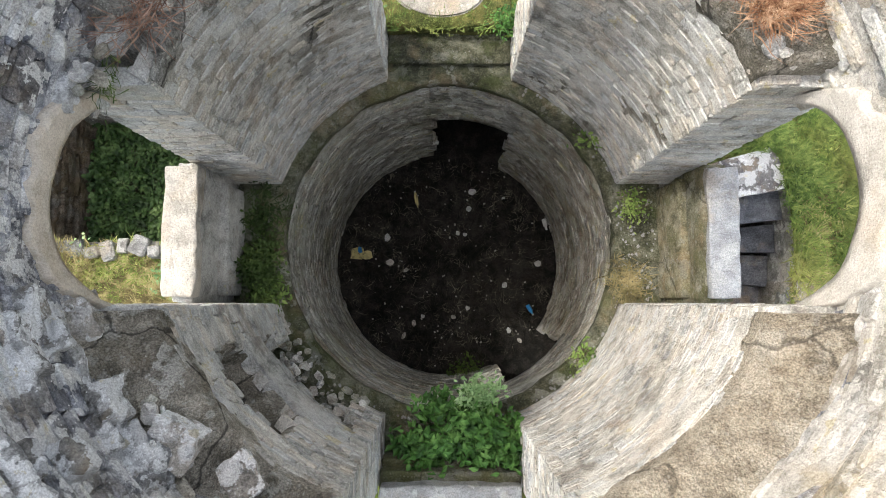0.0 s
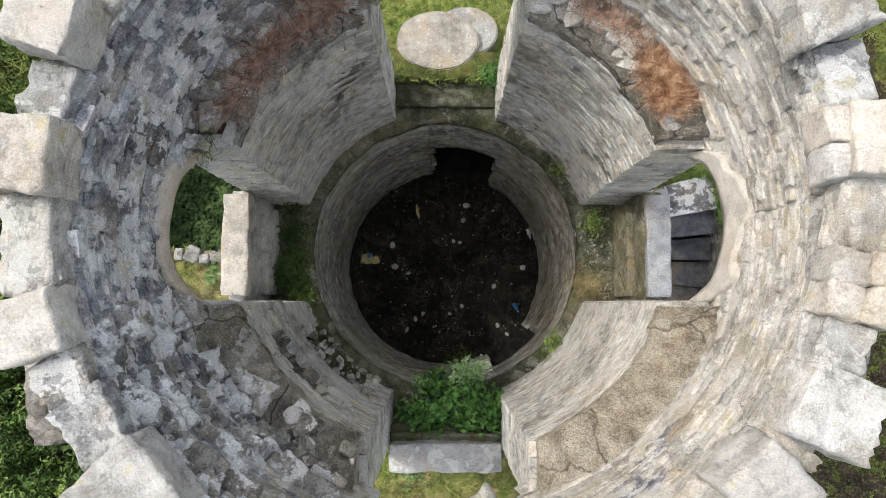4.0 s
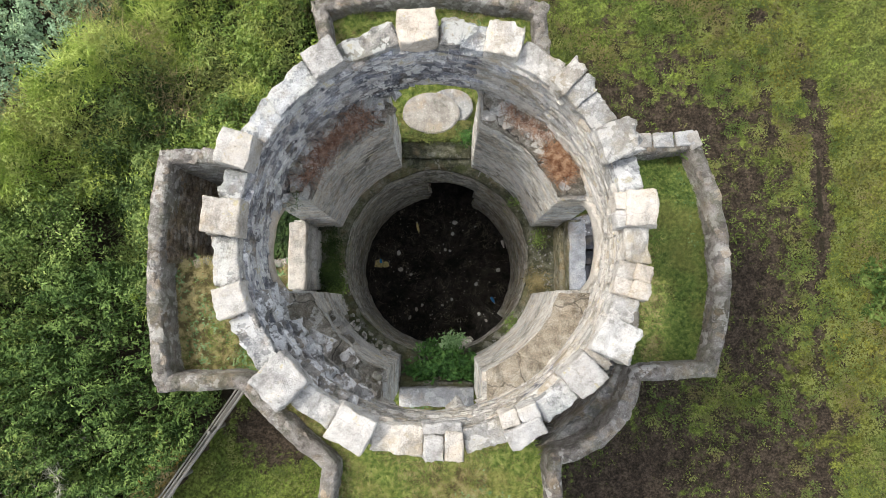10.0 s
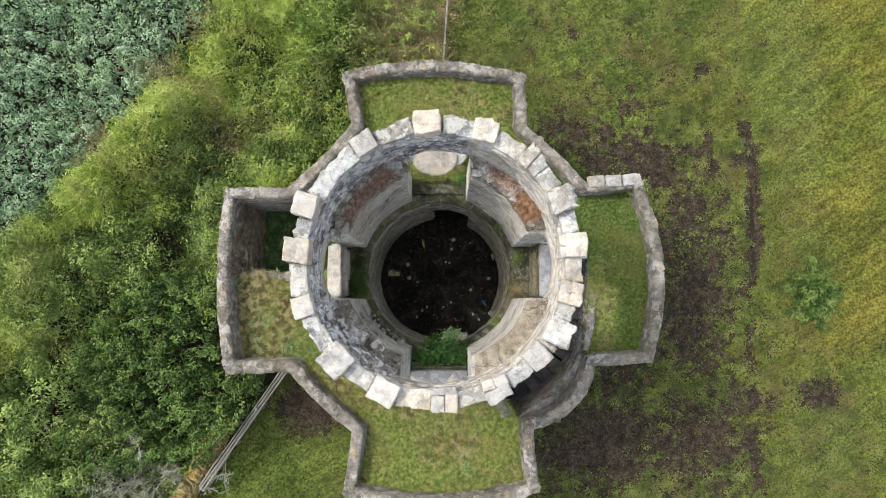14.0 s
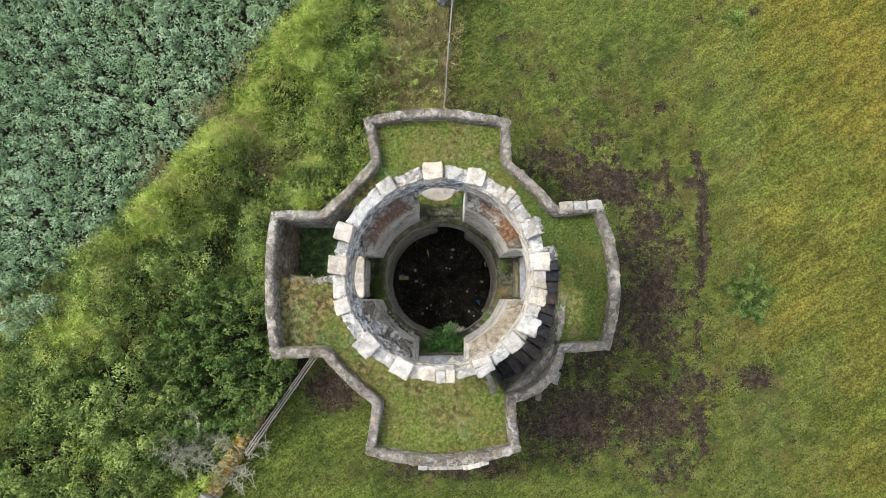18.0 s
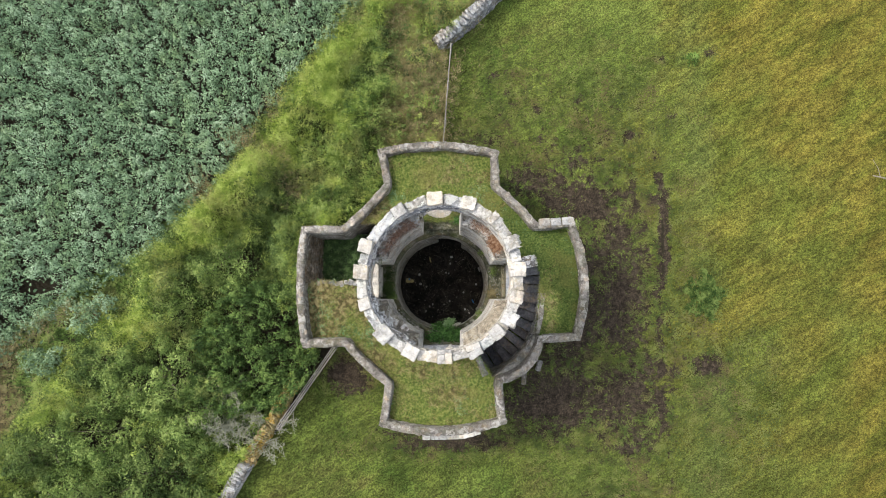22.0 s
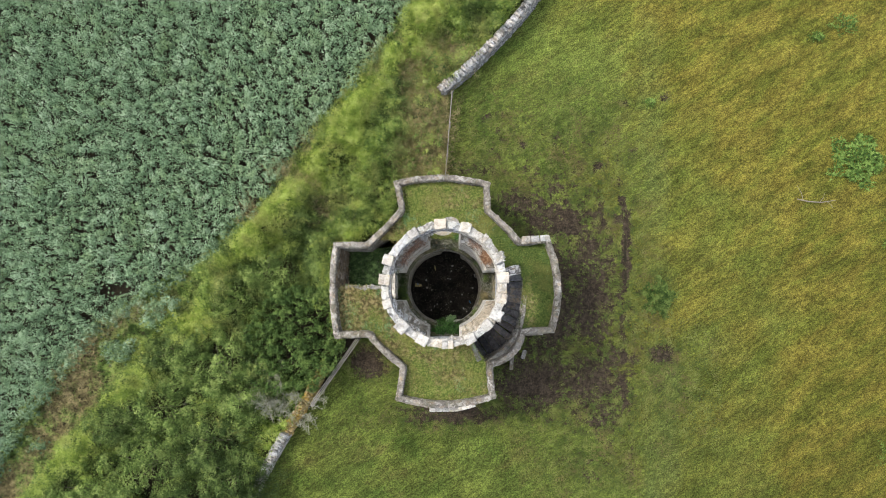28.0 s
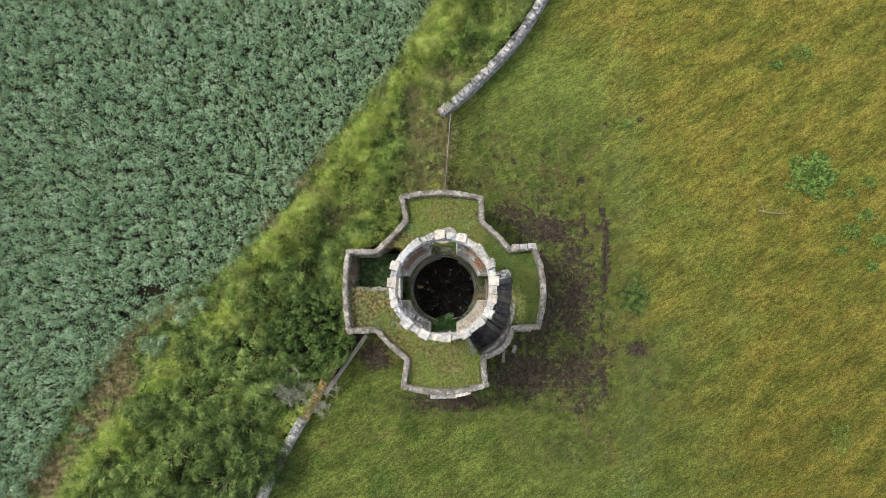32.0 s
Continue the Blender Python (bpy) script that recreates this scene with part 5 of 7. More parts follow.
# flat stones bedded in the parapet's rough top
rr = random.Random(21)
top_line, spots, walked, k = inset(EDGE, 0.155), [], 0.0, 0
for a, b in zip(top_line, np.roll(top_line, -1, 0)):
    walked += math.hypot(*(b - a))
    if walked > 0:
        e, w = rr.uniform(0.11, 0.30), rr.uniform(0.10, 0.24)
        walked -= e * 0.62
        d = (b - a) / max(1e-6, math.hypot(*(b - a)))
        off = rr.uniform(-0.055, 0.055)
        spots.append(pose(a[0] - d[1] * off, a[1] + d[0] * off, 4.075 + 0.05 * vnoise(np.array([[a[0], a[1], 4.1]]), 0.8, 9)[0] + rr.uniform(-0.015, 0.015), rr.uniform(-7, 7), rr.uniform(-7, 7), math.degrees(math.atan2(d[1], d[0])) + rr.uniform(-22, 22)) @ Matrix.Diagonal((e, w, 0.085, 1)))
lay(podium, spots, PARAPETROCKS, PARAPET)

# ---- pit on the west side ----
pit_wall = tagged(new("wall_pit"), "rubble walls of a sunken pit in the terrace", "wall", kind="structure")
spots = courses(lambda u, z: ((PIT[0] + u, PIT[2] + 0.03, z), (0, 1, 0)), 2.6, 2.0, 3.42, None, (0.09, 0.2), (0.18, 0.45), 0.2, 0.02, 81)
pit_west = courses(lambda u, z: ((-4.90 - 0.19 * (z - 2.0), 2.2 - u, z), (1, 0, 0)), 2.25, 2.0, 3.9, None, (0.07, 0.15), (0.15, 0.45), 0.14, 0.02, 82)
rr = random.Random(9)
for i in range(14):
    spots.append(pose(PIT[0] + 0.1 + i * 0.18, PIT[2] - 0.06 + rr.uniform(-0.05, 0.05), 3.44, rr.uniform(-8, 8), rr.uniform(-8, 8), rr.uniform(-30, 30)) @ Matrix.Diagonal((rr.uniform(0.14, 0.26), rr.uniform(0.12, 0.24), 0.14, 1)))
lay(pit_wall, spots, DARKROCKS, DARKWALL)
lay(pit_wall, pit_west, EARTHROCKS, EARTHWALL)
bm = bmesh.new()
vs = [bm.verts.new((x, y, 2.1)) for x, y in ((-5.1, -0.1), (-2.3, -0.1), (-2.3, 2.05), (-5.1, 2.05))]
bm.faces.new(vs)
bmesh.ops.subdivide_edges(bm, edges=bm.edges[:], cuts=14, use_grid_fill=True)
for v in bm.verts:
    v.co.z += 0.06 * noise.noise(v.co * 1.7)
tagged(part("pit_floor", bm, LEDGE, None), "overgrown earth floor of the sunken pit", "floor", kind="structure")
# pit sides towards the earth of the terrace
bm = bmesh.new()
for x0, y0, x1, y1 in ((-5.06, -0.12, -2.35, -0.12), (-5.0, 2.0, -5.0, -0.12)):
    k = 0.0 if y0 == y1 else 0.33
    vs = [bm.verts.new(p) for p in ((x0, y0, 2.0), (x1, y1, 2.0), (x1 - k, y1, 3.42 if y0 == y1 else 3.98), (x0 - k, y0, 3.42 if y0 == y1 else 3.98))]
    bm.faces.new(vs)
part("core", bm, EARTHWALL, pit_wall)

# ---- terrace turf ----
soup = Soup()
q = terrace_quads
area = np.linalg.norm(np.cross(q[:, 1] - q[:, 0], q[:, 3] - q[:, 0]), axis=1)
pick = rng.choice(len(q), 60000, p=area / area.sum())
w = rng.uniform(0, 1, (len(pick), 2))
pts = q[pick, 0] * ((1 - w[:, 0]) * (1 - w[:, 1]))[:, None] + q[pick, 1] * (w[:, 0] * (1 - w[:, 1]))[:, None] + q[pick, 2] * (w[:, 0] * w[:, 1])[:, None] + q[pick, 3] * ((1 - w[:, 0]) * w[:, 1])[:, None]
rad = np.hypot(pts[:, 0], pts[:, 1])
pts = pts[rad > 2.5]
hh = 0.085 * (1 + 0.4 * vnoise(pts, 1.5, 3) + 1.0 * np.clip(vnoise(pts, 4.0, 4) + 0.6 * vnoise(pts, 9.0, 6), -0.6, 1.4))
lush = (pts[:, 0] > 2.3) & (np.abs(pts[:, 1]) < 3) & (np.hypot((pts[:, 0] - 4.15) / 0.42, (pts[:, 1] + 0.7) / 1.3) + 0.5 * vnoise(pts, 2.2, 8) > rng.uniform(0.6, 1.2, len(pts)))
dryness = 0.22 + 0.6 * vnoise(pts, 1.2, 71) + 0.45 * vnoise(pts, 3.2, 72) + 0.5 * vnoise(pts, 8.0, 73) + 0.65 * np.clip((-pts[:, 0] - 1.5) / 1.5, 0, 1) + 0.25 * (np.hypot(pts[:, 0], pts[:, 1]) < 3.1)
sere = ~lush & (dryness > rng.uniform(0.1, 1.1, len(pts)))
lush_not = ~lush & ~sere
blades(soup, pts[lush_not], hh[lush_not] * 1.4, 0.017, 0.9, 5, 0.025, True)
brown = Soup()
blades(brown, pts[sere], hh[sere] * 1.5, 0.015, 1.1, 5, 0.025, True)
stuff("dry_turf", brown, DRYTURF, "straw-coloured dry grass on the terrace", "grass")
stuff("terrace_grass", soup, GRASS, "short green and straw-coloured turf on the terrace", "grass")
soup = Soup()
blades(soup, pts[lush], hh[lush] * 1.3, 0.014, 0.9, 5, 0.025, True)
stuff("terrace_grass", soup, LUSH, "deep green turf on the terrace beside the stair", "grass")

soup = Soup()
n = 2600
ta, tr = rng.uniform(0, 2 * np.pi, n), rng.uniform(2.7, 5.2, n)
tx, ty = tr * np.cos(ta), tr * np.sin(ta)
edge_r = np.array([reach(a) for a in ta])
spot = np.stack([tx, ty, np.full(n, 3.72) - 0.24 * ((tx < -2.9) & (np.abs(ty) < 2.4))], -1)
ok = (tr < edge_r - 0.2) & (vnoise(spot, 1.1, 75) + 0.5 * vnoise(spot, 4.0, 76) + 0.5 * (tx < -2.6) > 0.35) & np.array([not in_pit(a, b) and not in_stair(a, b) for a, b in zip(tx, ty)])
spot = np.repeat(spot[ok], 9, 0)
leaves(soup, spot + rng.normal(0, 1, spot.shape) * (0.06, 0.06, 0.02), 0.065, 0.65, 0.5, None, True)
stuff("terrace_weeds", soup, SHOOT, "small leafy weeds in the terrace's turf", "weeds")

# ---- pasture grass ----
soup = Soup()
n = 95000
x, y = rng.uniform(-13, 29, n), rng.uniform(-15, 19, n)


def wall_side(x, y):
    """Positive on the pasture side of the field boundary."""
    yy = np.array([-16, -12.3, -8.5, -6.2, -3.0, 3.0, 6.1, 10.8, 13.9, 18.0, 24.0])
    xx = np.array([-12.5, -10.6, -8.7, -7.0, -4.9, -3.0, 0.0, 0.3, 3.1, 6.2, 11.0])
    return x - np.interp(y, yy, xx)


def in_podium(x, y, grow=0.0):
    e = inset(EDGE, -grow)
    a, b = e, np.roll(e, -1, 0)
    inside = np.zeros(len(x), bool)
    for (ax, ay), (bx, by) in zip(a, b):
        cond = (ay > y) != (by > y)
        inside ^= cond & (x < (bx - ax) * (y - ay) / (by - ay + 1e-12) + ax)
    return inside


keep = (wall_side(x, y) > 0.15) & ~in_podium(x, y, 0.02) & (bare_earth(x, y) + 0.35 * vnoise(np.stack([x, y, 0 * x], -1), 1.6, 6) < rng.uniform(0.25, 0.8, n))
x, y = x[keep], y[keep]
p = np.stack([x, y, relief(x, y)], -1)
hh = 0.06 * (1 + 0.4 * vnoise(p, 0.35, 3) + 1.1 * np.clip(vnoise(p, 2.3, 4) + 0.8 * vnoise(p, 6.0, 5), -0.7, 1.4)) + 0.03 * np.clip((x - 10) / 5, 0, 1)
blades(soup, p, hh * 1.15, 0.018, 1.0, 6, 0.05, True)
stuff("pasture_grass", soup, TURF, "grazed pasture grass with straw-coloured drifts", "grass")

# ---- low weeds on the trodden ground ----
soup = Soup()
n = 140000
x, y = rng.uniform(-6, 15, n), rng.uniform(-13, 14, n)
p = np.stack([x, y, relief(x, y)], -1)
be = bare_earth(x, y)
patch = 0.45 * vnoise(p, 0.8, 51) + 0.7 * vnoise(p, 2.6, 52) + 0.7 * vnoise(p, 6.0, 53)
ok = (wall_side(x, y) > 0.2) & ~in_podium(x, y, 0.1) & (be > rng.uniform(0.08, 0.5, n)) & (patch > -0.45 + 3.8 * np.clip(be - 0.45, 0, 1)) & (be < 0.99)
tuft = np.repeat(p[ok], 4, 0)
m = len(tuft)
tuft += np.stack([rng.normal(0, 0.05, m), rng.normal(0, 0.05, m), rng.uniform(0.01, 0.05, m) + 0.17 * rng.uniform(0.3, 1, m) * np.clip(vnoise(tuft, 3.6, 57) + 0.5 * vnoise(tuft, 8.0, 58), 0, 1)], -1)
leaves(soup, tuft, 0.06, 0.6, 0.5, None, True)
stuff("ground_weeds", soup, GROUNDWEED, "low trodden olive-green weeds on bare soil", "weeds")

# ---- crop ----


def crop_edge(y):
    yy = np.array([-24, -13, -9.4, -6.8, -4.4, -2.3, 0.2, 1.4, 3.3, 4.7, 6.5, 8.3, 10.2, 13.8, 16.5, 19.0, 28])
    xx = np.array([-32, -25.4, -23.5, -22.0, -20.2, -18.6, -15.0, -12.7, -11.0, -9.8, -8.7, -7.4, -5.9, -3.0, -1.3, 0.3, 6.0])
    return np.interp(y, yy, xx)


def verge_edge(y):
    """Where the tall weeds begin: a strip of low grass lies between them and the crop further south."""
    return np.maximum(crop_edge(y) - 0.4, np.interp(y, [-24, -14, -10.5, -7.5, -4.5, -2.4, -0.1, 1.4, 3.6], [-31, -24.6, -22.1, -19.9, -17.5, -15.8, -13.8, -13.4, -12.6]))


soup = Soup()
step = 0.45
cx, cy = np.meshgrid(np.arange(-30, 3, step), np.arange(-16, 19.5, step * 0.9))
cx, cy = cx.ravel() + rng.normal(0, 0.10, cx.size), cy.ravel() + rng.normal(0, 0.10, cx.size)
off = crop_edge(cy) - cx
gap = vnoise(np.stack([cx, cy, 0 * cx], -1), 0.45, 12)
thin = np.where(cy < 1.5, np.clip((0.6 - off) / 3.6, 0, 1), np.clip((0.8 - off) / 0.8, 0, 1))
keep = ((off > 0) | ((cy < 0.9) & (cy > -9) & (off > -2.5) & (gap > -0.15 + 0.35 * np.clip(-2 - cy, 0, 2)))) & (gap > -1.7 + 1.5 * thin) & (np.hypot((cx + 18.0) / 0.7, (cy + 0.1) / 0.5) > 1)
cx, cy = cx[keep], cy[keep]
n = len(cx)
hgt = 0.66 + 0.13 * rng.normal(0, 1, n) + 0.10 * vnoise(np.stack([cx, cy, 0 * cx], -1), 0.5, 14) + 0.27 * vnoise(np.stack([cx, cy, 0 * cx], -1), 1.5, 15)
rad = np.clip(rng.normal(0.215, 0.04, n), 0.13, 0.31)
base = np.stack([cx, cy, 0.50 + 0.8 * (hgt - 0.6)], -1)
domes(soup, base, rad, 82, 0.082, 0.5, 2.9, -0.4)
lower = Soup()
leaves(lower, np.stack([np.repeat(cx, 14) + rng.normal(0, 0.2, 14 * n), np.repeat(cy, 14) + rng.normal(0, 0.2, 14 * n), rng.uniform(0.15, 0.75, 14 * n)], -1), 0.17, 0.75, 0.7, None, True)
# side shoots round each plant
for k in range(2):
    side = base + np.stack([rng.normal(0, 0.17, n), rng.normal(0, 0.17, n), rng.uniform(-0.05, 0.3, n)], -1)
    domes(soup, side, rad * 0.55, 18, 0.075, 0.5, 2.6, -0.1)
stuff("crop_lower_leaves", lower, CROPSHADE, "broad lower leaves of the crop plants, coloured dark for shade", "crop")
stuff("crop_plants", soup, CROP, "dense field of blue-green leafy crop plants", "crop")
# bare soil between the plants shows as the ground, coloured dark for shade

# ---- rough verge between crop and wall ----
soup, tall, pale = Soup(), Soup(), Soup()
n = 100000
y = rng.uniform(-17, 20, n)
t = rng.uniform(0, 1, n)
x0 = verge_edge(y)
yy = np.array([-18, -12.3, -8.5, -6.2, -3.0, -2.6, 2.2, 3.6, 5.2, 6.1, 10.8, 13.9, 18.0, 24.0])
xx = np.array([-13.6, -11.1, -9.2, -7.5, -5.6, -5.5, -5.6, -2.6, -2.6, -0.15, -0.2, 2.6, 5.7, 10.5])
x1 = np.interp(y, yy, xx)
x = x0 + (x1 - x0) * t
BUSHES = [(-14.6, -3.4, 1.3, 1.2), (-16.9, -7.0, 1.5, 1.4), (-19.0, -10.6, 1.5, 1.4), (-15.4, -12.6, 1.7, 1.6), (-11.1, -10.0, 1.2, 1.4), (-20.8, -13.6, 1.5, 1.4), (-12.2, -3.9, 1.8, 1.6), (-11.0, -5.6, 1.4, 1.3), (-14.0, -6.6, 1.8, 1.7), (-12.6, -8.3, 1.7, 1.5), (-15.6, -9.6, 1.8, 1.7), (-13.0, -11.6, 1.9, 1.8), (-17.6, -12.6, 1.9, 1.9), (-9.2, 0.8, 1.2, 1.1)]
clear = np.ones(n, bool)
for bx, by, rx, ry in BUSHES:
    clear &= np.hypot((x - bx) / rx, (y - by) / ry) > rng.uniform(0.75, 1.05, n)
ok = clear & (x1 > x0) & ~in_podium(x, y, 0.05) & (np.hypot((x + 8.0) / 2.5, (y + 2.5) / 2.4) > rng.uniform(0.75, 1.1, n))
x, y = x[ok], y[ok]
p2 = np.stack([x, y, 0 * x], -1)
# mounds of growth with dark hollows between them
ridge = np.exp(-((x - verge_edge(y) - 1.9 - 0.5 * vnoise(p2, 0.3, 24)) / 0.75) ** 2)
lump = 0.46 + 0.45 * ridge + 0.75 * vnoise(p2, 0.55, 21) + 0.42 * vnoise(p2, 1.4, 22) + 0.14 * vnoise(p2, 3.6, 23)
lump = lump * np.clip((x - verge_edge(y)) / 0.9, 0.25, 1)
lump = np.maximum(lump, 0.12 + 0.1 * rng.uniform(0, 1, len(x)))
ok = lump > 0.14 * rng.uniform(0, 1, len(x)) ** 3
x, y, p2, lump = x[ok], y[ok], p2[ok], lump[ok]
z = relief(x, y) + 1.05 * lump * (1 - 0.7 * rng.uniform(0, 1, len(x)) ** 1.2)
kind_ = vnoise(p2, 0.42, 31) + 0.3 * vnoise(p2, 1.3, 32) + 0.22 * rng.normal(0, 1, len(x))
kind_ += 0.7 * np.exp(-((x - verge_edge(y) - 1.8) / 0.9) ** 2) - 0.1
p = np.stack([x, y, z], -1)
# low growth in a darker leaf colour stands for shaded undergrowth
low = Soup()
leaves(low, p[kind_ < -0.05], 0.085, 0.5, 0.55, None, True)
leaves(pale, p[kind_ > 0.16], 0.085, 0.35, 0.36, np.array([0.25, -0.1, 0.5]), True)
# leafy heads that stand proud of the tangle
rank_zone = np.clip((x + 3.0) / 1.2, 0, 1) * (y > 5.2) * (y < 13.6)
head = rng.choice(len(x), 13000, replace=False)
head = head[rank_zone[head] < rng.uniform(0.15, 1.25, len(head))]
top = np.stack([x[head], y[head], relief(x[head], y[head]) + 2.0 * lump[head] + rng.uniform(-0.55, 0.32, len(head))], -1)
light = vnoise(top, 0.45, 33) + 0.5 * vnoise(top, 1.6, 34) + 1.0 * np.exp(-((top[:, 0] - verge_edge(top[:, 1]) - 1.9) / 0.9) ** 2) + 0.45 * rng.normal(0, 1, len(head)) > 0.12
size = 0.09 + 0.40 * rng.uniform(0, 1, len(head)) ** 1.7
# deep mounds take the same dark leaf, as hollows in shade
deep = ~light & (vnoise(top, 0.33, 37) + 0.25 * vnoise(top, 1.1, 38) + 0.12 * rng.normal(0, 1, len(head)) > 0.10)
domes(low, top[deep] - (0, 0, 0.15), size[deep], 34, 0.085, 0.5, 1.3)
domes(soup, top[~light & ~deep], size[~light & ~deep], 34, 0.085, 0.5, 1.3)
grassy = light & (vnoise(top, 0.9, 36) + 0.4 * rng.normal(0, 1, len(head)) > 0.1)
domes(pale, top[light & ~grassy], size[light & ~grassy] * 0.9, 30, 0.085, 0.42, 1.2)
blades(pale, top[grassy] - (0, 0, 0.20), 0.38, 0.014, 0.9, 30, 0.14, True)
mid = p[(kind_ >= -0.05) & (kind_ <= 0.16)]
blades(tall, mid * (1, 1, 0.75), 0.34, 0.016, 1.1, 4, 0.10, True)
rank = Soup()
gp = p[(rank_zone > rng.uniform(0.1, 0.9, len(x))) & (rng.uniform(0, 1, len(x)) < 0.95)]
blades(rank, gp * (1, 1, 0.6), 0.52, 0.02, 0.75, 9, 0.14, True)
stuff("rank_grass", rank, RANK, "rank olive-brown seeding grass beside the rail fence", "grass")
stuff("nettles", low, BUSHMID, "low growth among the taller weeds, coloured dark green for shade", "undergrowth")
stuff("verge_plants", soup, HEDGE, "tangled green nettles, brambles and weeds along the field edge", "undergrowth")
stuff("willowherb", pale, PALE, "bright yellow-green leaning weeds along the field edge", "undergrowth")
stuff("tall_grass", tall, HEDGE, "long rank grass leaning among the weeds", "grass")

# low rough grass between crop and weeds
low_grass, faded = Soup(), Soup()
y = rng.uniform(-15, 4, 16000)
x = crop_edge(y) - 1.2 + rng.uniform(0, 1, len(y)) * (verge_edge(y) - crop_edge(y) + 2.2)
pp = np.stack([x, y, relief(x, y)], -1)
pick = vnoise(pp, 0.6, 97) + 0.6 * vnoise(pp, 2.2, 98) > rng.uniform(-0.5, 0.5, len(x))
blades(low_grass, pp[pick], 0.17, 0.022, 1.0, 5, 0.07, True)
blades(faded, pp[~pick], 0.17, 0.022, 1.2, 5, 0.07, True)
stuff("rough_grass", low_grass, HEDGE, "low rough green grass beside the crop", "grass")
stuff("faded_grass", faded, STRAW, "faded brown grass beside the crop", "grass")

# dead grass and withered stalks along the crop's edge and in hollows
dry = Soup()
y = rng.uniform(-13, 19, 900)
x = crop_edge(y) + rng.normal(0.35, 0.45, len(y))
ok = vnoise(np.stack([x, y, 0 * x], -1), 0.5, 35) > 0.05
x, y = x[ok], y[ok]
for px, py, m, e in ((-6.7, 4.1, 70, 0.4), (-9.1, 6.4, 90, 0.4), (-10.6, 4.2, 70, 0.3), (-3.0, 7.6, 120, 0.5), (-0.9, 9.4, 420, 0.8), (-0.8, 7.4, 260, 0.6), (-2.6, 12.4, 200, 0.7), (-7.6, 5.4, 90, 0.4), (0.6, 13.4, 160, 0.6)):
    x, y = np.append(x, rng.normal(px, e, m)), np.append(y, rng.normal(py, e * 1.2, m))
blades(dry, np.stack([x, y, np.full(len(x), 0.62) + rng.uniform(-0.2, 0.35, len(x))], -1), 0.36, 0.012, 1.0, 6, 0.09)
stuff("withered_stalks", dry, STRAW, "withered brown stalks along the field edge", "grass")

# ---- bushes ----


def bush(at, size, material, label, seed, count=3500, leaf_size=0.10, height=1.4, group="hedge bushes"):
    base = thing("bush", label, "bush", (at[0], at[1], float(relief(np.array([at[0]]), np.array([at[1]]))[0])), group)
    r = random.Random(seed)
    for k in range(9):
        bm = bmesh.new()
        a, d = r.uniform(0, 6.28), r.uniform(0.2, 0.8)
        e = (d * size[0] * math.cos(a), d * size[1] * math.sin(a), height * r.uniform(0.55, 0.95))
        mid = (e[0] * 0.4, e[1] * 0.4, e[2] * 0.6)
        tube(bm, [(0.1 * math.cos(a), 0.1 * math.sin(a), -0.1), mid, e], [0.035, 0.025, 0.008], 5)
        part("stem", bm, TWIG, base)
    g = np.random.default_rng(seed)
    count, height = int(count * 2.2), height * 1.25
    clumps = max(24, count // 115)
    ca, cr = g.uniform(0, 2 * np.pi, clumps), np.sqrt(g.uniform(0, 1, clumps))
    cr *= 1 + 0.22 * np.sin(3 * ca + seed) + 0.12 * np.sin(7 * ca)
    cz = height * (0.30 + 0.70 * np.sqrt(np.clip(1 - (cr * 0.85) ** 2, 0, 1))) * g.uniform(0.45, 1.15, clumps) * (0.82 + 0.30 * np.sin(2.3 * ca + 5 * cr + seed))
    cen = np.stack([cr * np.cos(ca) * size[0], cr * np.sin(ca) * size[1], cz], -1)
    per = count // clumps
    soup = Soup()
    cen[:, 2] = np.maximum(cen[:, 2], 0.2)
    domes(soup, cen, 0.20 + 0.36 * g.uniform(0, 1, clumps) ** 1.4, per, leaf_size * 0.82, 0.55, 0.95, -0.2)
    ob = under(new("crown", soup.mesh("crown", material)), base)
    return base


# a stand of tall dark stalks between the terrace and the thorn bushes
n = 900
sx_, sy_ = rng.uniform(-11.2, -5.3, n), rng.uniform(-6.0, 1.6, n)
q2 = np.stack([sx_, sy_, 0 * sx_], -1)
inside = (np.hypot((sx_ + 8.0) / 2.8, (sy_ + 2.6) / 2.7) + 0.18 * vnoise(q2, 0.8, 91) < 1.0) & (sx_ < np.interp(sy_, [-6, -5, -4.4, -2.75, -2.4, 2], [-7.3, -6.6, -5.95, -5.05, -5.65, -5.75]))
sx_, sy_ = sx_[inside], sy_[inside]
n = len(sx_)
tall_h = np.clip(1.0 + 0.25 * vnoise(np.stack([sx_, sy_, 0 * sx_], -1), 0.7, 92) + rng.normal(0, 0.13, n), 0.55, 1.5)
soup = Soup()
for k in range(n):
    domes(soup, np.array([[sx_[k], sy_[k], tall_h[k]]]), 0.15, 70, 0.105, 0.42, 6.2 * tall_h[k], -0.7)
stuff("tall_nettles", soup, NETTLE, "stand of tall dark green nettles beside the terrace", "nettles")
bush((-9.6, 0.9), (1.5, 1.2), BUSH, "green hawthorn bush beside the terrace", 3, 4500, 0.09, 1.5)
bush((-12.2, -3.9), (2.0, 1.8), BUSH, "spreading grey-green hawthorn bush", 4, 6500, 0.11, 2.2)
bush((-11.0, -5.8), (1.8, 1.5), BUSH, "grey-green hawthorn bush by the old wall", 5, 5000, 0.11, 2.0)
bush((-14.2, -6.4), (2.1, 1.9), BUSH, "spreading hawthorn bush in the hedgerow", 6, 6500, 0.11, 2.3)
bush((-12.4, -8.2), (2.0, 1.7), BUSHMID, "dark hawthorn bush with deep shade in it", 7, 6000, 0.11, 2.1)
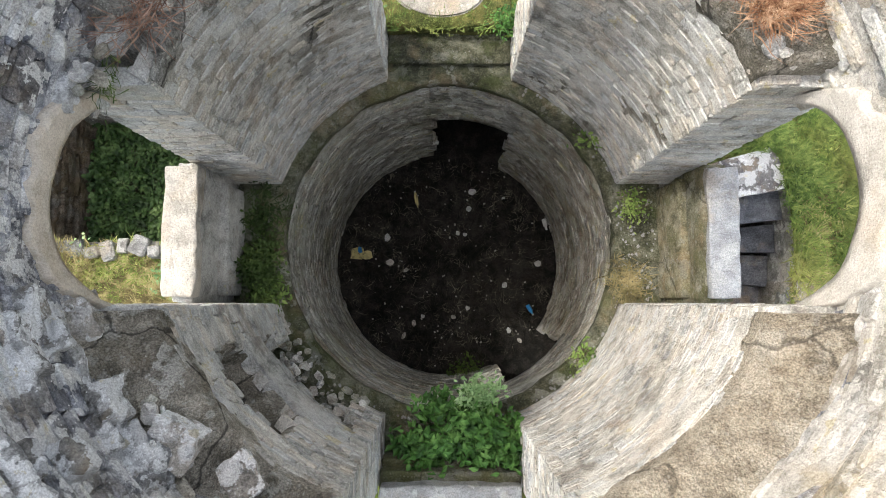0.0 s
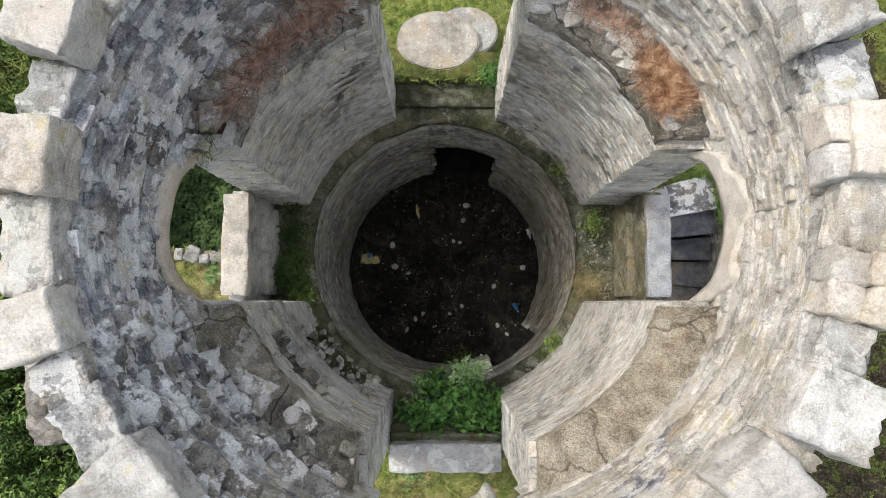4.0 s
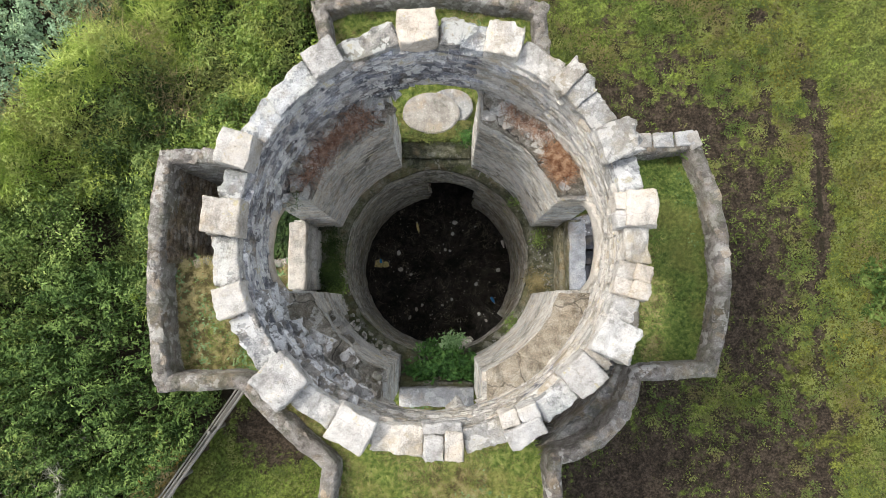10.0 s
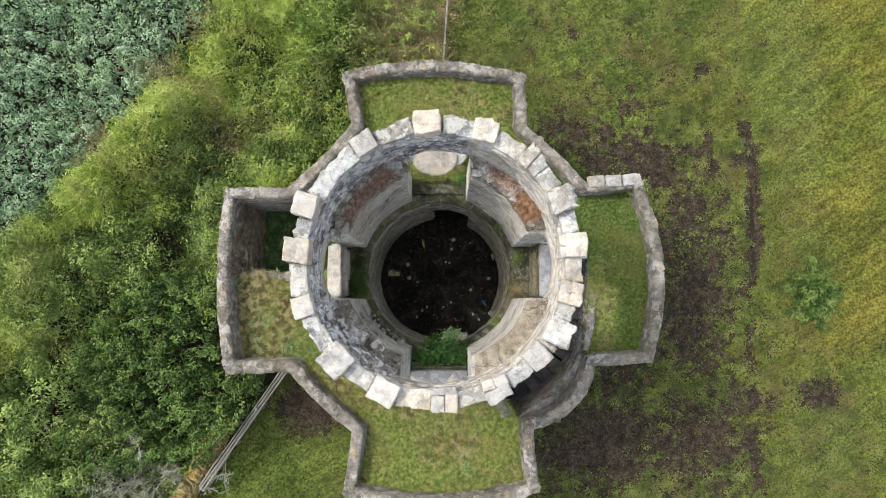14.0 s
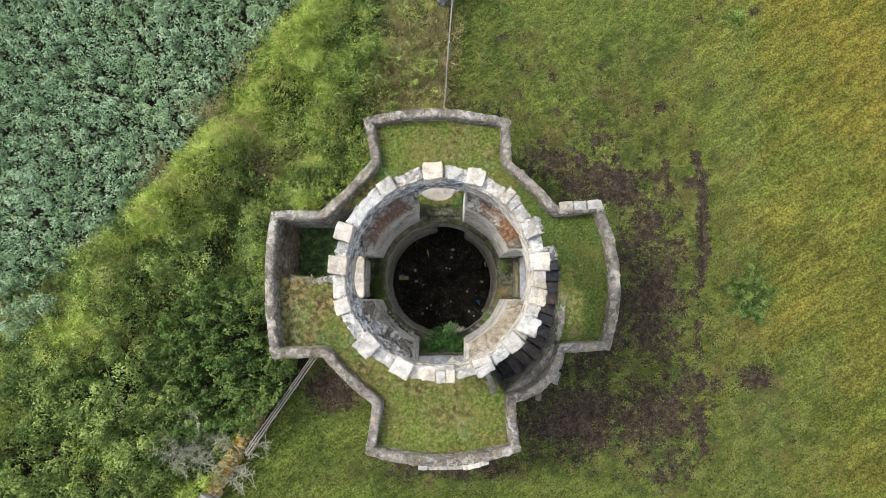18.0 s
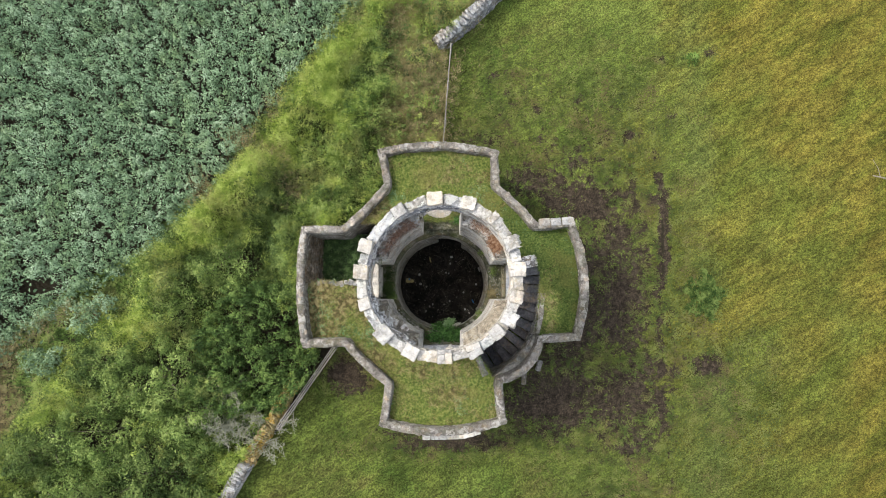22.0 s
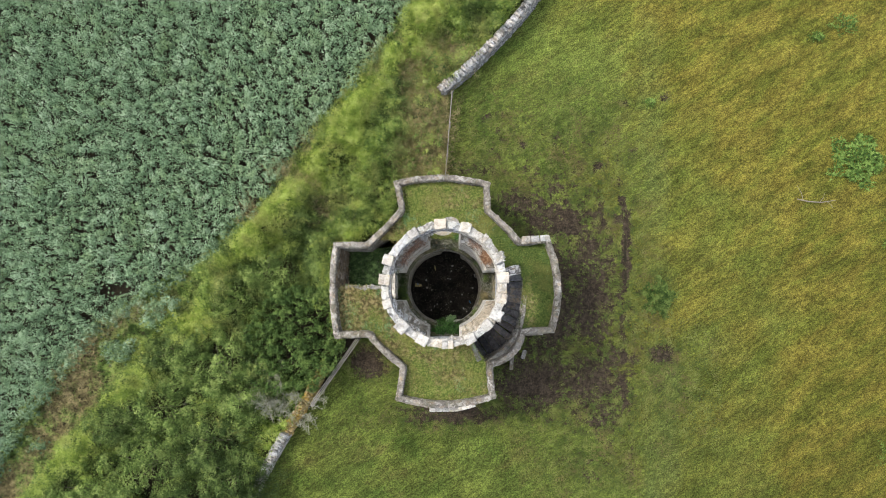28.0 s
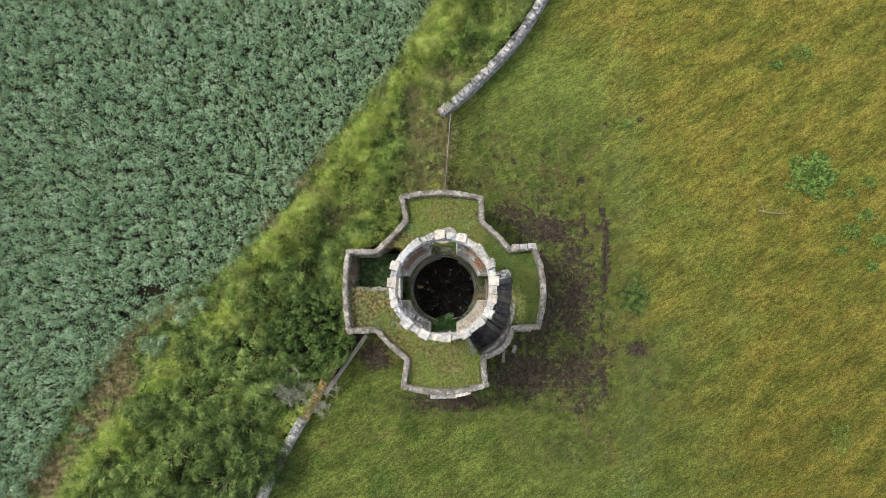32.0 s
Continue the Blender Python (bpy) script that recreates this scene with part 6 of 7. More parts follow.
bush((-15.6, -9.4), (2.2, 2.0), BUSH, "spreading hawthorn bush in the hedgerow", 8, 6500, 0.11, 2.2)
bush((-13.0, -11.4), (2.2, 2.0), BUSHMID, "hawthorn bush beside the dry-stone wall", 9, 6000, 0.11, 2.0)
bush((-17.6, -12.6), (2.2, 2.1), BUSH, "hawthorn bush at the crop's edge", 10, 6000, 0.11, 2.0)
bush((-14.6, -3.4), (1.5, 1.3), BUSHMID, "hawthorn bush rising from the weeds", 21, 4200, 0.11, 1.7)
bush((-16.9, -7.0), (1.7, 1.5), BUSHMID, "hawthorn bush at the hedgerow's edge", 22, 5200, 0.11, 1.9)
bush((-19.0, -10.6), (1.7, 1.5), BUSH, "hawthorn bush at the hedgerow's edge", 23, 5200, 0.11, 1.8)
bush((-15.4, -12.6), (2.0, 1.8), BUSHMID, "spreading hawthorn bush in the hedgerow", 24, 6000, 0.11, 2.1)
bush((-11.1, -10.0), (1.4, 1.6), BUSHMID, "dark hawthorn bush by the dry-stone wall", 25, 4800, 0.11, 1.7)
bush((-20.8, -13.6), (1.7, 1.6), BUSHMID, "hawthorn bush at the crop's edge", 26, 5000, 0.11, 1.8)
bush((-4.0, 8.9), (1.1, 1.7), BUSHMID, "dark green weedy bush in long grass", 11, 2600, 0.10, 1.0)
bush((0.9, 15.4), (1.2, 1.3), BUSHDARK, "green bush beside the dry-stone wall", 12, 2800, 0.10, 1.0)
bush((-5.2, 3.5), (0.9, 0.9), BUSH, "weedy bush beside the terrace wall", 13, 2400, 0.10, 1.0)
bush((-9.8, -10.2), (1.1, 1.4), BUSHDARK, "dark bush leaning over the old wall", 14, 3000, 0.09, 1.5)


def dead_bush(at, seed, size, height, label):
    """Crooked limbs with forked side branches and a haze of fine twigs."""
    base = thing("dead_bush", label, "bush", (*at, 0.0))
    r = random.Random(seed)

    def crooked(start, d, length, steps, bend, lift):
        q, d, pts = start.copy(), d.normalized(), [start.copy()]
        for i in range(steps):
            d = (d + Vector((r.uniform(-bend, bend), r.uniform(-bend, bend), r.uniform(-bend, bend) * 0.6 + lift))).normalized()
            q = q + d * length / steps
            q.z = min(max(q.z, 0.2), height)
            pts.append(q.copy())
        return pts

    for k in range(9):
        bm = bmesh.new()
        a = k * 0.72 + r.uniform(-0.3, 0.3)
        limb = crooked(Vector((0.1 * math.cos(a), 0.1 * math.sin(a), -0.1)), Vector((math.cos(a), math.sin(a), 1.5)), size * r.uniform(0.8, 1.15), 7, 0.55, -0.1)
        tube(bm, limb, [0.026 - 0.0026 * i for i in range(8)], 5)
        for j in range(2, 8):
            for s in range(3):
                side = crooked(limb[j], Vector((r.uniform(-1, 1), r.uniform(-1, 1), r.uniform(-0.2, 0.5))), size * r.uniform(0.16, 0.34), 4, 0.6, 0.0)
                tube(bm, side, [0.015, 0.013, 0.011, 0.009, 0.007], 3)
                for q in side[1:]:
                    for v in range(2):
                        tube(bm, crooked(q, Vector((r.uniform(-1, 1), r.uniform(-1, 1), r.uniform(-0.4, 0.6))), size * r.uniform(0.06, 0.13), 2, 0.5, 0.0), [0.009, 0.008, 0.006], 3)
        part("branch", bm, DEADWOOD, base)
    return base


dead_bush((-9.2, -5.75), 3, 1.95, 2.1, "bare grey dead thorn bush with tangled branches")
dead_bush((-7.9, -6.5), 8, 1.5, 1.8, "bare grey dead branches over the old wall")

# ---- dry-stone walls ----


def dry_wall(name, pts, width, height, label, seed, meshes, joined_mat, most=300):
    base = tagged(new(name), label, "wall", kind="structure")
    pts = [Vector((*p, 0)) for p in pts]
    r = random.Random(seed)
    # smooth line through the points
    line = []
    for k in range(len(pts) - 1):
        p0, p1, p2, p3 = pts[max(k - 1, 0)], pts[k], pts[k + 1], pts[min(k + 2, len(pts) - 1)]
        for i in range(10):
            t = i / 10
            line.append(0.5 * ((2 * p1) + (p2 - p0) * t + (2 * p0 - 5 * p1 + 4 * p2 - p3) * t * t + (3 * p1 - p0 - 3 * p2 + p3) * t ** 3))
    line.append(pts[-1])
    prof = [(-width / 2, -0.2), (-width / 2 * 0.8, height * 0.9), (0, height * 0.95), (width / 2 * 0.8, height * 0.9), (width / 2, -0.2)]
    v = []
    for i, p in enumerate(line):
        d = (line[min(i + 1, len(line) - 1)] - line[max(i - 1, 0)]).normalized()
        nrm = Vector((-d.y, d.x, 0))
        v += [tuple(p + nrm * o + Vector((0, 0, z))) for o, z in prof]
    me = mesh_np("core", rough(np.array(v), 0.03, seed), grid_faces(len(line), 5), MOSSY if joined_mat is MOSSY else DARKWALL)
    under(new("core", me), base)
    dist = [0.0]
    for a, b in zip(line, line[1:]):
        dist.append(dist[-1] + (b - a).length)
    total = dist[-1]

    def at(s):
        k = min(len(line) - 2, max(0, int(np.searchsorted(dist, s)) - 1))
        t = (s - dist[k]) / max(1e-6, dist[k + 1] - dist[k])
        d = (line[k + 1] - line[k]).normalized()
        return line[k].lerp(line[k + 1], t), d

    spots = []
    s = 0.05
    while s < total:                                   # cope stones on edge across the top
        e = r.uniform(0.09, 0.20)
        p, d = at(s + e / 2)
        ang = math.degrees(math.atan2(d.y, d.x))
        z = height + r.uniform(-0.04, 0.06)
        spots.append(pose(p.x + r.uniform(-0.05, 0.05), p.y + r.uniform(-0.05, 0.05), z, r.uniform(-10, 10), r.uniform(-22, 22), ang + r.uniform(-16, 16)) @ Matrix.Diagonal((e, width * r.uniform(0.6, 0.95), r.uniform(0.18, 0.30), 1)))
        s += e
    for side in (-1, 1):
        z = 0.0
        while z < height - 0.08:
            hh = r.uniform(0.10, 0.20)
            s = r.uniform(0, 0.2)
            while s < total:
                e = r.uniform(0.16, 0.42)
                p, d = at(s + e / 2)
                nrm = Vector((-d.y, d.x, 0)) * side
                off = lerp(width / 2, width / 2 * 0.8, z / height)
                q = p + nrm * (off - 0.04 + r.uniform(-0.02, 0.03))
                spots.append(pose(q.x, q.y, z + hh / 2, r.uniform(-5, 5), r.uniform(-5, 5), math.degrees(math.atan2(d.y, d.x)) + r.uniform(-6, 6)) @ Matrix.Diagonal((e, 0.2, hh * 1.02, 1)))
                s += e
            z += hh
    lay(base, spots, meshes, joined_mat, most=most)
    return base


dry_wall("wall_field_north", [(-0.30, 10.85), (1.22, 12.10), (2.98, 13.88), (4.75, 15.88), (6.1, 18.03), (8.6, 22.0), (12.0, 28.0)], 0.48, 1.0, "curving grey dry-stone field wall with upright cope stones", 5, FIELDROCKS, FIELDSTONE)
dry_wall("wall_field_south", [(-8.4, -7.6), (-8.9, -8.45), (-9.88, -10.25), (-10.8, -12.26), (-12.2, -15.5), (-15.0, -22.0)], 0.46, 0.8, "tumbled grey dry-stone field wall", 6, FIELDROCKS, FIELDSTONE)
dry_wall("wall_field_middle", [(-6.45, -4.15), (-7.3, -5.75), (-8.4, -7.6)], 0.46, 0.7, "moss-covered ochre length of old field wall", 7, MOSSROCKS, MOSSY)


# ---- rail fences ----
def fence(a, b, label, rails, seed, posts=4):
    base = thing("rail_fence", label, "fence", (a[0], a[1], 0))
    r = random.Random(seed)
    d = Vector((b[0] - a[0], b[1] - a[1], 0))
    n = Vector((-d.y, d.x, 0)).normalized()
    for k in range(posts):
        p = d * (k / (posts - 1))
        bm = bmesh.new()
        tube(bm, [p + Vector((0, 0, -0.3)), p + Vector((0, 0, 0.5)), p + Vector((0.01, 0.01, 0.98 + r.uniform(-0.06, 0.06)))], [0.055, 0.052, 0.045], 8)
        part("post", bm, WOOD, base)
    for z, off in rails:
        bm = bmesh.new()
        pts = [d * (i / 6) + n * (off + r.uniform(-0.015, 0.015)) + Vector((0, 0, z + r.uniform(-0.02, 0.02))) for i in range(-0, 7)]
        tube(bm, pts, [0.024] * 7, 6)
        part("rail", bm, WOOD, base)
    return base


fence((0.02, 5.55), (0.42, 10.75), "weathered grey timber rail fence beside the pasture", [(0.95, 0.0), (0.55, 0.02)], 1)
fence((-4.65, -2.75), (-7.05, -6.2), "weathered grey timber rails leaning against the terrace wall", [(0.98, 0.09), (0.92, 0.0), (0.86, -0.09), (0.6, 0.05), (0.45, -0.05)], 2)

# ---- plants on the tower ----


def shrub(at, label, seed, size, count, material, leaf_size, height, stems=10):
    base = thing("shrub", label, "shrub", at)
    r = random.Random(seed)
    g = np.random.default_rng(seed)
    pts, lean = [], []
    for k in range(stems):
        a, d = r.uniform(0, 6.28), math.sqrt(r.uniform(0.02, 1))
        e = Vector((d * size[0] * math.cos(a), d * size[1] * math.sin(a), height * r.uniform(0.6, 1.05) * (1.1 - 0.45 * d)))
        m = Vector((e.x * 0.55, e.y * 0.55, e.z * 0.6))
        bm = bmesh.new()
        tube(bm, [(0.25 * e.x, 0.25 * e.y, -0.05), m, e], [0.012, 0.009, 0.004], 5)
        part("stem", bm, STEM, base)
        for i in range(count // stems):
            t = g.uniform(0.25, 1.05) ** 0.7
            q = m.lerp(e, t) if t > 0.3 else m * (0.6 + t)
            pts.append((q.x + g.normal(0, 0.07), q.y + g.normal(0, 0.07), max(0.02, q.z + g.normal(0, 0.05))))
    soup = Soup()
    leaves(soup, np.array(pts), leaf_size, 0.55, 0.5)
    under(new("foliage", soup.mesh("foliage", material)), base)
    return base


shrub((0.10, -1.98, 3.80), "bright green leafy shrub rooted on the ledge", 4, (0.70, 0.42), 2100, SHRUB, 0.095, 0.85, 26)
shrub((0.28, -1.52, 3.80), "pale green upright shoots leaning over the well", 5, (0.15, 0.13), 480, SHOOT, 0.055, 0.90, 6)
shrub((-1.98, -0.25, 3.80), "low dark weed on the shaded ledge", 6, (0.20, 0.45), 700, BUSHDARK, 0.06, 0.3, 8)
shrub((-1.92, -0.62, 3.80), "sparse grey-green weed at the well's rim", 7, (0.16, 0.2), 160, BUSH, 0.06, 0.35, 6)
shrub((1.98, 0.35, 3.80), "small green weed in the corner of the ledge", 8, (0.1, 0.2), 160, BUSH, 0.05, 0.2, 5)
shrub((1.55, 1.15, 3.80), "tiny green weed on the rim of the well", 9, (0.1, 0.1), 70, BUSH, 0.05, 0.16, 4)
shrub((1.45, -1.22, 3.80), "small weed on the rim of the well", 10, (0.12, 0.12), 90, BUSH, 0.05, 0.18, 4)
shrub((0.62, 2.35, 3.98), "green weed beside the doorway", 11, (0.12, 0.14), 220, SHRUB, 0.05, 0.28, 6)
shrub((0.35, -1.78, 0.30), "dark green weed growing on the well's floor", 12, (0.3, 0.2), 160, BUSHDARK, 0.07, 0.3, 6)


def clump(name, at, label, seed, count, size, height, material, width=0.006, category="bracken", lie=1.2):
    """A clump of dead stalks or grass."""
    g = np.random.default_rng(seed)
    pts = np.stack([g.normal(0, size[0] * 0.5, count), g.normal(0, size[1] * 0.5, count), np.zeros(count)], -1)
    soup = Soup()
    blades(soup, pts, height, width, lie, 5, 0.03)
    ob = tagged(new(name, soup.mesh(name, material)), label, category, kind="" if name == "dead_bracken" else "stuff")
    ob.location = at
    return ob


def top_clump(az, r, z, label, seed, count, size, height, material, name="dead_bracken"):
    if name != "dead_bracken":
        ob = clump(name, (0, 0, 0), label, seed, count, size, height, material, 0.0055, "grass", 1.2)
    else:
        ob = thing(name, label, "bracken")
        g = np.random.default_rng(seed)
        for k in range(7):                                  # one bundle of stalks after another along the wall top
            m = max(3, count // 7)
            pts = np.stack([(k - 3) * size[0] * 0.28 + g.normal(0, size[0] * 0.14, m), g.normal(0, size[1] * 0.5, m), np.zeros(m)], -1)
            soup = Soup()
            blades(soup, np.repeat(pts, 2, 0) + g.normal(0, 0.03, (2 * m, 3)) * (1, 1, 0.6), height * 0.62 * g.uniform(0.75, 1.2), 0.0055, 1.8, 4, 0.03)
            tagged(under(new("bracken_tuft", soup.mesh("bracken_tuft", material)), ob), kind="stuff")
    ob.matrix_basis = pose(r * math.cos(radians(az)), r * math.sin(radians(az)), z, 0, 0, az - 90)
    return ob


top_clump(128, 2.10, 7.10, "brown dead bracken stalks on the broken wall top", 1, 60, (0.42, 0.12), 0.42, DEADFERN)
top_clump(144, 2.10, 7.08, "brown dead bracken stalks on the broken wall top", 2, 55, (0.40, 0.12), 0.42, DEADFERN)
top_clump(33, 2.14, 7.15, "rusty dead bracken clump on the broken wall top", 3, 130, (0.22, 0.13), 0.34, BRACKEN)
top_clump(163, 2.12, 7.05, "dark green grass in a hollow of the broken wall", 14, 16, (0.10, 0.06), 0.08, BUSHDARK, "grass_tuft")
top_clump(52, 2.18, 7.15, "thin brown dead stalks on the broken wall top", 4, 40, (0.35, 0.08), 0.26, DEADFERN)
clump("grass_tuft", (0.0, 2.42, 4.02), "yellow-green grass at the doorway's threshold", 5, 110, (1.0, 0.14), 0.11, LUSH, 0.010, "grass", 0.8)
clump("grass_tuft", (-0.1, 3.42, 3.72), "green grass outside the doorway", 6, 160, (1.0, 0.25), 0.16, GRASS, 0.010, "grass", 0.8)
clump("grass_tuft", (1.98, -0.42, 3.80), "brown dead grass on the ledge", 7, 90, (0.25, 0.25), 0.12, STRAW, 0.008, "grass", 1.3)
clump("grass_tuft", (-2.0, 0.2, 3.80), "dark grass on the shaded ledge", 8, 60, (0.2, 0.6), 0.12, BUSHDARK, 0.008, "grass", 1.0)
shrub((-2.05, -0.28, 3.80), "low dark green weeds on the shaded ledge", 21, (0.22, 0.34), 520, BUSHDARK, 0.055, 0.24, 12)
shrub((-2.1, 0.36, 3.80), "low dark green weeds on the shaded ledge", 22, (0.16, 0.26), 260, BUSHDARK, 0.05, 0.18, 8)
clump("ivy_patch", (4.8, 2.3, 3.95), "green ivy spilling over the broken parapet corner", 9, 120, (0.45, 0.18), 0.07, BUSH, 0.014, "ivy", 1.2)
soup = Soup()
n = 9000
px, py = rng.uniform(-4.9, -2.5, n), rng.uniform(0.0, 2.0, n)
leaves(soup, np.stack([px, py, 2.16 + 0.22 * np.abs(vnoise(np.stack([px, py, 0 * px], -1), 2.4, 95)) + rng.uniform(-0.05, 0.08, n)], -1), 0.075, 0.75, 0.75, None, True)
stuff("pit_ivy", soup, IVY, "dark green ivy covering the sunken pit's floor", "ivy")


def weed(at, label, seed, size, count, material, leaf_size):
    base = thing("weed_clump", label, "weeds", (*at, float(relief(np.array([at[0]]), np.array([at[1]]))[0])), "pasture weeds")
    g = np.random.default_rng(seed)
    n = count
    r, a = np.sqrt(g.uniform(0, 1, n)), g.uniform(0, 2 * np.pi, n)
    r *= 1 + 0.25 * np.sin(5 * a + seed) + 0.15 * np.sin(9 * a)
    z = 0.55 * np.clip(1 - r ** 2, 0.1, 1) * g.uniform(0.35, 1.1, n)
    soup = Soup()
    leaves(soup, np.stack([r * np.cos(a) * size[0], r * np.sin(a) * size[1], z], -1), leaf_size, 0.6, 0.42)
    under(new("foliage", soup.mesh("foliage", material)), base)
    for k in range(6):
        b = k * 1.05
        bm = bmesh.new()
        tube(bm, [(0, 0, -0.05), (0.4 * size[0] * math.cos(b), 0.4 * size[1] * math.sin(b), 0.25)], [0.012, 0.006], 5)
        part("stem", bm, STEM, base)


weed((11.72, -0.55), "round clump of dark green thistles in the pasture", 1, (0.78, 0.95), 1500, THISTLE, 0.15)
weed((23.1, 7.1), "large green dock clump in the pasture", 2, (1.45, 1.35), 1700, WEED, 0.20)
weed((23.9, -9.0), "faint green weed clump in the pasture", 3, (0.7, 0.8), 300, WEED, 0.11)
for k, (x, y, e) in enumerate(((22.8, 15.0, 0.8), (25.2, 3.6, 0.7), (25.3, 5.9, 0.45), (26.3, 4.6, 0.6), (26.6, 6.6, 0.4), (24.6, 2.4, 0.35), (26.9, 3.0, 0.5), (21.2, 14.2, 0.4), (26.4, 1.4, 0.4))):
    weed((x, y), "small green dock plants in rough grass", 30 + k, (e, e * 0.75), int(330 * e), WEED, 0.15)
weed((11.6, 10.4), "small dark weed in the pasture", 6, (0.3, 0.25), 120, WEED, 0.13)
branch = thing("fallen_branch", "bleached bare branch lying in the pasture", "branch", (20.6, 4.75, 0.05))
bm = bmesh.new()
tube(bm, [(-1.0, 0.15, 0.02), (-0.4, 0.0, 0.06), (0.3, -0.05, 0.07), (1.1, 0.08, 0.03)], [0.03, 0.035, 0.03, 0.015], 7)
part("limb", bm, TWIG, branch)
for k, (x, y, ex, ey) in enumerate(((-0.7, 0.05, -1.0, 0.9), (0.2, -0.04, 0.5, 0.45), (0.6, 0.0, 0.9, -0.35))):
    bm = bmesh.new()
    tube(bm, [(x, y, 0.06), ((x + ex) / 2 + 0.05, (y + ey) / 2, 0.09), (ex, ey, 0.05)], [0.018, 0.014, 0.008], 5)
    part("twig", bm, TWIG, branch)

# ---- loose stones by the terrace ----


def loose(at, size, turn, label, seed, material=DARKWALL, tilt=0):
    me = block_mesh("loose_block", material, size, seed, 8, 0.02, 0.03)
    ob = new("loose_block", me)
    ob.matrix_basis = pose(*at, tilt, 0, turn)
    return tagged(ob, label, "stone block")


loose((4.30, -3.62, 0.08), (0.22, 0.46, 0.18), -20, "grey squared stone lying on bare soil", 3, PARAPET)
loose((3.62, -4.05, 0.16), (0.20, 0.75, 0.32), -5, "long grey stone set upright by the stair wall", 4, PARAPET)
loose((4.8, -2.42, 0.35), (0.9, 0.28, 0.9), 2, "grey stone bench end below the parapet", 5, PARAPET)
loose((0.2, -5.95, 0.12), (1.9, 0.35, 0.3), 0, "low grey stone step at the foot of the podium", 6, PARAPET)

# remains of pale masonry against the south front
buttress = thing("wall_buttress", "broken pale masonry buttress against the south front", "wall", kind="structure")
rr = random.Random(71)
for row in range(12):
    z = 0.14 + row * 0.285
    x = -0.82 + 0.006 * row
    end = 0.74 + (0.06 * math.sin(row * 1.7) if row < 9 else 0.0)
    while x < end - 0.1:
        w = min(rr.uniform(0.28, 0.55), end - x)
        ob = under(new("block", block_mesh("block", SLAB if row < 10 else CREAM, (w - 0.012, 0.36, 0.275), 200 + row * 9 + int(x * 10), 5, 0.018, 0.02)), buttress)
        ob.matrix_basis = pose(x + w / 2, -5.92 + rr.uniform(-0.02, 0.02), z, 0, 0, rr.uniform(-2, 2))
        x += w
for k, (x, y, w) in enumerate(((0.80, -5.78, 0.30), (1.08, -5.72, 0.28), (1.34, -5.65, 0.24))):
    loose((x, y, 4.03), (w, 0.24, 0.16), 12, "pale broken stone on the south parapet's edge", 60 + k, CREAM)

# pale flat stones along the broken north edge of the east arm
for k, (x, y, l, t) in enumerate(((3.98, 2.28, 0.42, 4), (4.42, 2.30, 0.40, 3), (4.84, 2.34, 0.36, 8))):
    loose((x, y, 4.12), (l, 0.30, 0.12), t, "pale flat coping stone on the broken parapet", 30 + k, SLAB)
loose((5.02, 2.30, 4.10), (0.24, 0.34, 0.16), 20, "pale broken stone on the parapet's corner", 34, SLAB)

# ---- litter on the well's floor ----


def flat_piece(name, at, size, turn, material, label, category, seed, thick=0.006):
    r = random.Random(seed)
    bm = bmesh.new()
    n = 9
    ring = [(size[0] * r.uniform(0.7, 1.1) * math.cos(6.283 * k / n), size[1] * r.uniform(0.7, 1.1) * math.sin(6.283 * k / n)) for k in range(n)]
    top = [bm.verts.new((x, y, thick + r.uniform(0, 0.02))) for x, y in ring]
    bot = [bm.verts.new((x, y, 0)) for x, y in ring]
    c = bm.verts.new((0, 0, thick + 0.025))
    for k in range(n):
        bm.faces.new((top[k], top[(k + 1) % n], c))
        bm.faces.new((bot[k], bot[(k + 1) % n], top[(k + 1) % n], top[k]))
    bm.faces.new(bot[::-1])
    ob = part(name, bm, material, None, "", False)
    ob.location, ob.rotation_euler = (*at, FLOOR_Z + 0.03), (0, 0, radians(turn))
    return tagged(ob, label, category)


YELLOW, WHITE, BLUE, GREYP = plain("yellow_paper", (0.55, 0.47, 0.20), 0.6), plain("white_plastic", (0.46, 0.46, 0.44), 0.5), plain("blue_plastic", (0.03, 0.22, 0.55), 0.35), plain("grey_card", (0.38, 0.36, 0.32), 0.8)
flat_piece("yellow_bag", (-1.50, 0.16), (0.15, 0.12), 20, YELLOW, "crumpled yellow paper bag on dark soil", "litter", 1)
flat_piece("yellow_bag", (-1.36, 0.14), (0.09, 0.11), 60, YELLOW, "torn yellow paper piece on dark soil", "litter", 2)
flat_piece("blue_wrapper", (-1.46, 0.22), (0.04, 0.07), 10, BLUE, "small blue wrapper on a yellow bag", "litter", 3, 0.03)
flat_piece("yellow_strip", (-0.52, 1.08), (0.035, 0.15), 8, YELLOW, "yellow strip of plastic lying on soil", "litter", 4)
for k, (x, y, s) in enumerate(((0.42, 1.20, 0.07), (0.37, 0.91, 0.06), (-1.01, 0.43, 0.065), (0.18, 0.50, 0.045), (0.30, 0.48, 0.04), (1.52, -0.01, 0.065), (0.96, -0.37, 0.055), (1.02, -1.12, 0.05), (0.34, -0.75, 0.05),
                               (-0.41, -0.89, 0.04), (0.95, 1.1, 0.03))):
    flat_piece("plastic_cup", (x, y), (s, s * 0.85), k * 40, WHITE, "crushed white plastic cup on dark soil", "litter", 20 + k, 0.02)
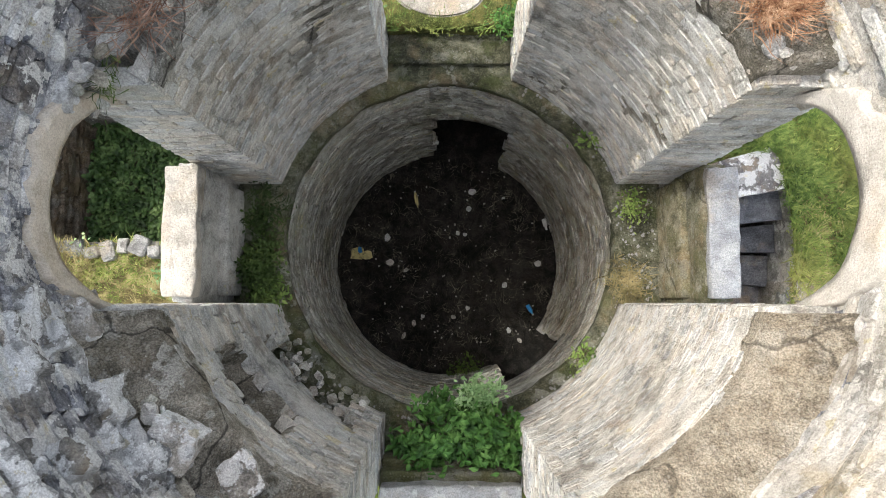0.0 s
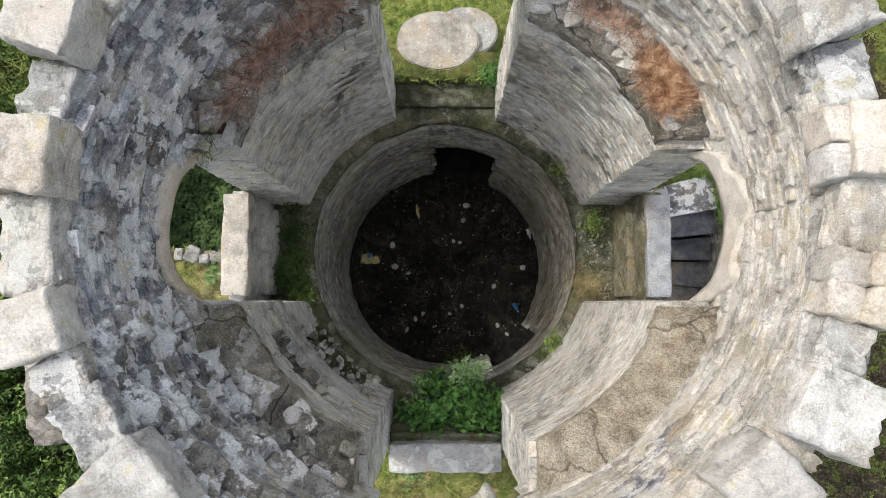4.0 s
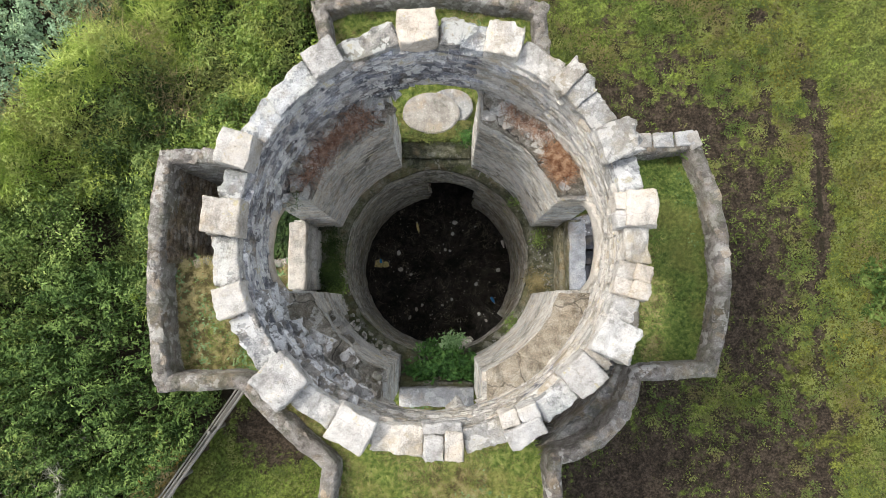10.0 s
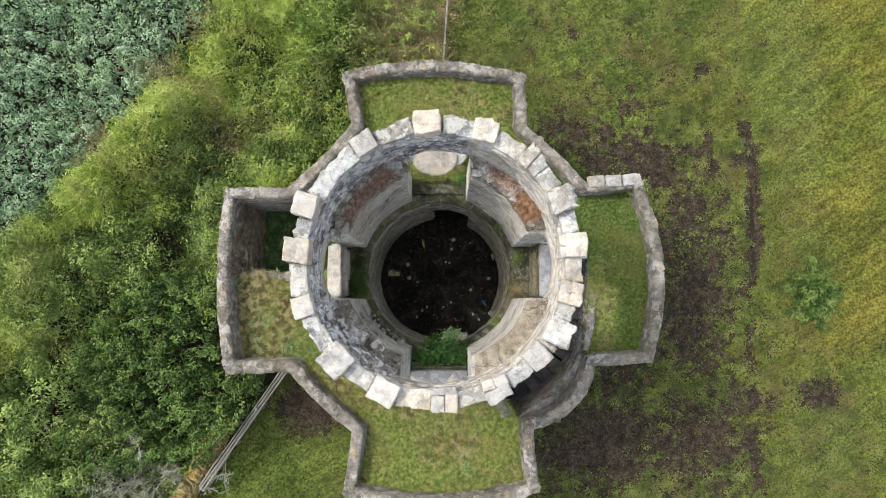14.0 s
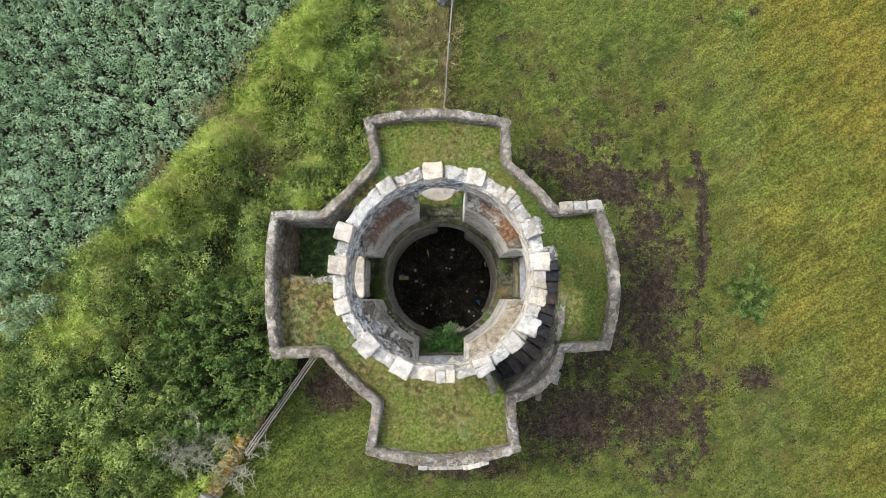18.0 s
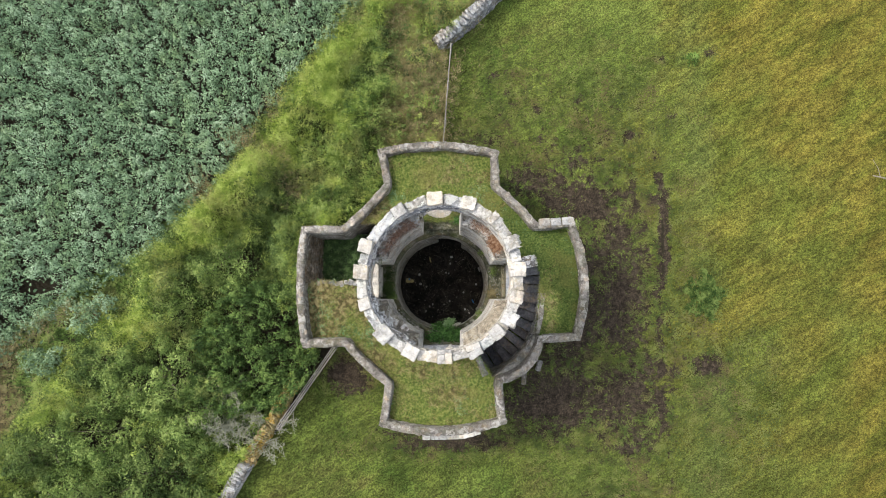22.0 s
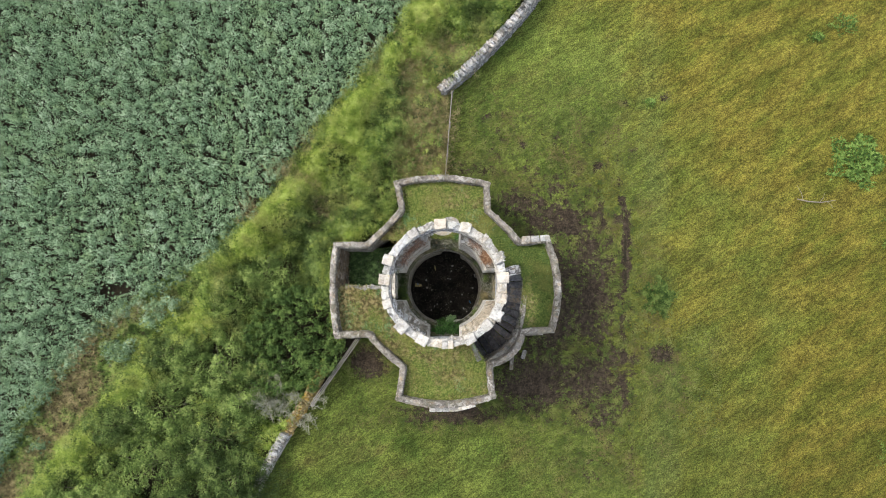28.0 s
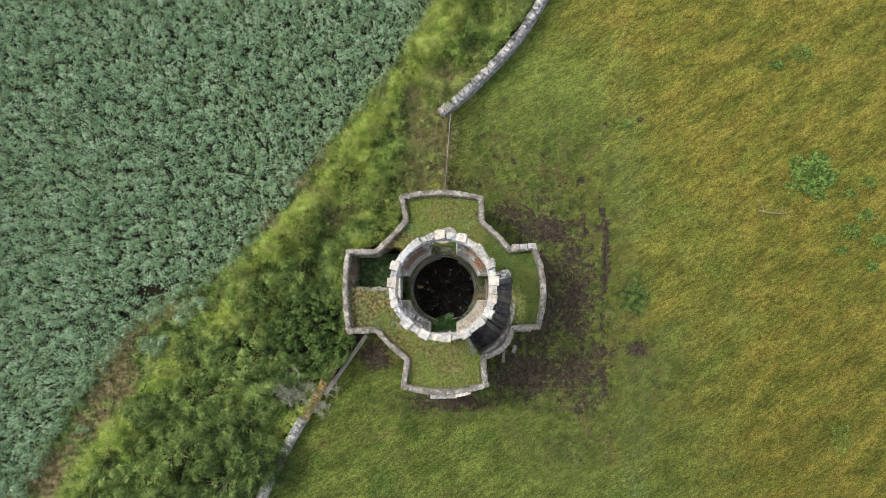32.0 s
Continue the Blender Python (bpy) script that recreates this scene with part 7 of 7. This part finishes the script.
for k, (x, y, s) in enumerate(((-0.96, 0.01, 0.08), (-0.69, -0.12, 0.05), (-0.72, -1.21, 0.06), (-0.55, -1.0, 0.06), (1.2, -1.29, 0.05), (0.1, -0.9, 0.05))):
    flat_piece("card_scrap", (x, y), (s, s * 0.7), k * 33, GREYP, "grey scrap of card on dark soil", "litter", 50 + k, 0.01)


def bottle(at, turn, material, label, radius=0.035, length=0.17):
    base = thing("bottle", label, "bottle", (*at, FLOOR_Z + 0.08))
    base.rotation_euler = (0, 0, radians(turn))
    bm = bmesh.new()
    tube(bm, [(0, 0, 0), (0.01, 0, 0), (length * 0.7, 0, 0), (length * 0.85, 0, 0), (length, 0, 0)], [radius * 0.8, radius, radius, radius * 0.5, radius * 0.4], 12)
    part("body", bm, material, base, "", True)
    bm = bmesh.new()
    tube(bm, [(length, 0, 0), (length + 0.025, 0, 0)], [radius * 0.48, radius * 0.48], 10)
    part("cap", bm, WHITE, base, "white screw cap")


bottle((1.33, -0.70), -60, BLUE, "blue plastic bottle lying on the well's floor")
bottle((1.62, 0.74), -75, WHITE, "white plastic bottle against the well's wall")
# pale stone chips on the ledges
soup = Soup()
n = 170
a, r = np.where(rng.uniform(0, 1, n) < 0.55, rng.uniform(-0.28, 0.30, n), rng.uniform(-2.9, 1.2, n)), rng.uniform(1.86, 2.3, n)
e = rng.uniform(0.008, 0.028, n)
tv, tf = as_np(LOOSE[1])
soup.add(tv, tf, frames(np.stack([np.minimum(r, np.where(np.abs(a) < 0.3, 2.3, 1.95)) * np.cos(a), np.minimum(r, np.where(np.abs(a) < 0.3, 2.3, 1.95)) * np.sin(a), np.full(n, LEDGE_Z + 0.015)], -1), rng.normal(0, 1, (n, 3)) * (1, 1, 0.2), np.tile((0.0, 0, 1), (n, 1)), e, e * 1.4, e * 0.7))
stuff("ledge_chips", soup, FIELDSTONE, "small pale stone chips on the mossy ledge", "rubble")
# twigs and shells mixed into the floor
soup = Soup()
n = 1700
a, r = rng.uniform(0, 2 * np.pi, n), 1.8 * np.sqrt(rng.uniform(0, 1, n))
blades(soup, np.stack([r * np.cos(a), r * np.sin(a), np.full(n, FLOOR_Z + 0.05)], -1), 0.13, 0.0055, 2.5, 2, 0.05)
stuff("twig_litter", soup, DARKTWIG, "brown twigs and dead stalks on the soil", "twigs")
soup = Soup()
n = 130
a, r = rng.uniform(0, 2 * np.pi, n), 1.8 * np.sqrt(rng.uniform(0, 1, n))
tv, tf = as_np(ROCKS[0])
e = rng.uniform(0.008, 0.026, n)
soup.add(tv, tf, frames(np.stack([r * np.cos(a), r * np.sin(a), np.full(n, FLOOR_Z + 0.05)], -1), rng.normal(0, 1, (n, 3)) * (1, 1, 0.2), np.tile((0.0, 0, 1), (n, 1)), e, e * 1.4, e * 0.7))
stuff("rubble_chips", soup, GREYP, "small pale stone chips on the soil", "rubble")
